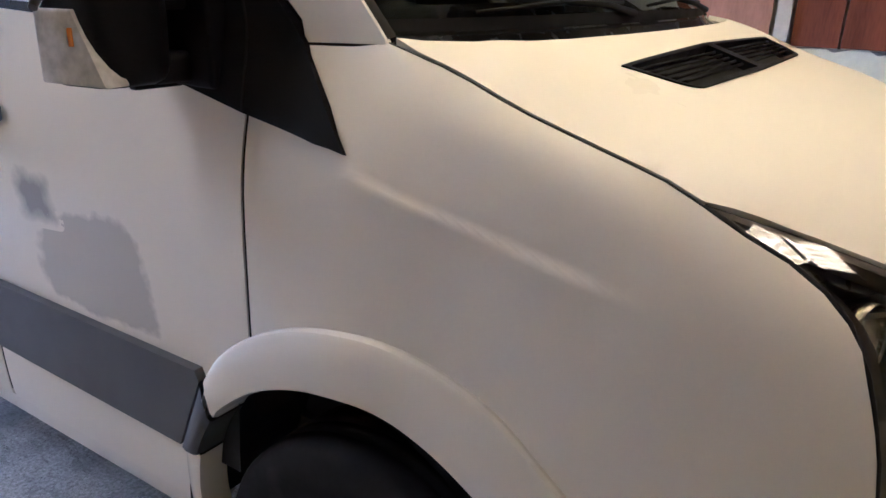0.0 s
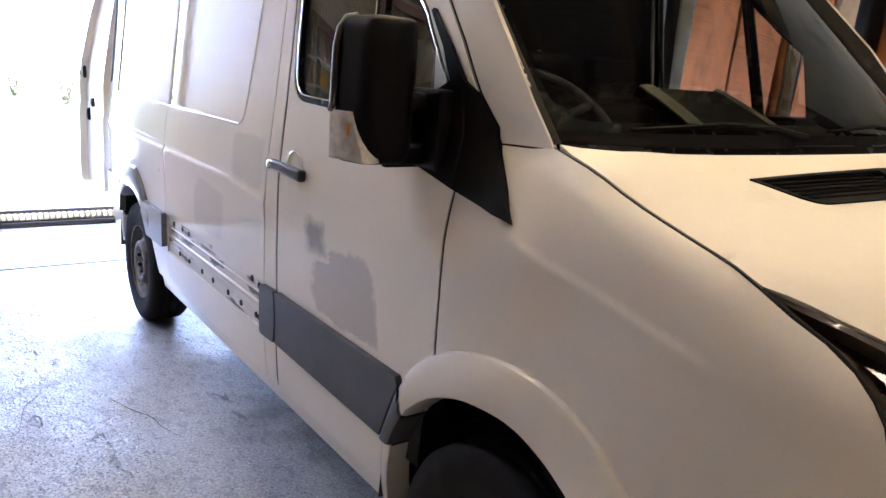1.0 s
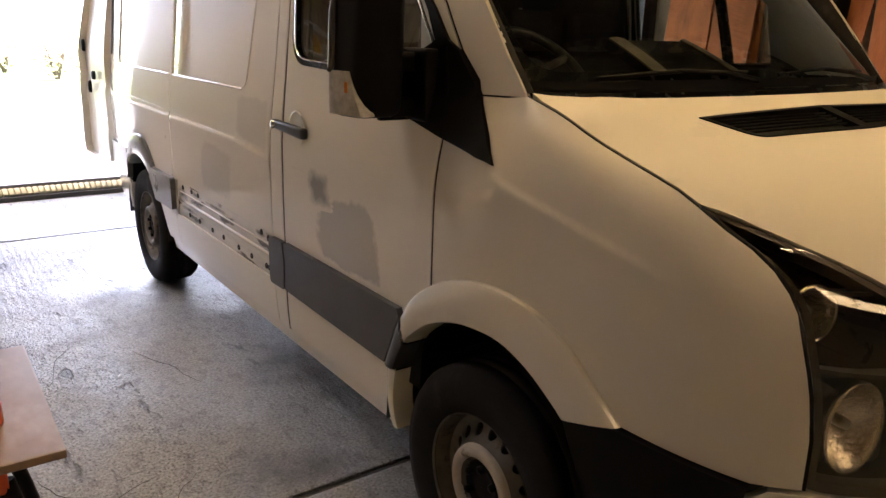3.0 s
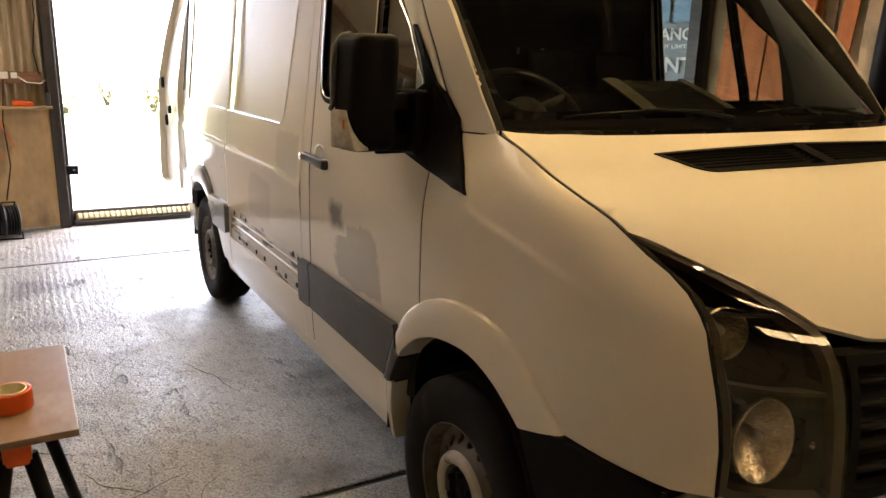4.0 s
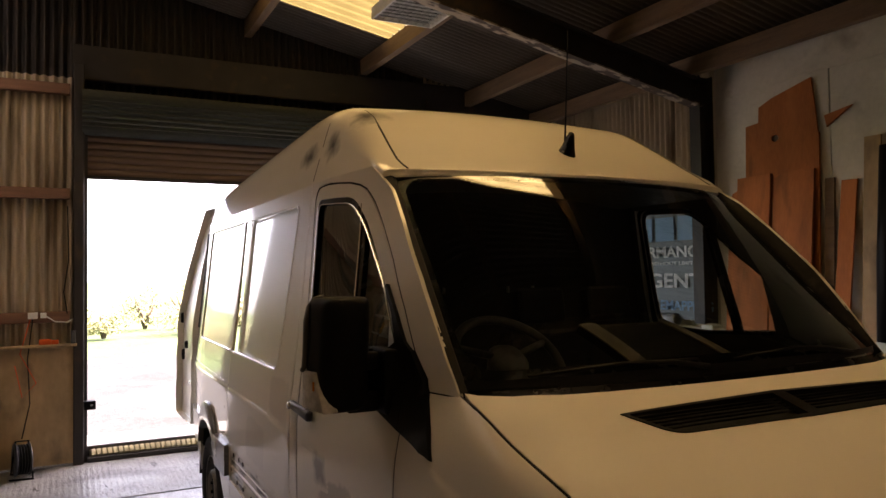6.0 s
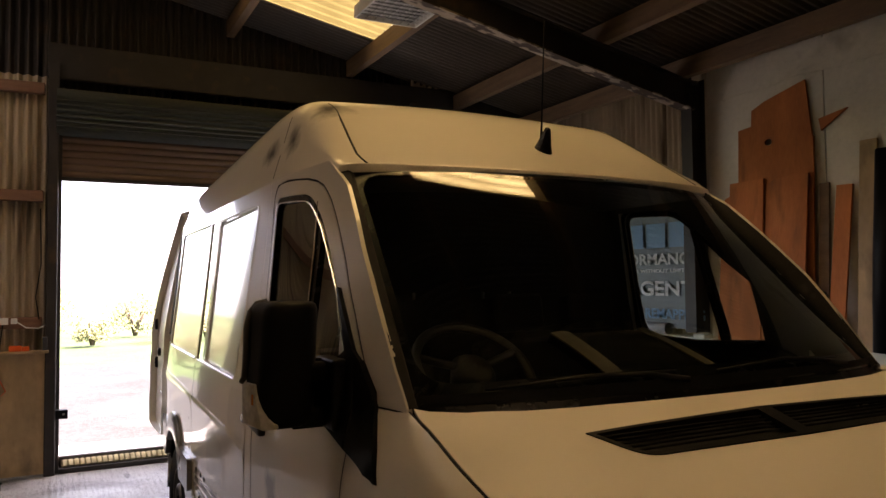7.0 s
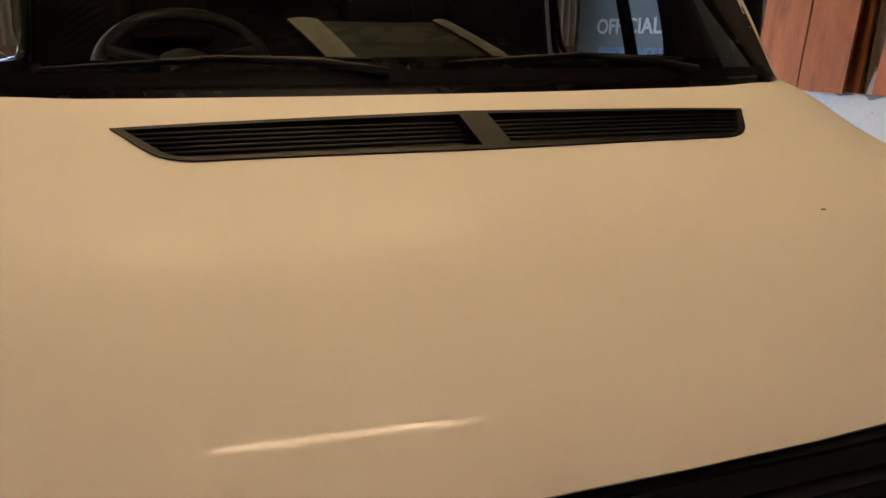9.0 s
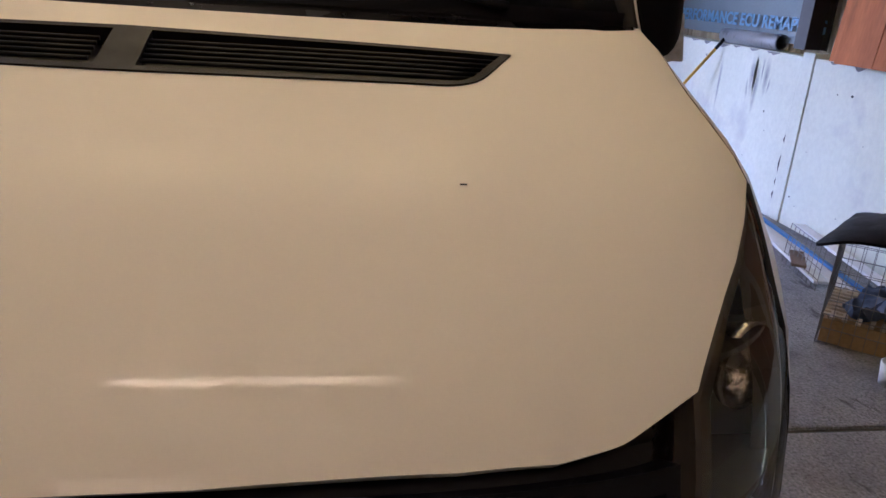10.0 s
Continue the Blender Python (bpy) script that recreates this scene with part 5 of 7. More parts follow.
for k in range(21):
    u = -1 + 2 * k / 20
    hump = 0.035 * math.exp(-((u + 0.42) / 0.2) ** 2)
    row = [dash.verts.new((VAN_X + u * 0.86, y, z + (hump if 0.05 < y < 0.3 else 0))) for y, z in prof]
    if k:
        for a, b, c, d in zip(last, last[1:], row, row[1:]):
            dash.faces.new((a, c, d, b)).smooth = True
    last = row
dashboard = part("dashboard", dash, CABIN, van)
hood = bmesh.new()
sheet(hood, [(0, 0), (1, 0), (1, 1), (0, 1)], lambda u, v: Vector(((-0.141 - 0.098 * v) * (1 - u) + (0.327 - 0.173 * v) * u, 0.14 + 0.16 * v, 1.414 + 0.145 * v - 0.02 * v * v)), (), 0.12, 0.03)
hood_ob = part("dash_hood", hood, BLACK, dashboard)
for x0, x1, w0, w1 in ((-0.141, -0.239, 0.068, 0.072), (0.284, 0.115, 0.043, 0.039)):
    bm = bmesh.new()
    sheet(bm, [(0, 0), (1, 0), (1, 1), (0, 1)], lambda p, v: Vector((x0 + (x1 - x0) * v + p * (w0 + (w1 - w0) * v), 0.137 + 0.16 * v, 1.419 + 0.145 * v - 0.02 * v * v + 0.004 * math.sin(math.pi * p))), (), 0.15, 0.012)
    part("hood_edge", bm, HOOD_EDGE, hood_ob, "pale edge of the dash hood")
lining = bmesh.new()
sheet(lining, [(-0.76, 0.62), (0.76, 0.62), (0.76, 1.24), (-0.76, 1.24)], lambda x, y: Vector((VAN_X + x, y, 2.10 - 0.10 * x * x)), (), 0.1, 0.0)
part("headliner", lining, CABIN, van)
wheel = bmesh.new()
mw = Matrix.Translation((VAN_X - 0.45, 0.38, 1.435)) @ pose(0, 0, 0, 40, 0, 0)
tube(wheel, [mw @ Vector((0.19 * math.cos(2 * math.pi * k / 40), 0.19 * math.sin(2 * math.pi * k / 40), 0)) for k in range(40)], 0.016, 10, closed=True)
steering = part("steering_wheel", wheel, WHEEL_GREY, van)
hub = bmesh.new()
lathe(hub, [(0.001, 0.02), (0.05, 0.015), (0.075, -0.01), (0.06, -0.06), (0.03, -0.16)], mw, 20)
for a in (20, 160, 270):
    tube(hub, [mw @ Vector((0.05 * math.cos(radians(a)), 0.05 * math.sin(radians(a)), -0.005)), mw @ Vector((0.185 * math.cos(radians(a)), 0.185 * math.sin(radians(a)), 0))], 0.014, 6)
part("wheel_spokes", hub, WHEEL_GREY, steering)
for x, w_ in ((-0.48, 0.25), (0.22, 0.22), (0.62, 0.22)):
    seat = bmesh.new()
    box(seat, (VAN_X + x - w_, 0.55, 0.72), (VAN_X + x + w_, 1.05, 0.88), 0.05, segments=3)
    st = part("seat", seat, CLOTH, van)
    b = bmesh.new()
    box(b, (-w_, -0.06, 0.0), (w_, 0.06, 0.62), 0.05, pose(VAN_X + x, 1.06, 0.84, -10, 0, 0), segments=3)
    part("backrest", b, CLOTH, st)
    b = bmesh.new()
    box(b, (-0.13, -0.045, 0.65), (0.13, 0.045, 0.82), 0.04, pose(VAN_X + x, 1.06, 0.84, -10, 0, 0), segments=3)
    part("headrest", b, CLOTH, st)
badge = bmesh.new()
lathe(badge, [(0.001, 0.0), (0.028, 0.0), (0.028, 0.003), (0.001, 0.003)], Matrix.Translation((VAN_X + 0.79, 0.62, 1.93)) @ pose(0, 0, 0, 90, 0, 40), 20)
part("air_freshener", badge, DARK, van, "round dark disc hanging by the window")

# grille and bumper
grille_out = [(along(z, x=x), z) for x, z in ((0.622, 1.055), (0.615, 0.762))]
for sgn in (-1, 1):
    fl = flank(sgn, -0.05)
    end = -float(_len[-1])
    part("grille_backing", sheet(bmesh.new(), [grille_out[0], grille_out[1], (end, 0.762), (end, 1.055)], fl, (), 0.06, 0.0, flip=sgn < 0), DARK, van)
    part("grille_surround", sheet(bmesh.new(), [grille_out[0], grille_out[1], (end, 0.762), (end, 1.055)], flank(sgn, -0.01), [[(grille_out[0][0] - 0.02, 1.035), (grille_out[1][0] - 0.02, 0.785), (end + 0.02, 0.785), (end + 0.02, 1.035)]], 0.04, 0.03, flip=sgn < 0), BLACK, van)
    for k in range(5):
        z = 0.82 + 0.045 * k
        slat = bmesh.new()
        f4 = flank(sgn, -0.022)
        tube(slat, [f4(grille_out[0][0] + (end - grille_out[0][0]) * i / 8, z) for i in range(9)], 0.009, 6)
        part("grille_slat", slat, BLACK, van)
    fl = flank(sgn, 0.012)
    lowz = [(-0.43, 0.40), (-0.40, 0.55), (-0.328, 0.704), (-0.478, 0.744), (-0.62, 0.736), (-0.74, 0.728)]
    top_s = [(along(z, y=y), z) for y, z in lowz]
    out = top_s + [(along(0.69, x=0.86), 0.69), (along(0.66, x=0.80), 0.66), (end, 0.66), (end, 0.36), (along(0.36, x=0.86), 0.36), (along(0.36, y=-0.5), 0.36)]
    part("bumper", sheet(bmesh.new(), out, fl, (), 0.04, 0.05, flip=sgn < 0), BLACK, van)
    cap = [(along(0.742, y=-0.828), 0.742), (along(0.73, y=-0.77), 0.73), (along(0.695, x=0.86), 0.695), (along(0.665, x=0.80), 0.665), (end, 0.665), (end, 0.755), (along(0.742, x=0.80), 0.742)]
    part("bumper_cap", sheet(bmesh.new(), cap, flank(sgn, 0.004), (), 0.03, 0.03, flip=sgn < 0), PAINT, van)


# wheels
def road_wheel(y, sgn):
    m = Matrix.Translation((VAN_X + sgn * 0.845, y, 0.348)) @ Euler((0, radians(90 * sgn), 0)).to_matrix().to_4x4()
    t = bmesh.new()
    lathe(t, [(0.206, -0.10), (0.225, -0.108), (0.29, -0.116), (0.33, -0.105), (0.346, -0.085), (0.348, -0.05), (0.340, -0.048), (0.340, -0.040), (0.348, -0.038), (0.349, -0.008), (0.340, -0.006), (0.340, 0.006), (0.349, 0.008), (0.348, 0.038), (0.340, 0.040), (0.340, 0.048), (0.348, 0.05), (0.346, 0.085), (0.333, 0.104), (0.295, 0.114), (0.25, 0.108), (0.225, 0.10), (0.208, 0.092)], m, 56)
    wheel_ob = part("wheel", t, RUBBER, van, "worn black tyre on a grimy steel rim")
    r = bmesh.new()
    lathe(r, [(0.208, 0.094), (0.214, 0.10), (0.210, 0.088), (0.200, 0.075), (0.196, 0.04), (0.185, -0.02), (0.185, -0.09), (0.206, -0.10)], m, 56)
    part("rim", r, GRIMY, wheel_ob)
    d = bmesh.new()

    def dish(u, v):
        q = math.hypot(u, v)
        h = bent(q, [(0.0, 0.062), (0.065, 0.062), (0.085, 0.088), (0.105, 0.093), (0.122, 0.082), (0.15, 0.055), (0.178, 0.042), (0.196, 0.048)])
        return m @ Vector((u, v, h))

    ring = [Vector((0.196 * math.cos(2 * math.pi * k / 60), 0.196 * math.sin(2 * math.pi * k / 60))) for k in range(60)]
    cuts = []
    for k in range(16):
        a = 2 * math.pi * k / 16
        cuts.append([Vector((0.156 * math.cos(a) + 0.0165 * math.cos(2 * math.pi * j / 12), 0.156 * math.sin(a) + 0.0165 * math.sin(2 * math.pi * j / 12))) for j in range(12)])
    sheet(d, ring, dish, cuts, 0.016, 0.008)
    part("wheel_disc", d, GRIMY, wheel_ob)
    hr = bmesh.new()
    lathe(hr, [(0.086, 0.086), (0.090, 0.096), (0.100, 0.102), (0.113, 0.101), (0.122, 0.094), (0.126, 0.082)], m, 48)
    part("hub_ring", hr, SILVER if y < 1 else GRIMY, wheel_ob)
    c = bmesh.new()
    lathe(c, [(0.082, 0.070), (0.075, 0.082), (0.062, 0.086), (0.05, 0.078), (0.03, 0.082), (0.001, 0.083)], m, 28)
    for k in range(6):
        a = radians(60 * k)
        lathe(c, [(0.012, 0.075), (0.012, 0.094), (0.009, 0.098), (0.001, 0.098)], m @ Matrix.Translation((0.058 * math.cos(a), 0.058 * math.sin(a), 0)), 6)
    part("hub_cap", c, BLACK, wheel_ob)
    k_ = bmesh.new()
    lathe(k_, [(0.001, 0.01), (0.15, 0.01), (0.15, -0.02), (0.001, -0.02)], m, 28)
    part("brake_disc", k_, DARK, wheel_ob)


for y in (-0.03, WH):
    for sgn in (-1, 1):
        road_wheel(y, sgn)

# open rear door, swung back along the flank's line
door_m = pose(VAN_X - 0.895, 4.195, 0, 0, 0, 89.5)
rd = bmesh.new()


def leaf(u, v, off=0.0):
    """The open door's outer skin: upright below, leaning in above the waist."""
    step = 0.010 / (1 + math.exp((v - 1.10) / 0.006)) + 0.006 / (1 + math.exp((v - 0.80) / 0.006))
    return door_m @ Vector((u, off + 0.004 * math.sin(math.pi * u / 0.9) + step - 0.02, v)) + Vector((0.185 * max(0.0, v - 1.3) ** 1.2, 0, 0))


rows_v = [(u, v) for u in (0.1, 0.3, 0.5, 0.7, 0.85) for v in (0.78, 0.79, 0.80, 0.81, 0.82, 1.08, 1.09, 1.10, 1.11, 1.12)]
sheet(rd, rounded([(0.0, 0.60, 0.03), (0.92, 0.555, 0.08), (0.92, 1.35), (0.80, 1.75), (0.50, 2.27, 0.05), (0.02, 2.25, 0.03)]), leaf, (), 0.05, 0.05, flip=False, lines=rows_v)
rear_door = part("rear_door", rd, WING_PAINT, van, "rear door standing open")
for u, v, ry, rz in ((0.865, 1.37, 0.022, 0.045), (0.52, 1.165, 0.030, 0.032), (0.64, 1.075, 0.016, 0.045)):
    k = bmesh.new()
    lathe(k, [(1.0, 0.0), (1.0, 0.014), (0.85, 0.022), (0.4, 0.024), (0.01, 0.024)], Matrix.Translation(leaf(u, v, 0.014)) @ pose(0, 0, 0, 0, -90, 0) @ Matrix.Diagonal((rz, ry, 1, 1)), 20)
    part("door_catch", k, BLACK, rear_door)
for k in range(7):
    p = leaf(0.06 + 0.047 * k, 0.875, 0.012)
    part("badge_letter", boxed((p.x - 0.008, p.y - 0.015, p.z - 0.013), (p.x + 0.004, p.y + 0.015, p.z + 0.013), 0.003), CHROME, rear_door)


# ---- the barn ----
X_W, X_E, Y_S, Y_N = -4.6, 3.58, -7.2, 6.0        # inner faces of the walls
GATE_L, GATE_R, GATE_TOP = -1.66, 1.9, 2.70


def sheet_z(x):
    """Height of the roof sheets' underside over x."""
    return 3.80 + 0.2 * (3.13 - x)


def ribbed(bm, origin, run, rise, width, height, pitch=0.076, amp=0.027, per=8, narrow=False):
    """Corrugated iron: from origin, width metres along run, height metres along rise."""
    run, rise = Vector(run).normalized(), Vector(rise).normalized()
    out = run.cross(rise)
    count = int(width / pitch * per)
    last = None
    for k in range(count + 1):
        a = width * k / count
        wave = math.sin(2 * math.pi * a / pitch)
        o = Vector(origin) + run * a + out * (amp * (1 - 2 * (0.5 + 0.5 * wave) ** 4 if narrow else wave))
        row = [bm.verts.new(o), bm.verts.new(o + rise * height)]
        if last:
            bm.faces.new((last[0], row[0], row[1], last[1])).smooth = True
        last = row


floor = tagged(new("floor"), "worn brushed concrete barn floor with tarry joints", "floor", kind="structure")
for k, (y0, y1) in enumerate(((Y_S, -3.31), (-3.29, 0.655), (0.685, 4.62), (4.65, 6.0))):
    for x0, x1 in ((X_W, -4.0), (-3.98, 3.58)):
        part("slab", boxed((x0, y0, -0.14), (x1, y1, 0.0), 0.012), CONCRETE, floor)
part("joint", boxed((X_W, Y_S, -0.15), (X_E, 6.0, -0.012)), JOINT, floor)

rngf = random.Random(21)
for x, y, a, n in ((-1.55, 1.05, 3.6, 16), (-1.42, 1.0, 4.2, 14), (-1.75, 2.0, 1.3, 10), (-2.1, 1.7, 4.4, 9), (-1.9, 1.25, 4.9, 8), (-2.05, 2.6, 4.6, 9), (-1.35, 2.2, 4.9, 12)):
    pts = [Vector((x, y, 0.0008))]
    for k in range(n):
        a += rngf.uniform(-0.35, 0.40)
        pts.append(pts[-1] + Vector((math.cos(a), math.sin(a), 0)) * 0.045)
    bm = bmesh.new()
    tube(bm, pts, [0.0007 + 0.0012 * math.sin(math.pi * k / n) for k in range(n + 1)], 4)
    part("crack", bm, JOINT, floor)

# east wall: whitewashed concrete below, iron and lining boards above
east = tagged(new("wall_east"), "whitewashed concrete wall with corrugated iron and grubby boards above", "wall", kind="structure")
for y0, y1 in ((Y_S, -0.62), (-0.6, 3.30), (3.44, 6.2)):
    part("wall_block", boxed((X_E, y0, -0.1), (X_E + 0.18, y1, 1.17), 0.012), WHITEWASH, east)
part("pilaster", boxed((X_E - 0.008, 3.305, -0.1), (X_E + 0.16, 3.435, 1.20), 0.006), WHITEWASH, east)
bm = bmesh.new()
ribbed(bm, (X_E + 0.20, 6.2, 1.10), (0, -1, 0), (0, 0, 1), 6.2 - Y_S, sheet_z(X_E + 0.20) - 1.10 + 0.006)
part("iron_sheet", bm, TIN, east)
for k in range(9):
    y1 = 3.30 - 1.18 * k
    bm = bmesh.new()
    box(bm, (X_E + 0.10, max(y1 - 1.17, Y_S), 1.16), (X_E + 0.15, y1, 3.62), 0.006)
    part("lining_board", bm, LINING, east)
bm = bmesh.new()
rngl = random.Random(12)
sag = [rngl.uniform(-0.03, 0.03) for k in range(60)]
sheet(bm, [(Y_S + 0.1, 0.0), (3.30, 0.0), (3.30, 1.0), (Y_S + 0.1, 1.0)],
      lambda y, v: Vector((X_E + 0.094 - 0.028 * (1 - v) ** 2 * (1 + math.sin(9 * y)) * 0.5, y, 3.60 - (1 - v) * (0.27 + 0.5 * sag[int((y + 9) * 4) % 60]))), (), 0.12, 0.006, flip=True)
part("lining_flap", bm, LINING, east, "loose flap of lining along the eave")
for z in (1.45, 2.55):
    part("rail", boxed((X_E + 0.10, 3.45, z), (X_E + 0.17, 6.1, z + 0.10), 0.006), TIMBER, east)

# north wall with the gate
north = tagged(new("wall_north"), "weathered corrugated iron gate wall on timber rails", "wall", kind="structure")
bm = bmesh.new()
ribbed(bm, (X_W, Y_N + 0.10, 0.0), (1, 0, 0), (0, 0, 1), GATE_L - 0.05 - X_W, 3.64)
part("iron_sheet", bm, TIN, north)
# near-black instead of TIN: the gloom above the top rail is in its colour
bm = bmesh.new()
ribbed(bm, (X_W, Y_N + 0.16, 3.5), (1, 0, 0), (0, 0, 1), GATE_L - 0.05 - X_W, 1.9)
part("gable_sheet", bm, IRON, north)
bm = bmesh.new()
ribbed(bm, (GATE_R + 0.05, Y_N + 0.10, 0.0), (1, 0, 0), (0, 0, 1), X_E + 0.2 - GATE_R, 4.2)
part("iron_sheet", bm, TIN, north)
# over the gateway too, the dark under the roof is put into the colour
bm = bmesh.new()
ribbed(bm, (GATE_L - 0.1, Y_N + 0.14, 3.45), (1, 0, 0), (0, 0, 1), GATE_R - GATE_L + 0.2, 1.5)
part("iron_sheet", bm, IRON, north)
for z in (1.32, 2.47, 3.46):
    part("rail", boxed((X_W, Y_N, z), (GATE_L - 0.12, Y_N + 0.085, z + 0.10), 0.008), RAIL, north)
    part("rail", boxed((GATE_R + 0.14, Y_N, z), (X_E, Y_N + 0.085, z + 0.10), 0.008), RAIL, north)
part("kick_board", boxed((-2.34, Y_N - 0.02, 0.02), (GATE_L - 0.08, Y_N + 0.0, 1.10), 0.004), PLY, north)
part("sill_board", boxed((-2.36, Y_N - 0.10, 1.10), (GATE_L - 0.06, Y_N + 0.0, 1.125), 0.004), PLY, north)
for x in (GATE_L - 0.09, GATE_R):
    part("gate_post", boxed((x, Y_N - 0.06, 0.0), (x + 0.09, Y_N + 0.14, 3.75), 0.01), IRON, north)
    part("guide_rail", boxed((x + (0.09 if x < 0 else -0.03), Y_N + 0.02, 0.0), (x + (0.12 if x < 0 else 0.0), Y_N + 0.10, 3.3), 0.004), IRON, north)
part("head_beam", boxed((GATE_L - 0.1, Y_N + 0.02, 3.62), (X_E, Y_N + 0.10, 3.95), 0.01), IRON, north)

gate = tagged(new("roller_shutter_door"), "brown steel roller shutter rolled up above the open gateway", "door", kind="structure")
for k in range(10):
    bm = bmesh.new()
    z = GATE_TOP + 0.066 * k
    prof = [(0, 0.0), (0.012, 0.012), (0.018, 0.033), (0.012, 0.054), (0, 0.066)]
    a = [bm.verts.new((GATE_L, Y_N + 0.06 - d, z + h)) for d, h in prof]
    b = [bm.verts.new((GATE_R, Y_N + 0.06 - d, z + h)) for d, h in prof]
    for p, q, r, s in zip(a, a[1:], b, b[1:]):
        bm.faces.new((p, r, s, q)).smooth = True
    part("slat", bm, SHUTTER, gate)
bm = bmesh.new()
for k in range(57):
    ang = 2 * math.pi * k / 56
    rr = 0.194 + 0.024 * (k % 2)
    row = [bm.verts.new((x, Y_N + 0.0 - rr * math.cos(ang), 3.30 + rr * math.sin(ang))) for x in (GATE_L - 0.02, GATE_R + 0.02)]
    if k:
        bm.faces.new((last[0], last[1], row[1], row[0])).smooth = False
    last = row
part("shutter_roll", bm, SHUTTER_ROLL, gate)
part("bottom_bar", boxed((GATE_L, Y_N + 0.02, GATE_TOP - 0.03), (GATE_R, Y_N + 0.07, GATE_TOP + 0.005), 0.006), IRON, gate)

sill = tagged(new("threshold"), "dark steel gate threshold with a row of cream plastic teeth", "threshold", kind="structure")
part("kerb", boxed((GATE_L + 0.03, Y_N - 0.02, 0.0), (GATE_R - 0.03, Y_N + 0.14, 0.045), 0.01), IRON, sill)
part("backing", boxed((GATE_L + 0.03, Y_N + 0.08, 0.04), (GATE_R - 0.03, Y_N + 0.14, 0.135), 0.01), IRON, sill)
tooth = bmesh.new()
box(tooth, (-0.02, -0.035, 0.0), (0.02, 0.035, 0.062), 0.012, pose(0, 0, 0, -28, 0, 18))
first = part("tooth", tooth, CREAM, sill)
first.location = (GATE_L + 0.08, Y_N + 0.035, 0.048)
for k in range(1, 72):
    o = new("tooth", first.data)
    o.parent = sill
    o.location = (GATE_L + 0.08 + 0.0475 * k, Y_N + 0.035, 0.048)

# west and south walls, unseen but closing the barn
west = tagged(new("wall_west"), "corrugated iron barn wall", "wall", kind="structure")
bm = bmesh.new()
ribbed(bm, (X_W, Y_S, 0.0), (0, 1, 0), (0, 0, 1), Y_N - Y_S + 0.1, 5.45)
part("iron_sheet", bm, TIN, west)
for z in (1.3, 2.5, 3.7):
    part("rail", boxed((X_W + 0.01, Y_S, z), (X_W + 0.09, Y_N - 0.02, z + 0.1), 0.006), TIMBER, west)
south = tagged(new("wall_south"), "corrugated iron barn wall", "wall", kind="structure")
bm = bmesh.new()
ribbed(bm, (X_E + 0.2, Y_S, 0.0), (-1, 0, 0), (0, 0, 1), X_E + 0.2 - X_W, 5.45)
part("iron_sheet", bm, TIN, south)

# roof: iron sheets with three translucent strips, on timber purlins and steel rafters
slope = Vector((-1, 0, 0.2)).normalized()
ceiling = tagged(new("ceiling"), "dull corrugated roof with yellowed translucent sheets", "roof", kind="structure")
bm = bmesh.new()
run = math.hypot(1, 0.2)


def tin_row(y0, y1, openings):
    """Roof iron from y0 to y1 with translucent sheets left out over the x stretches in openings."""
    top = X_E + 0.23
    for xa, xb in sorted(openings, reverse=True) + [(X_W - 0.1, X_W - 0.1)]:
        ribbed(bm, (top, y0, sheet_z(top) + 0.004), (0, 1, 0), slope, y1 - y0, (top - xb) * run, 0.076, 0.019, 8)
        top = xa


cuts_y = sorted({Y_S - 0.1, Y_N + 0.25} | {y for pair in SHEET_STRIPS for y in pair})
for y0, y1 in zip(cuts_y, cuts_y[1:]):
    tin_row(y0 - 0.05, y1 + 0.05, [x for (ya, yb), x in zip(SHEET_STRIPS, STRIP_X) if ya <= y0 and y1 <= yb])
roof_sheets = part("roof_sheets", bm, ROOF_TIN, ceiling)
for (y0, y1), (xa, xb) in zip(SHEET_STRIPS, STRIP_X):
    bm = bmesh.new()
    ribbed(bm, (xb, y0, sheet_z(xb)), (0, 1, 0), slope, y1 - y0, (xb - xa) * run, 0.15, 0.026, 10, True)
    part("clear_sheet", bm, ADDED_SHEET if xb < 0 else OLD_SHEET if y0 > 4 else GRUBBY_SHEET if y0 < 0 else PLASTIC_SHEET, ceiling)
    x0 = (xa + xb) / 2
    # sky stand-in over each sheet; the western one is an added light
    lamp("sky_over_sheet", "AREA", pose(x0, (y0 + y1) / 2, sheet_z(x0) + 0.12, 0, math.degrees(math.atan(0.2)), 0), SKYLIGHT * (xb - xa) * (y1 - y0) / 2.6 * (0.04 if y0 > 4 else 0.6 if y0 < -3 else 6.0 if y0 < 0 else 1.0) if xb > 0 else SIDE_LIGHT, (1.0, 0.97, 0.92) if xb > 0 else (1.0, 0.96, 0.90), shape="RECTANGLE", size=xb - xa, size_y=y1 - y0 - 0.04)
purlins = tagged(new("roof_timbers"), "rough sawn roof purlins", "purlins", kind="structure")
for x in (-4.0, -2.7, -1.4, -0.1, 1.2, 2.5, 3.42):
    z = sheet_z(x) - 0.03
    part("purlin", boxed((x - 0.04, Y_S, z - 0.17), (x + 0.04, Y_N + 0.1, z), 0.006), TIMBER, purlins)
rafters = tagged(new("roof_steelwork"), "dark rusty steel rafters and columns", "rafters", kind="structure")
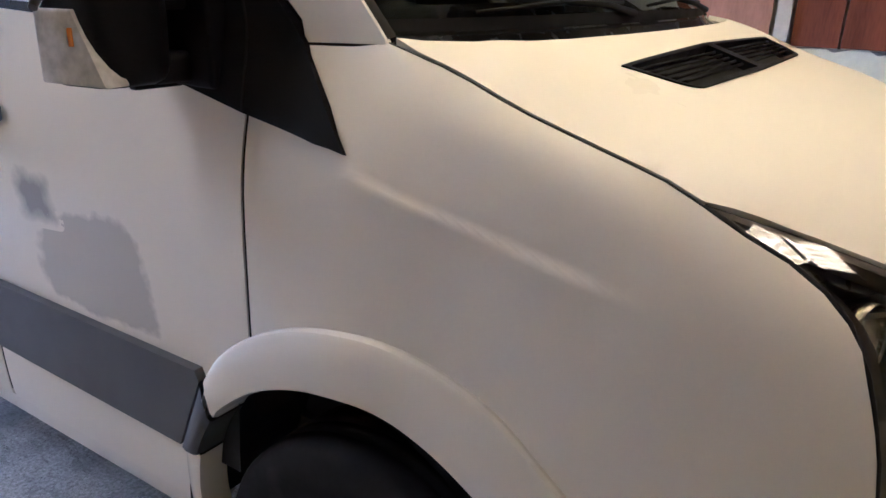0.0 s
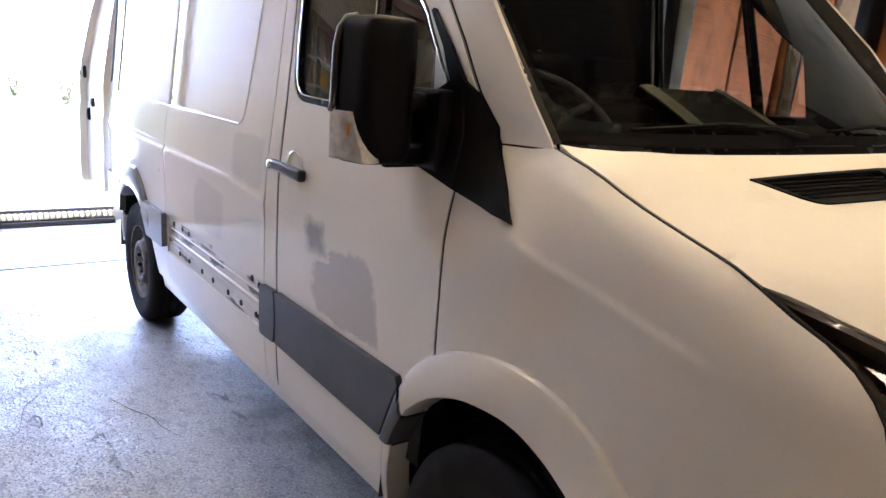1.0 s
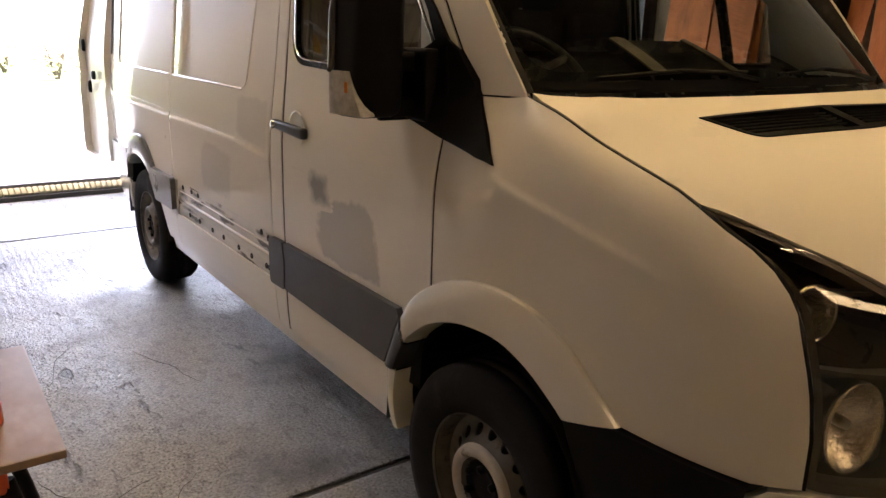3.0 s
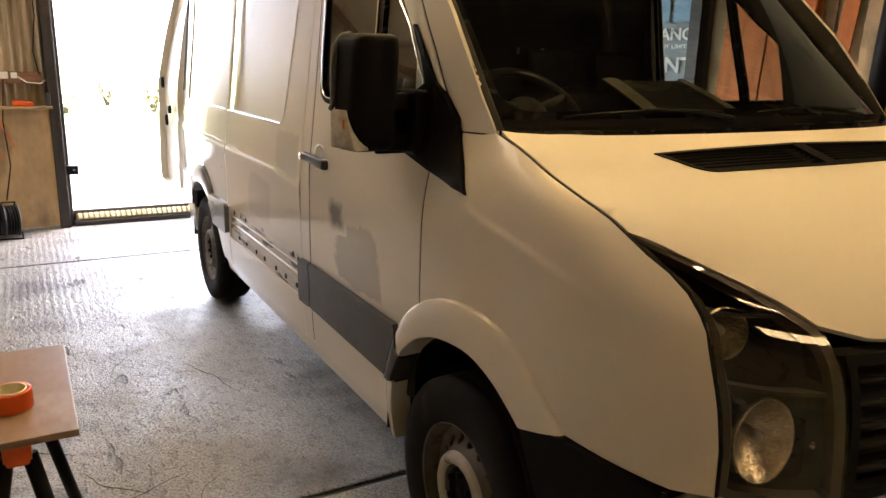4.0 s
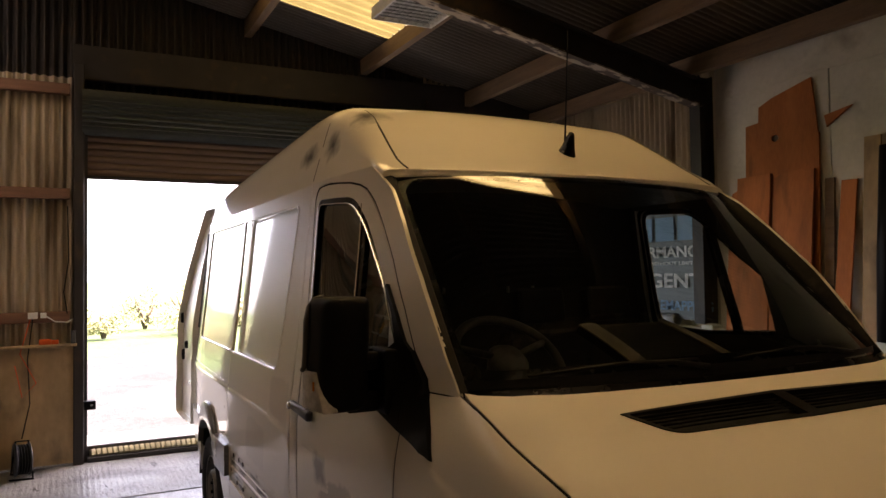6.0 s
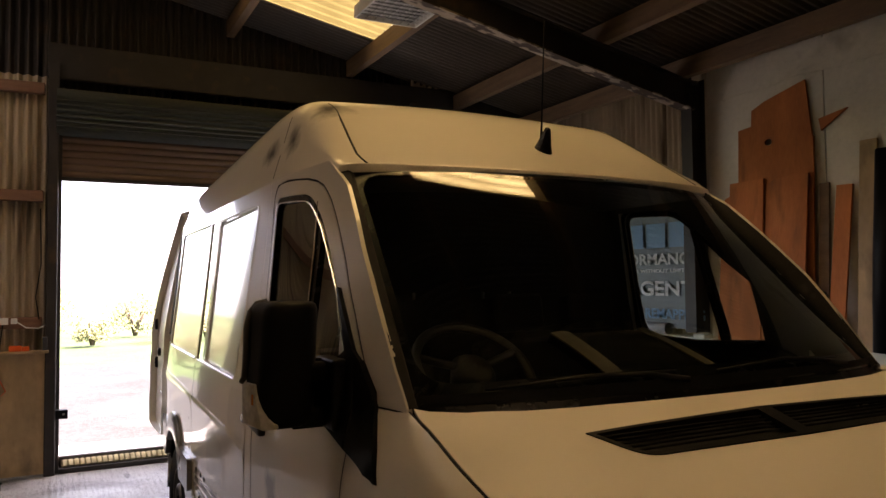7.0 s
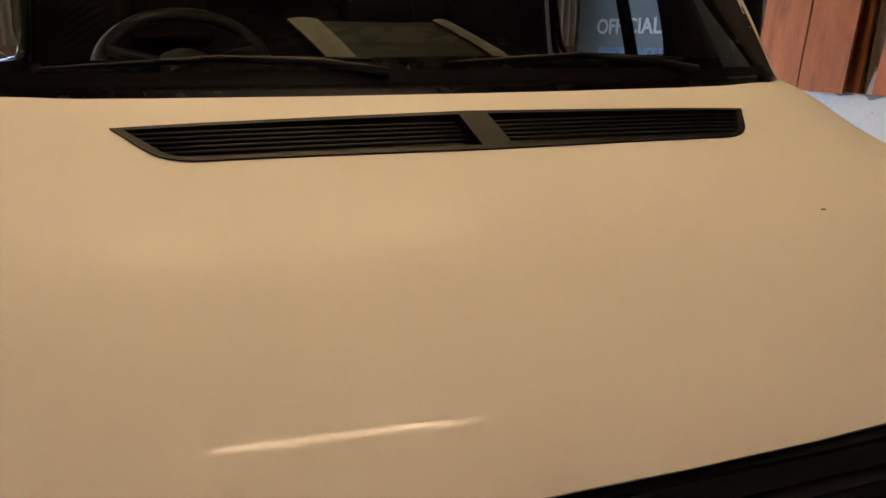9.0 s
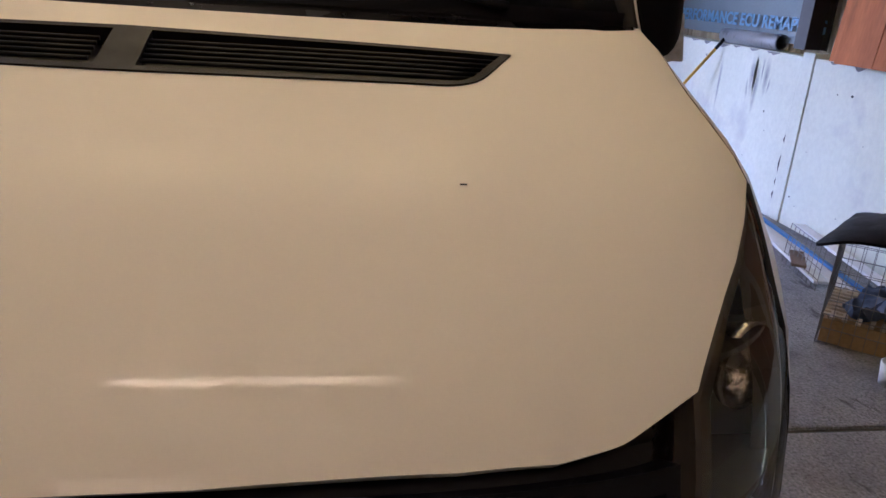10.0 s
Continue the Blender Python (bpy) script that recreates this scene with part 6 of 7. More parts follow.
for y in (3.37, -0.6, -4.6):
    bm = bmesh.new()
    a = math.degrees(math.atan(0.2))
    long = (X_E - X_W) * math.hypot(1, 0.2)
    m = pose(X_E, y, sheet_z(X_E) - 0.20, 0, a, 0)
    box(bm, (-long, -0.006, -0.24), (0, 0.006, -0.005), 0, m)
    box(bm, (-long, -0.065, -0.012), (0, 0.065, 0.0), 0.002, m)
    rafter = part("rafter", bm, IRON, rafters)
    bm = bmesh.new()
    box(bm, (-long, -0.065, -0.255), (0, 0.065, -0.240), 0.002, m)
    part("flange", bm, FLAKED, rafter, "bottom flange with flaking white paint")
    bm = bmesh.new()
    box(bm, (X_E - 0.10, y - 0.065, 0.0), (X_E - 0.088, y + 0.065, 3.55), 0.002)
    box(bm, (X_E + 0.06, y - 0.065, 1.22), (X_E + 0.072, y + 0.065, 3.55), 0.002)
    box(bm, (X_E - 0.09, y - 0.006, 1.22), (X_E + 0.065, y + 0.006, 3.55), 0.0)
    for v in bm.verts:
        if v.co.z < 1.0:
            v.co.z = 1.22
    part("column", bm, IRON, rafters)

louvre = thing("louvred_light_fitting", (0.89, 3.80, 4.04), "unlit fluorescent fitting with a mirrored grid, under the roof", "ceiling lamp")
part("housing", boxed((0.56, 3.50, 4.0), (1.14, 4.22, 4.05), 0.008), WHITE, louvre)
for xa, xb, ya, yb in ((0.56, 0.575, 3.50, 4.22), (1.125, 1.14, 3.50, 4.22), (0.575, 1.125, 3.50, 3.515), (0.575, 1.125, 4.205, 4.22)):
    part("side", boxed((xa, ya, 3.945), (xb, yb, 4.0), 0.002), WHITE, louvre)
for k in range(6):
    part("louvre_blade", boxed((0.575 + 0.0785 * (k + 1) - 0.002, 3.516, 3.95), (0.575 + 0.0785 * (k + 1) + 0.002, 4.204, 3.998)), CHROME, louvre)
for k in range(8):
    y = 3.515 + 0.0766 * (k + 1)
    bm = bmesh.new()
    box(bm, (0.577, y - 0.012, 3.99), (1.123, y + 0.012, 3.998), 0.0)
    for v in bm.verts:
        v.co.z -= 0.04 if abs(v.co.y - y) < 0.005 else 0.0
    box(bm, (0.577, y - 0.002, 3.952), (1.123, y + 0.002, 3.99), 0.0)
    part("louvre_blade", bm, CHROME, louvre)
hang = bmesh.new()
tube(hang, [(0.70, 3.86, 4.05), (0.70, 3.86, 4.27)], 0.004, 6)
tube(hang, [(1.02, 3.86, 4.05), (1.02, 3.86, 4.21)], 0.004, 6)
part("hanger", hang, STEEL, louvre)
lead = bmesh.new()
tube(lead, [(1.14, 3.60, 4.02), (1.20, 3.57, 3.93), (1.27, 3.56, 3.90), (1.31, 3.58, 3.95), (1.25, 3.60, 4.02)], 0.005, 6)
part("lead", lead, WHITE, louvre)

# ---- out of doors ----
ground = part("ground", boxed((-120, -120, -0.4), (120, 400, -0.155)), GRASS)
tagged(ground, "rough green grass running to the distance", "grass", kind="structure")
apron = part("apron", boxed((-5, 6.14, -0.12), (6, 7.4, -0.01), 0.01), CONCRETE)
tagged(apron, "pale concrete apron outside the gate", "pavement", kind="structure")
road = part("road", boxed((-60, 7.4, -0.14), (60, 16.0, -0.03), 0.01), ASPHALT)
tagged(road, "worn pale asphalt yard and lane", "road", kind="structure")
rng = random.Random(4)
for x, y, r in [(-13 + 0.95 * k + 0.5 * math.sin(5.1 * k), 25 + 2.2 * math.sin(3.3 * k), 0.78 + 0.30 * math.sin(2.2 * k + 1)) for k in range(30)]:
    bush = thing("bush", (x, y, -0.06), "sunlit dry green roadside bush", "bush", "bushes beyond the lane")
    tr = bmesh.new()
    for k in range(5):
        a = 2 * math.pi * k / 5 + rng.random()
        tube(tr, [(x, y, -0.1), (x + 0.2 * r * math.cos(a), y + 0.2 * r * math.sin(a), 0.5 * r), (x + 0.6 * r * math.cos(a), y + 0.6 * r * math.sin(a), 1.2 * r)], [0.07, 0.05, 0.015], 6)
    part("trunk", tr, BARK, bush)
    lv = bmesh.new()
    verts, faces = [], []
    for k in range(1100):
        d = Vector((rng.gauss(0, 1), rng.gauss(0, 1), rng.gauss(0, 1))).normalized() * r * (0.35 + 0.65 * rng.random() ** 0.5) * (0.8 + 0.4 * rng.random())
        c = Vector((x, y, 0.62 * r)) + Vector((d.x * 1.15, d.y * 1.15, d.z * (0.75 + 0.25 * math.sin(7 * d.x + x))))
        if c.z < 0:
            continue
        u = Vector((rng.gauss(0, 1), rng.gauss(0, 1), rng.gauss(0, 1))).normalized()
        w = u.orthogonal().normalized()
        s = 0.03 + 0.05 * rng.random()
        i = len(verts)
        verts += [c - u * s, c + w * s * 0.5, c + u * s, c - w * s * 0.5]
        faces.append((i, i + 1, i + 2, i + 3))
    lv.free()
    me = bpy.data.meshes.new("crown")
    me.from_pydata(verts, [], faces)
    me.materials.append(LEAF)
    cr = new("crown", me)
    cr.parent = bush
    cr.matrix_parent_inverse = bush.matrix_world.inverted()

# ---- banner on the east wall ----
banner = thing("banner", (X_E + 0.06, 4.4, 1.2), "slate-grey vinyl banner with white and blue lettering on the wall", "banner")
bm = bmesh.new()
sheet(bm, [(3.46, 1.235), (6.0, 1.235), (6.0, 2.33), (3.46, 2.42)], lambda y, z: Vector((X_E + 0.07 + 0.008 * math.sin(5 * y) * (z - 1.2), y, z)), (), 0.08, 0.004)
part("cloth", bm, BANNER, banner)


def lettering(text, y, z, size, material, parent, width=None):
    """Flat letters on the banner, read from the west; y is the line's north end."""
    data = bpy.data.curves.new("line", "FONT")
    data.body, data.size, data.extrude, data.offset = text, size, 0.0015, 0.022 * size
    probe = new("probe", data)
    bpy.context.view_layer.update()
    me = bpy.data.meshes.new_from_object(probe.evaluated_get(bpy.context.evaluated_depsgraph_get()))
    bpy.data.objects.remove(probe)
    me.materials.append(material)
    ob = new("lettering", me)
    xs = [v.co.x for v in me.vertices]
    k = width / (max(xs) - min(xs)) if width else 1.0
    ob.matrix_world = Matrix(((0, 0, -1, X_E + 0.052), (-k, 0, 0, y), (0, 1, 0, z), (0, 0, 0, 1)))
    ob.parent = parent
    ob.matrix_parent_inverse = parent.matrix_world.inverted()
    return ob


lettering("PERFORMANCE", 4.78, 1.855, 0.155, INK_WHITE, banner, 1.35)
lettering("POWER WITHOUT LIMITS", 4.5, 1.775, 0.05, INK_WHITE, banner, 0.95)
lettering("OFFICIAL AGENT", 5.60, 1.55, 0.20, INK_WHITE, banner, 2.12)
lettering("PERFORMANCE ECU REMAPPING", 5.55, 1.325, 0.135, INK_BLUE, banner, 2.2)
for k in range(5):           # the maker's name, as plain blocks
    y = 5.02 - 0.31 * k
    bm = boxed((X_E + 0.048, y - 0.26, 2.02), (X_E + 0.054, y, 2.26), 0.002)
    part("name_block", bm, INK_BLUE, banner)
bm = bmesh.new()
for k in range(3):
    box(bm, (-0.003, -0.05, -0.12), (0.003, 0.05, 0.12), 0.001, pose(X_E + 0.051, 5.32 + 0.10 * (k - 1), 2.10 + 0.03 * k, 25 - 50 * (k % 2), 0, 0))
part("emblem", bm, INK_WHITE, banner)

# ---- timber and sheet leaning on the east wall ----
def board(name, y0, y1, z0, z1, foot, label, material=HARDBOARD, thick=0.018, lean=0.0, tilt=0.0, group="boards leaning on the wall", notch=None, forward=0.0):
    """A board standing on the ledge, foot metres out from the wall, its top against it."""
    out = [(0, 0), (y1 - y0, 0), (y1 - y0, z1 - z0), (0, z1 - z0)] if notch is None else notch(y1 - y0, z1 - z0)
    bm = bmesh.new()
    a = math.atan2(foot, z1 - z0)
    m = Matrix.Translation((X_E + 0.095 - foot - thick - forward, y0, z0)) @ Euler((0, a, 0)).to_matrix().to_4x4() @ Euler((radians(tilt), 0, 0)).to_matrix().to_4x4()
    sheet(bm, out, lambda u, v: m @ Vector((0, u, v)), [KNOT] if notch is torn else (), 0.3, thick, flip=True)
    ob = part(name, bm, material)
    return tagged(ob, label, "board", group)


KNOT = [(0.42 + 0.035 * math.cos(2 * math.pi * k / 14), 1.68 + 0.028 * math.sin(2 * math.pi * k / 14)) for k in range(14)]


def torn(w, h):
    return [(0, 0), (w, 0), (w, h - 0.30), (w - 0.135, h - 0.285), (w - 0.14, h - 0.15), (w - 0.27, h - 0.095), (0.075, h), (0.05, h - 0.16), (0.012, h - 0.46), (0, h - 0.47)]


board("hardboard_sheet", 2.20, 2.93, 1.17, 3.30, 0.07, "large reddish hardboard sheet with a torn top, leaning on the wall", notch=torn)
board("plank", 2.63, 2.98, 1.17, 2.55, 0.12, "tall reddish board leaning in front of a sheet", forward=0.05, tilt=-0.8)
board("plank", 2.22, 2.60, 1.17, 2.55, 0.13, "tall reddish board with a scuffed face", forward=0.06, notch=lambda w, h: [(0, 0), (w, 0), (w, h - 0.05), (w * 0.8, h - 0.02), (w * 0.3, h), (0, h - 0.01)])
board("plank", 2.93, 3.13, 1.17, 2.44, 0.10, "narrow reddish board with a rounded top beside the steel column", notch=lambda w, h: [(0, 0), (w, 0), (w, h - 0.09), (w * 0.86, h - 0.02), (w * 0.6, h), (w * 0.3, h - 0.005), (0, h - 0.05)])
board("plank", 1.93, 2.06, 1.17, 2.42, 0.12, "narrow orange-brown plank on end", tilt=1.5)
board("plank", 2.09, 2.17, 1.17, 2.45, 0.06, "thin dark plank on end", TIMBER)
board("plank", 1.70, 1.83, 1.17, 2.73, 0.10, "brown plank on end", PLY)
board("offcut", 1.92, 2.16, 2.86, 3.00, 0.01, "pointed hardboard offcut high on the wall", notch=lambda w, h: [(w * 0.9, 0), (w, h * 0.7), (0.0, h)])
board("plank", 1.40, 1.64, 1.17, 2.35, 0.14, "reddish board leaning at a slant", tilt=4)
board("plank", 0.95, 1.30, 1.17, 2.25, 0.13, "short reddish board leaning on the wall", tilt=-3)
board("hardboard_sheet", 0.25, 0.80, 1.17, 2.30, 0.12, "pinkish-brown hardboard sheet leaning on the wall", FADED_BOARD)
board("plank", 0.13, 0.215, 1.17, 2.40, 0.14, "pale planed plank standing between the boards", LINING)
board("plank", -0.17, 0.11, 1.17, 2.20, 0.10, "dark red-brown board leaning on the wall", RED_BOARD)
board("plank", -0.50, -0.185, 1.17, 2.25, 0.11, "dark red-brown board leaning on the wall", RED_BOARD, tilt=0.6)
board("offcut", 2.02, 2.12, 1.17, 1.52, 0.10, "short pale offcut standing on the ledge", LINING)
tarp = bmesh.new()
tube(tarp, [(X_E - 0.02, 1.62, 1.175), (X_E - 0.01, 1.60, 1.8), (X_E + 0.02, 1.58, 2.62)], [0.085, 0.09, 0.085], 14)
tagged(part("roll", tarp, BLACK), "black rolled sheeting standing on the ledge", "roll")

pipe = bmesh.new()
lathe(pipe, [(0.050, 0.02), (0.050, 0.0), (0.058, 0.0), (0.060, 0.006), (0.060, 0.80), (0.050, 0.80), (0.050, 0.30)], pose(X_E + 0.045, 3.80, 1.232, -90, 0, 0) @ pose(0, 0, 0, 0, -1.5, 0), 24)
tagged(part("pipe", pipe, PIPE_GREY), "grey plastic pipe lying on the wall's ledge", "pipe")
broom = thing("broom", (X_E - 0.55, 4.9, 0.0), "broom with a yellow handle leaning on the whitewashed wall", "broom")
bm = bmesh.new()
tube(bm, [(X_E - 0.50, 5.15, 0.10), (X_E - 0.02, 4.53, 1.20)], 0.013, 8)
part("handle", bm, YELLOW, broom)
bm = bmesh.new()
tube(bm, [(X_E - 0.055, 4.575, 1.12), (X_E - 0.012, 4.52, 1.22)], 0.015, 8)
part("grip", bm, BLACK, broom)
part("head", boxed((X_E - 0.62, 5.0, 0.0), (X_E - 0.40, 5.3, 0.11), 0.02), BLACK, broom)
SOOT = blotch("soot_on_whitewash", (0.17, 0.17, 0.20), 0.85, 0.85, 1.3, 30.0, WHITEWASH)
for y, z, wy, wz in ((4.03, 0.97, 0.055, 0.20), (3.96, 0.90, 0.05, 0.30), (3.90, 1.03, 0.045, 0.14), (3.84, 0.98, 0.05, 0.20), (3.80, 0.93, 0.04, 0.09), (4.07, 0.88, 0.04, 0.12), (4.52, 0.86, 0.03, 0.34)):
    streak = [(y + wy * math.sin(k * 0.4488) * (1 + 0.35 * math.cos(k * 0.4488)), z - 0.01 + wz * math.cos(k * 0.4488)) for k in range(14)]
    soft_patch("soot_mark", [(a_, min(b_, 1.155)) for a_, b_ in streak], lambda a_, b_: Vector((X_E - 0.0015 - 0.0004 * (wy > 0.045), a_, b_)), SOOT, east, soft=True, rings=6, around=24)

rngw = random.Random(7)
crack = bmesh.new()
tube(crack, [(X_E - 0.001, 3.437 + (0.002 if k < 12 else 0.016) * rngw.uniform(-1, 1), 1.165 - 0.045 * k) for k in range(26)], [0.0022 if k < 12 else 0.003 + 0.006 * rngw.random() for k in range(26)], 5)
part("crack", crack, JOINT, east)
for k in range(34):
    y, z, r = rngw.uniform(-0.5, 5.6), rngw.uniform(0.05, 1.1), rngw.choice((0.003, 0.004, 0.006, 0.009))
    if abs(y - 3.37) < 0.1:
        continue
    fleck = bmesh.new()
    lathe(fleck, [(r, 0.0), (r * 0.9, 0.0015), (0.0005, 0.002)], pose(X_E, y, z, 0, -90, 0) @ Matrix.Diagonal((1, 0.6 + rngw.random(), 1, 1)), 7)
    part("speck", fleck, JOINT, east)
for k in range(26):
    y, w, h = 5.9 - 0.25 * k, rngw.uniform(0.05, 0.22), rngw.uniform(0.012, 0.04)
    if abs(y - w / 2 - 3.37) < 0.25:
        continue
    chip = bmesh.new()
    sheet(chip, rounded([(y, 1.166, 0.004), (y - 0.3 * w, 1.166 - h, 0.02), (y - 0.6 * w, 1.166 - 0.6 * h, 0.02), (y - w, 1.166, 0.004)]), lambda a_, b_: Vector((X_E - 0.0015, a_, b_)), (), 0.05, 0.0, flip=True)
    part("bare_chip", chip, BARE, east)

# wire crate under a sagging black cover, standing askew to the wall
crate = thing("wire_crate", (2.90, 1.35, 0.0), "wire dog crate with sagging black cover, timber tray and blue-grey blanket", "crate")
CRATE = pose(2.575, 1.385, 0, 0, 0, -42)
CL, CW, CZ = 0.80, 0.50, 0.50


def crate_part(name, bm, material, label=""):
    bmesh.ops.transform(bm, matrix=CRATE, verts=bm.verts)
    return part(name, bm, material, crate, label)


for y in (0.0, CW):
    bm = bmesh.new()
    for k in range(17):
        tube(bm, [(CL * k / 16, y, 0.0), (CL * k / 16, y, CZ)], 0.0035 if k in (0, 16) else 0.0019, 4)
    for k in range(8):
        tube(bm, [(0, y, 0.01 + 0.07 * k), (CL, y, 0.01 + 0.07 * k)], 0.0022, 4)
    crate_part("side_mesh", bm, WIRE)
for x in (0.0, CL):
    bm = bmesh.new()
    for k in range(11):
        tube(bm, [(x, CW * k / 10, 0.0), (x, CW * k / 10, CZ)], 0.0019, 4)
    for k in range(8):
        tube(bm, [(x, 0, 0.01 + 0.07 * k), (x, CW, 0.01 + 0.07 * k)], 0.0022, 4)
    crate_part("end_mesh", bm, WIRE)
for lo, hi in (((0.01, 0.01, 0.004), (CL - 0.01, 0.026, 0.125)), ((0.01, CW - 0.026, 0.004), (CL - 0.01, CW - 0.01, 0.125)), ((0.01, 0.028, 0.004), (0.026, CW - 0.028, 0.125)), ((CL - 0.026, 0.028, 0.004), (CL - 0.01, CW - 0.028, 0.125)), ((0.028, 0.028, 0.004), (CL - 0.028, CW - 0.028, 0.02))):
    crate_part("tray_board", boxed(lo, hi, 0.003), TRAY_WOOD)
rngc = random.Random(21)
for k in range(14):                                            # slat ends lying over the tray's edges
    x = 0.05 + 0.052 * k
    for y0, y1 in ((0.004, 0.10), (CW - 0.10, CW - 0.004)):
        bm = bmesh.new()
        box(bm, (-0.011, y0, 0.128), (0.011, y1, 0.139), 0.003, pose(x + rngc.uniform(-0.006, 0.006), 0, 0, 0, 0, rngc.uniform(-4, 4)))
        crate_part("slat", bm, TRAY_SLAT)
for k in range(9):
    bm = bmesh.new()
    box(bm, (0.004, -0.011, 0.128), (0.10, 0.011, 0.139), 0.003, pose(0, 0.05 + 0.05 * k, 0, 0, 0, rngc.uniform(-4, 4)))
    crate_part("slat", bm, TRAY_SLAT)
bm = bmesh.new()
sheet(bm, rounded([(0.10, 0.06, 0.05), (CL - 0.06, 0.06, 0.05), (CL - 0.06, CW - 0.06, 0.05), (0.16, CW - 0.06, 0.08)]),
      lambda x, y: Vector((x, y, 0.20 + 0.07 * noise.noise(Vector((x * 9, y * 9, 0.3))) + 0.045 * abs(noise.noise(Vector((x * 22, y * 22, 2)))))), (), 0.018, 0.07)
crate_part("blanket", bm, RAG)
bm = bmesh.new()
sheet(bm, rounded([(-0.10, -0.05, 0.03), (CL + 0.04, -0.05, 0.05), (CL + 0.04, CW + 0.05, 0.06), (0.02, CW + 0.06, 0.06)]),
      lambda x, y: Vector((x, y, CZ + 0.010 + 0.075 * max(0.0, min(1.0, (x + 0.06) / 0.22)) * max(0.0, 1 - ((y - 0.27) / 0.36) ** 2) ** 0.6 - 0.03 * max(0.0, -x / 0.1) + 0.008 * noise.noise(Vector((x * 11, y * 11, 5))))), (), 0.04, 0.014)
crate_part("cover", bm, BLACK)
panel = thing("loose_fence_mesh", (3.04, 2.23, 0.0), "loose wire mesh panel standing on the floor by the crate", "panel")
bm = bmesh.new()
for k in range(9):
    x, y = 3.084 - 0.095 * k / 8, 2.465 - 0.47 * k / 8
    tube(bm, [(x, y, 0.0), (x + 0.01, y, 0.25)], 0.002, 4)
for k in range(5):
    tube(bm, [(3.085 + 0.0025 * k, 2.465, 0.004 + 0.061 * k), (2.990 + 0.0025 * k, 1.995, 0.004 + 0.061 * k)], 0.002, 4)
part("mesh", bm, WIRE, panel)
for k, (x0, y0, x1, y1, material) in enumerate(((3.12, 1.75, 3.50, 3.6, WHITE), (3.22, 1.78, 3.43, 3.30, BLUE), (3.02, 2.00, 3.36, 3.5, WHITE), (3.36, 1.9, 3.54, 3.0, WHITE), (2.98, 2.16, 3.12, 2.40, TIMBER))):
    bm = bmesh.new()
    d = Vector((x1 - x0, y1 - y0, 0))
    wide = 0.016 if material is BLUE else 0.04
    box(bm, (0, -wide, 0.0), (d.length, wide, 0.018), 0.003, Matrix.Translation((x0, y0, 0.002 + 0.019 * k)) @ Matrix.Rotation(math.atan2(d.y, d.x), 4, "Z"))
    tagged(part("batten", bm, material), ("loose blue-edged batten" if material is BLUE else "loose pale batten" if material is WHITE else "loose timber offcut") + " lying on the concrete by the wall", "batten", "battens on the floor")
tub = bmesh.new()
lathe(tub, [(0.001, 0.0), (0.05, 0.0), (0.06, 0.10), (0.055, 0.10), (0.046, 0.01), (0.001, 0.01)], pose(2.66, 0.98, 0.0) , 20)
tagged(part("tub", tub, WHITE), "small white plastic tub on the floor", "tub")

# ---- by the gate ----
reel = thing("cable_reel", (-2.15, 5.72, 0.0), "dark cable reel on a stand, on the floor by the gate", "cable reel")
mr = pose(-2.15, 5.72, 0.16, 0, 90, 12)
bm = bmesh.new()
for h in (-0.06, 0.05):
    lathe(bm, [(0.03, h), (0.14, h), (0.145, h + 0.005), (0.14, h + 0.012), (0.03, h + 0.012)], mr, 32)
part("flange", bm, TRIM, reel)
bm = bmesh.new()
for k in range(5):
    tube(bm, [mr @ Vector((0.115 * math.cos(2 * math.pi * j / 28), 0.115 * math.sin(2 * math.pi * j / 28), -0.042 + 0.021 * k)) for j in range(28)], 0.011, 6, closed=True)
part("cable", bm, BLACK, reel)
bm = bmesh.new()
tube(bm, [(-2.24, 5.62, 0.008), (-2.06, 5.60, 0.008), (-2.08, 5.70, 0.16), (-2.10, 5.74, 0.31), (-2.20, 5.74, 0.31), (-2.22, 5.72, 0.16), (-2.24, 5.84, 0.008), (-2.06, 5.84, 0.008)], 0.009, 8)
part("stand", bm, BLACK, reel)
trolley = thing("tool_trolley", (-2.72, 5.6, 0.0), "dark steel tool trolley crowded with tools, by the gate wall", "trolley")
for x in (-3.05, -2.40):
    for y in (5.38, 5.82):
        part("leg", boxed((x - 0.015, y - 0.015, 0.0), (x + 0.015, y + 0.015, 0.98), 0.003), IRON, trolley)
for z in (0.10, 0.38, 0.66, 0.90):
    part("shelf", boxed((-3.07, 5.36, z), (-2.38, 5.84, z + 0.025), 0.005), TRIM, trolley)
for z in (0.425, 0.545, 0.70):
    drawer = part("drawer", boxed((-3.035, 5.345, z), (-2.415, 5.80, z + (0.11 if z < 0.6 else 0.15)), 0.006), WORN_STEEL, trolley, "worn grey steel drawer")
    part("pull", boxed((-3.00, 5.325, z + 0.085), (-2.45, 5.345, z + 0.10), 0.004), CHROME, drawer)
part("back_panel", boxed((-3.05, 5.822, 0.12), (-2.40, 5.832, 0.98), 0.002), IRON, trolley)
grab = bmesh.new()
tube(grab, [(-2.385, 5.42, 0.30), (-2.345, 5.42, 0.33), (-2.345, 5.42, 0.60), (-2.385, 5.42, 0.63)], 0.010, 8)
part("grab_handle", grab, CHROME, trolley)
rg = random.Random(9)
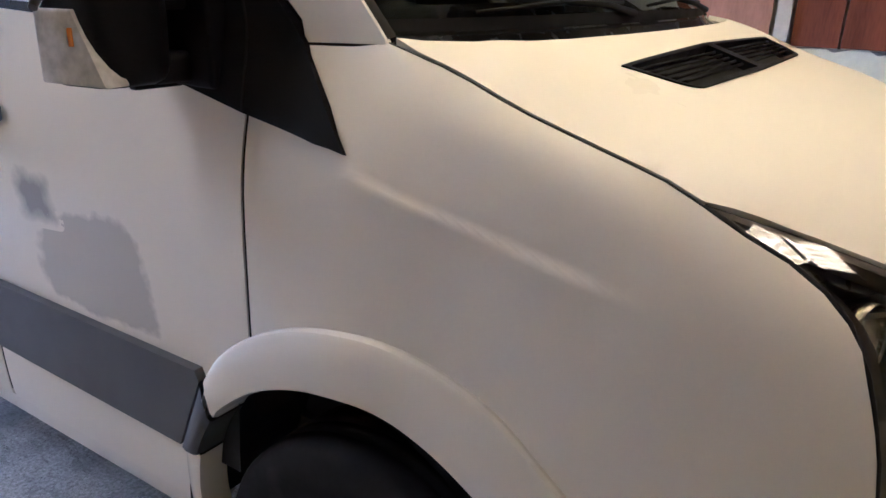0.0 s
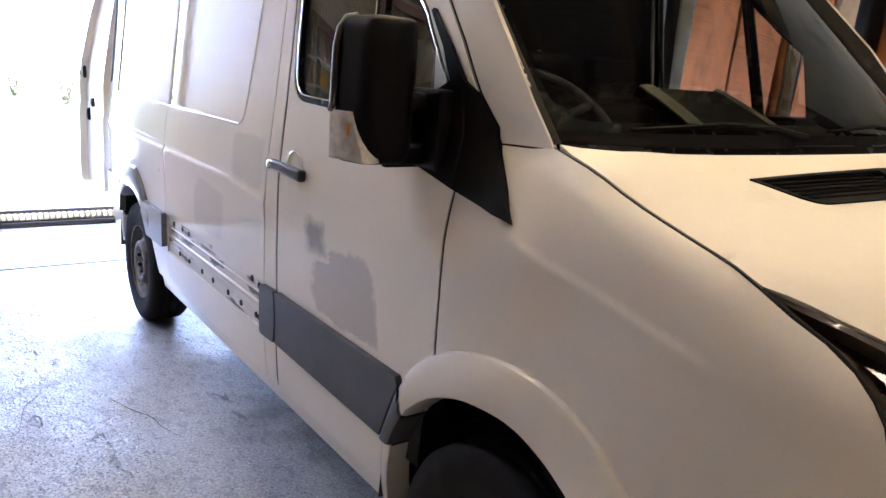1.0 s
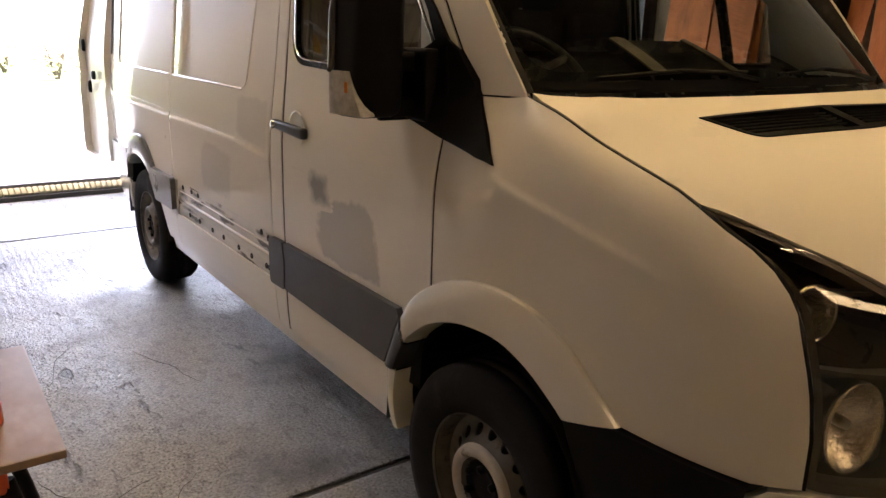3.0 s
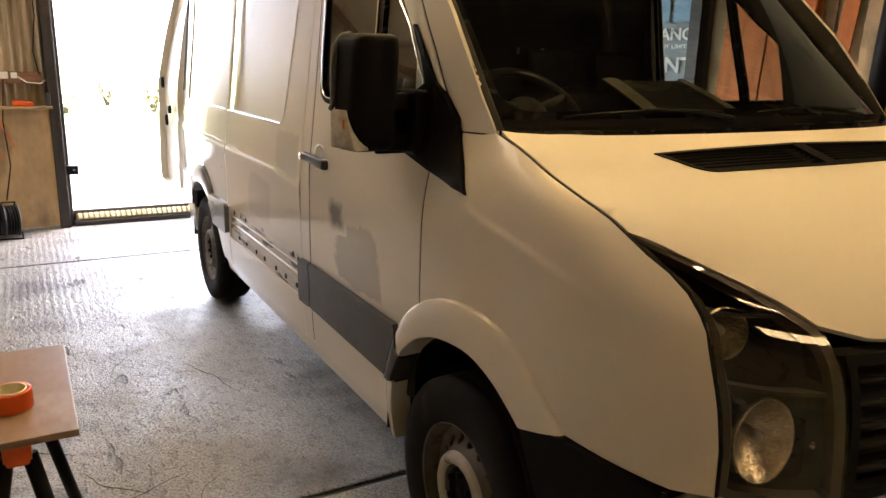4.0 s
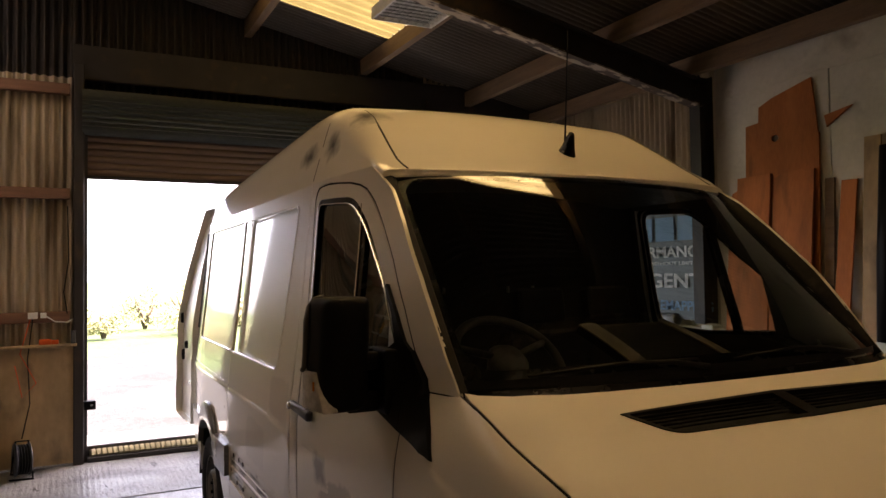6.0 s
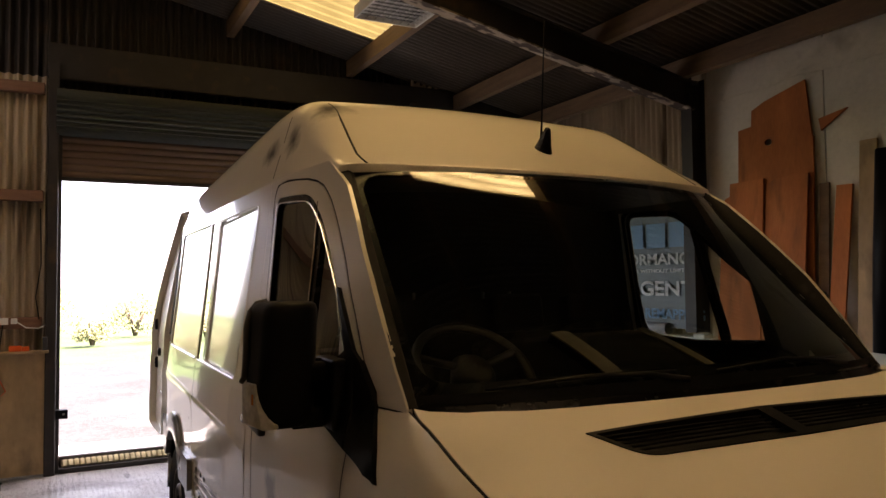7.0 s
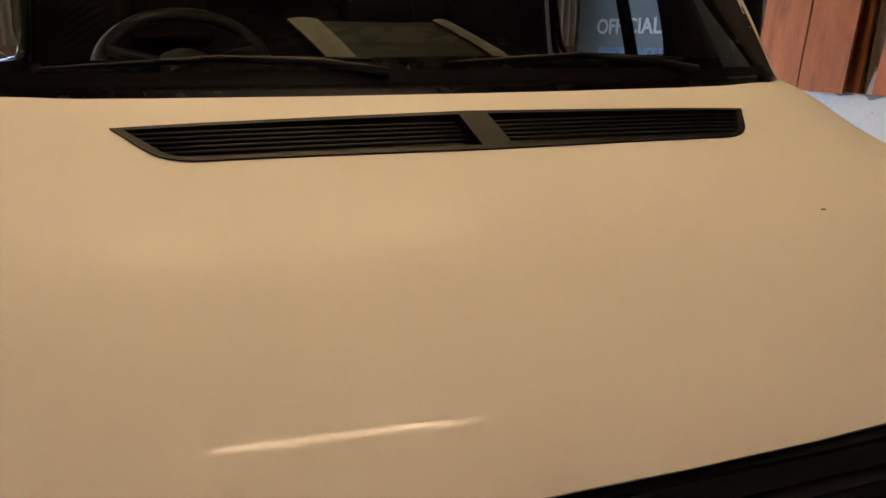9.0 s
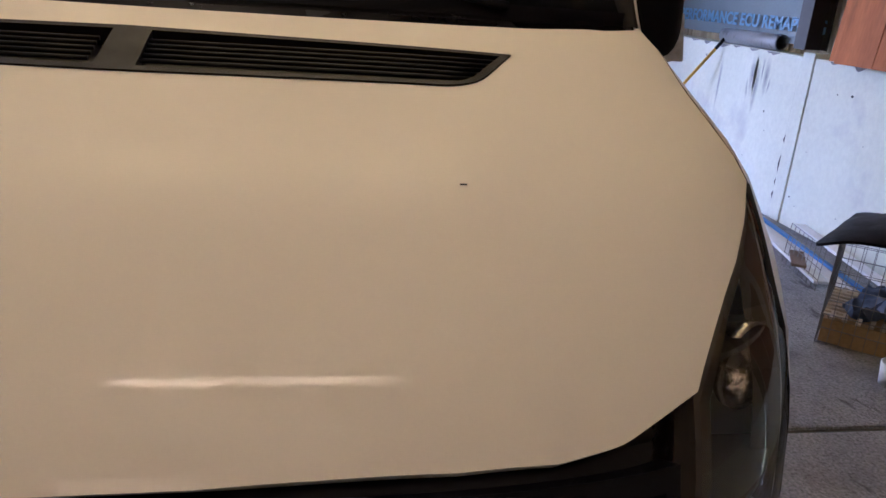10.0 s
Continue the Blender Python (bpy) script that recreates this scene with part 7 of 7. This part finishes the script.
for z in (0.127, 0.927):
    for k in range(4):
        x = -3.0 + 0.15 * k + 0.03 * rg.random()
        s, h = 0.05 + 0.03 * rg.random(), 0.08 + 0.12 * rg.random()
        material = rg.choice([TRIM, BLACK, STEEL, ORANGE, WHITE, HARDBOARD])
        bm = bmesh.new()
        if k % 2:
            lathe(bm, [(0.001, 0), (s, 0), (s, h * 0.8), (s * 0.5, h), (0.001, h)], pose(x, 5.55, z), 16)
        else:
            box(bm, (x - s, 5.5, z), (x + s, 5.64, z + h), 0.008)
        tagged(part("can" if k % 2 else "toolbox", bm, material), "workshop " + ("can" if k % 2 else "tool box") + " on the dark steel trolley", "can" if k % 2 else "box", "things on the trolley")
shelf_unit = thing("shelf_unit", (-3.85, 5.8, 0.0), "tall steel shelf unit with white shelves, jars and boxes", "shelves")
for x in (-4.35, -3.13):
    for y in (5.62, 5.93):
        part("upright", boxed((x - 0.018, y - 0.018, 0.0), (x + 0.018, y + 0.018, 2.50), 0.003), WIRE, shelf_unit)
for z in (0.65, 1.25, 1.85, 2.11):
    part("shelf", boxed((-4.37, 5.60, z), (-3.11, 5.95, z + 0.022), 0.004), WHITE, shelf_unit)
for x, z, r, h, material, label in ((-3.24, 1.872, 0.06, 0.17, YELLOW, "yellow tin"), (-3.38, 1.872, 0.065, 0.15, WHITE, "white tin"), (-3.53, 1.872, 0.06, 0.16, STEEL, "bare steel tin"), (-3.68, 1.872, 0.06, 0.18, WHITE, "white jar"), (-3.90, 1.872, 0.07, 0.16, YELLOW, "squat yellow tin"),
                                    (-3.50, 2.132, 0.055, 0.20, RAG, "blue-grey bottle"), (-3.62, 2.132, 0.05, 0.24, WHITE, "white bottle"), (-3.95, 2.132, 0.07, 0.18, STEEL, "bare steel tin"), (-3.5, 1.272, 0.08, 0.2, TRIM, "dark grey drum"), (-3.9, 1.272, 0.09, 0.22, ORANGE, "orange drum")):
    bm = bmesh.new()
    lathe(bm, [(0.001, 0), (r * 0.95, 0), (r, 0.008), (r, h * 0.78), (r * 0.9, h * 0.84), (r * 0.5, h * 0.88), (r * 0.5, h), (0.001, h)], pose(x, 5.74, z), 20)
    tagged(part("tin", bm, material), label + " on the white steel shelf", "tin", "tins on the shelf")
socket = thing("socket_strip", (-2.0, 5.98, 1.36), "white socket box with cables on the timber rail", "socket")
part("box_body", boxed((-2.12, 5.955, 1.36), (-2.04, 5.999, 1.42), 0.006), WHITE, socket)
part("box_body", boxed((-2.02, 5.96, 1.365), (-1.97, 5.999, 1.415), 0.006), WHITE, socket)
bm = bmesh.new()
tube(bm, [(-1.97, 5.97, 1.38), (-1.90, 5.95, 1.33), (-1.80, 5.95, 1.32), (-1.72, 5.96, 1.37)], 0.006, 6)
part("lead", bm, WHITE, socket)
for k, pts in enumerate(([(-2.08, 5.96, 1.36), (-2.12, 5.94, 1.0), (-2.10, 5.94, 0.6), (-2.16, 5.90, 0.3)], [(-2.10, 5.96, 1.36), (-2.18, 5.94, 1.05), (-2.05, 5.94, 0.78), (-2.16, 5.93, 0.66), (-2.22, 5.93, 0.95)], [(-1.80, 5.98, 2.4), (-1.79, 5.97, 1.9), (-1.83, 5.97, 1.6), (-1.80, 5.97, 1.4)])):
    bm = bmesh.new()
    tube(bm, [Vector((*p, 0)).to_3d() if len(p) == 2 else Vector(p) for p in pts], 0.005, 6)
    tagged(part("cable", bm, BLACK if k != 1 else ORANGE), "thin electric cable hanging down the gate wall", "cable", "cables on the gate wall")
for x, w, h, material, label in ((-1.98, 0.05, 0.05, ORANGE, "small orange box"), (-1.90, 0.03, 0.04, ORANGE, "small orange cap"), (-1.75, 0.02, 0.12, TRIM, "slim grey bottle")):
    tagged(part("oddment", boxed((x - w, 5.915, 1.125), (x + w, 5.975, 1.125 + h), 0.008), material), label + " on the narrow shelf board", "oddment")
lock = thing("door_lock_box", (GATE_L + 0.06, 5.96, 0.55), "small black lock plate on the gate post", "lock")
part("plate", boxed((GATE_L + 0.0, 5.93, 0.50), (GATE_L + 0.10, 6.02, 0.58), 0.006), BLACK, lock)
part("bolt", boxed((GATE_L + 0.055, 5.925, 0.535), (GATE_L + 0.075, 5.935, 0.55), 0.002), STEEL, lock)

# ---- work bench beside the camera ----
bench = thing("work_bench", (-2.5, 0.35, 0.0), "plywood board laid on folding trestles", "bench")
part("top", boxed((-3.15, 0.05, 0.732), (-1.93, 0.64, 0.75), 0.004), BENCH_PLY, bench)
for x in (-2.95, -2.06):
    part("beam", boxed((x - 0.03, 0.10, 0.66), (x + 0.03, 0.60, 0.731), 0.006), ORANGE, bench)
    for y0, y1 in ((0.12, -0.02), (0.58, 0.72)):
        for dx in (-0.16, 0.16):
            bm = bmesh.new()
            tube(bm, [(x + dx * 0.15, y0, 0.68), (x + dx, y1, 0.0)], 0.018, 8)
            part("leg", bm, BLACK, bench)
    bm = bmesh.new()
    tube(bm, [(x - 0.09, 0.05, 0.35), (x + 0.09, 0.05, 0.35)], 0.012, 6)
    part("brace", bm, BLACK, bench)
tape = thing("tape_roll", (-2.065, 0.235, 0.75), "roll of bright orange tape with a pale core on the bench", "tape")
bm = bmesh.new()
lathe(bm, [(0.037, 0.001), (0.046, 0.0), (0.048, 0.003), (0.048, 0.045), (0.046, 0.048), (0.037, 0.047), (0.037, 0.001)], pose(-2.065, 0.235, 0.75), 32)
part("tape", bm, ORANGE, tape)
bm = bmesh.new()
lathe(bm, [(0.033, 0.0), (0.037, 0.0), (0.037, 0.050), (0.033, 0.050), (0.033, 0.0)], pose(-2.065, 0.235, 0.75), 32)
part("core", bm, CREAM, tape)
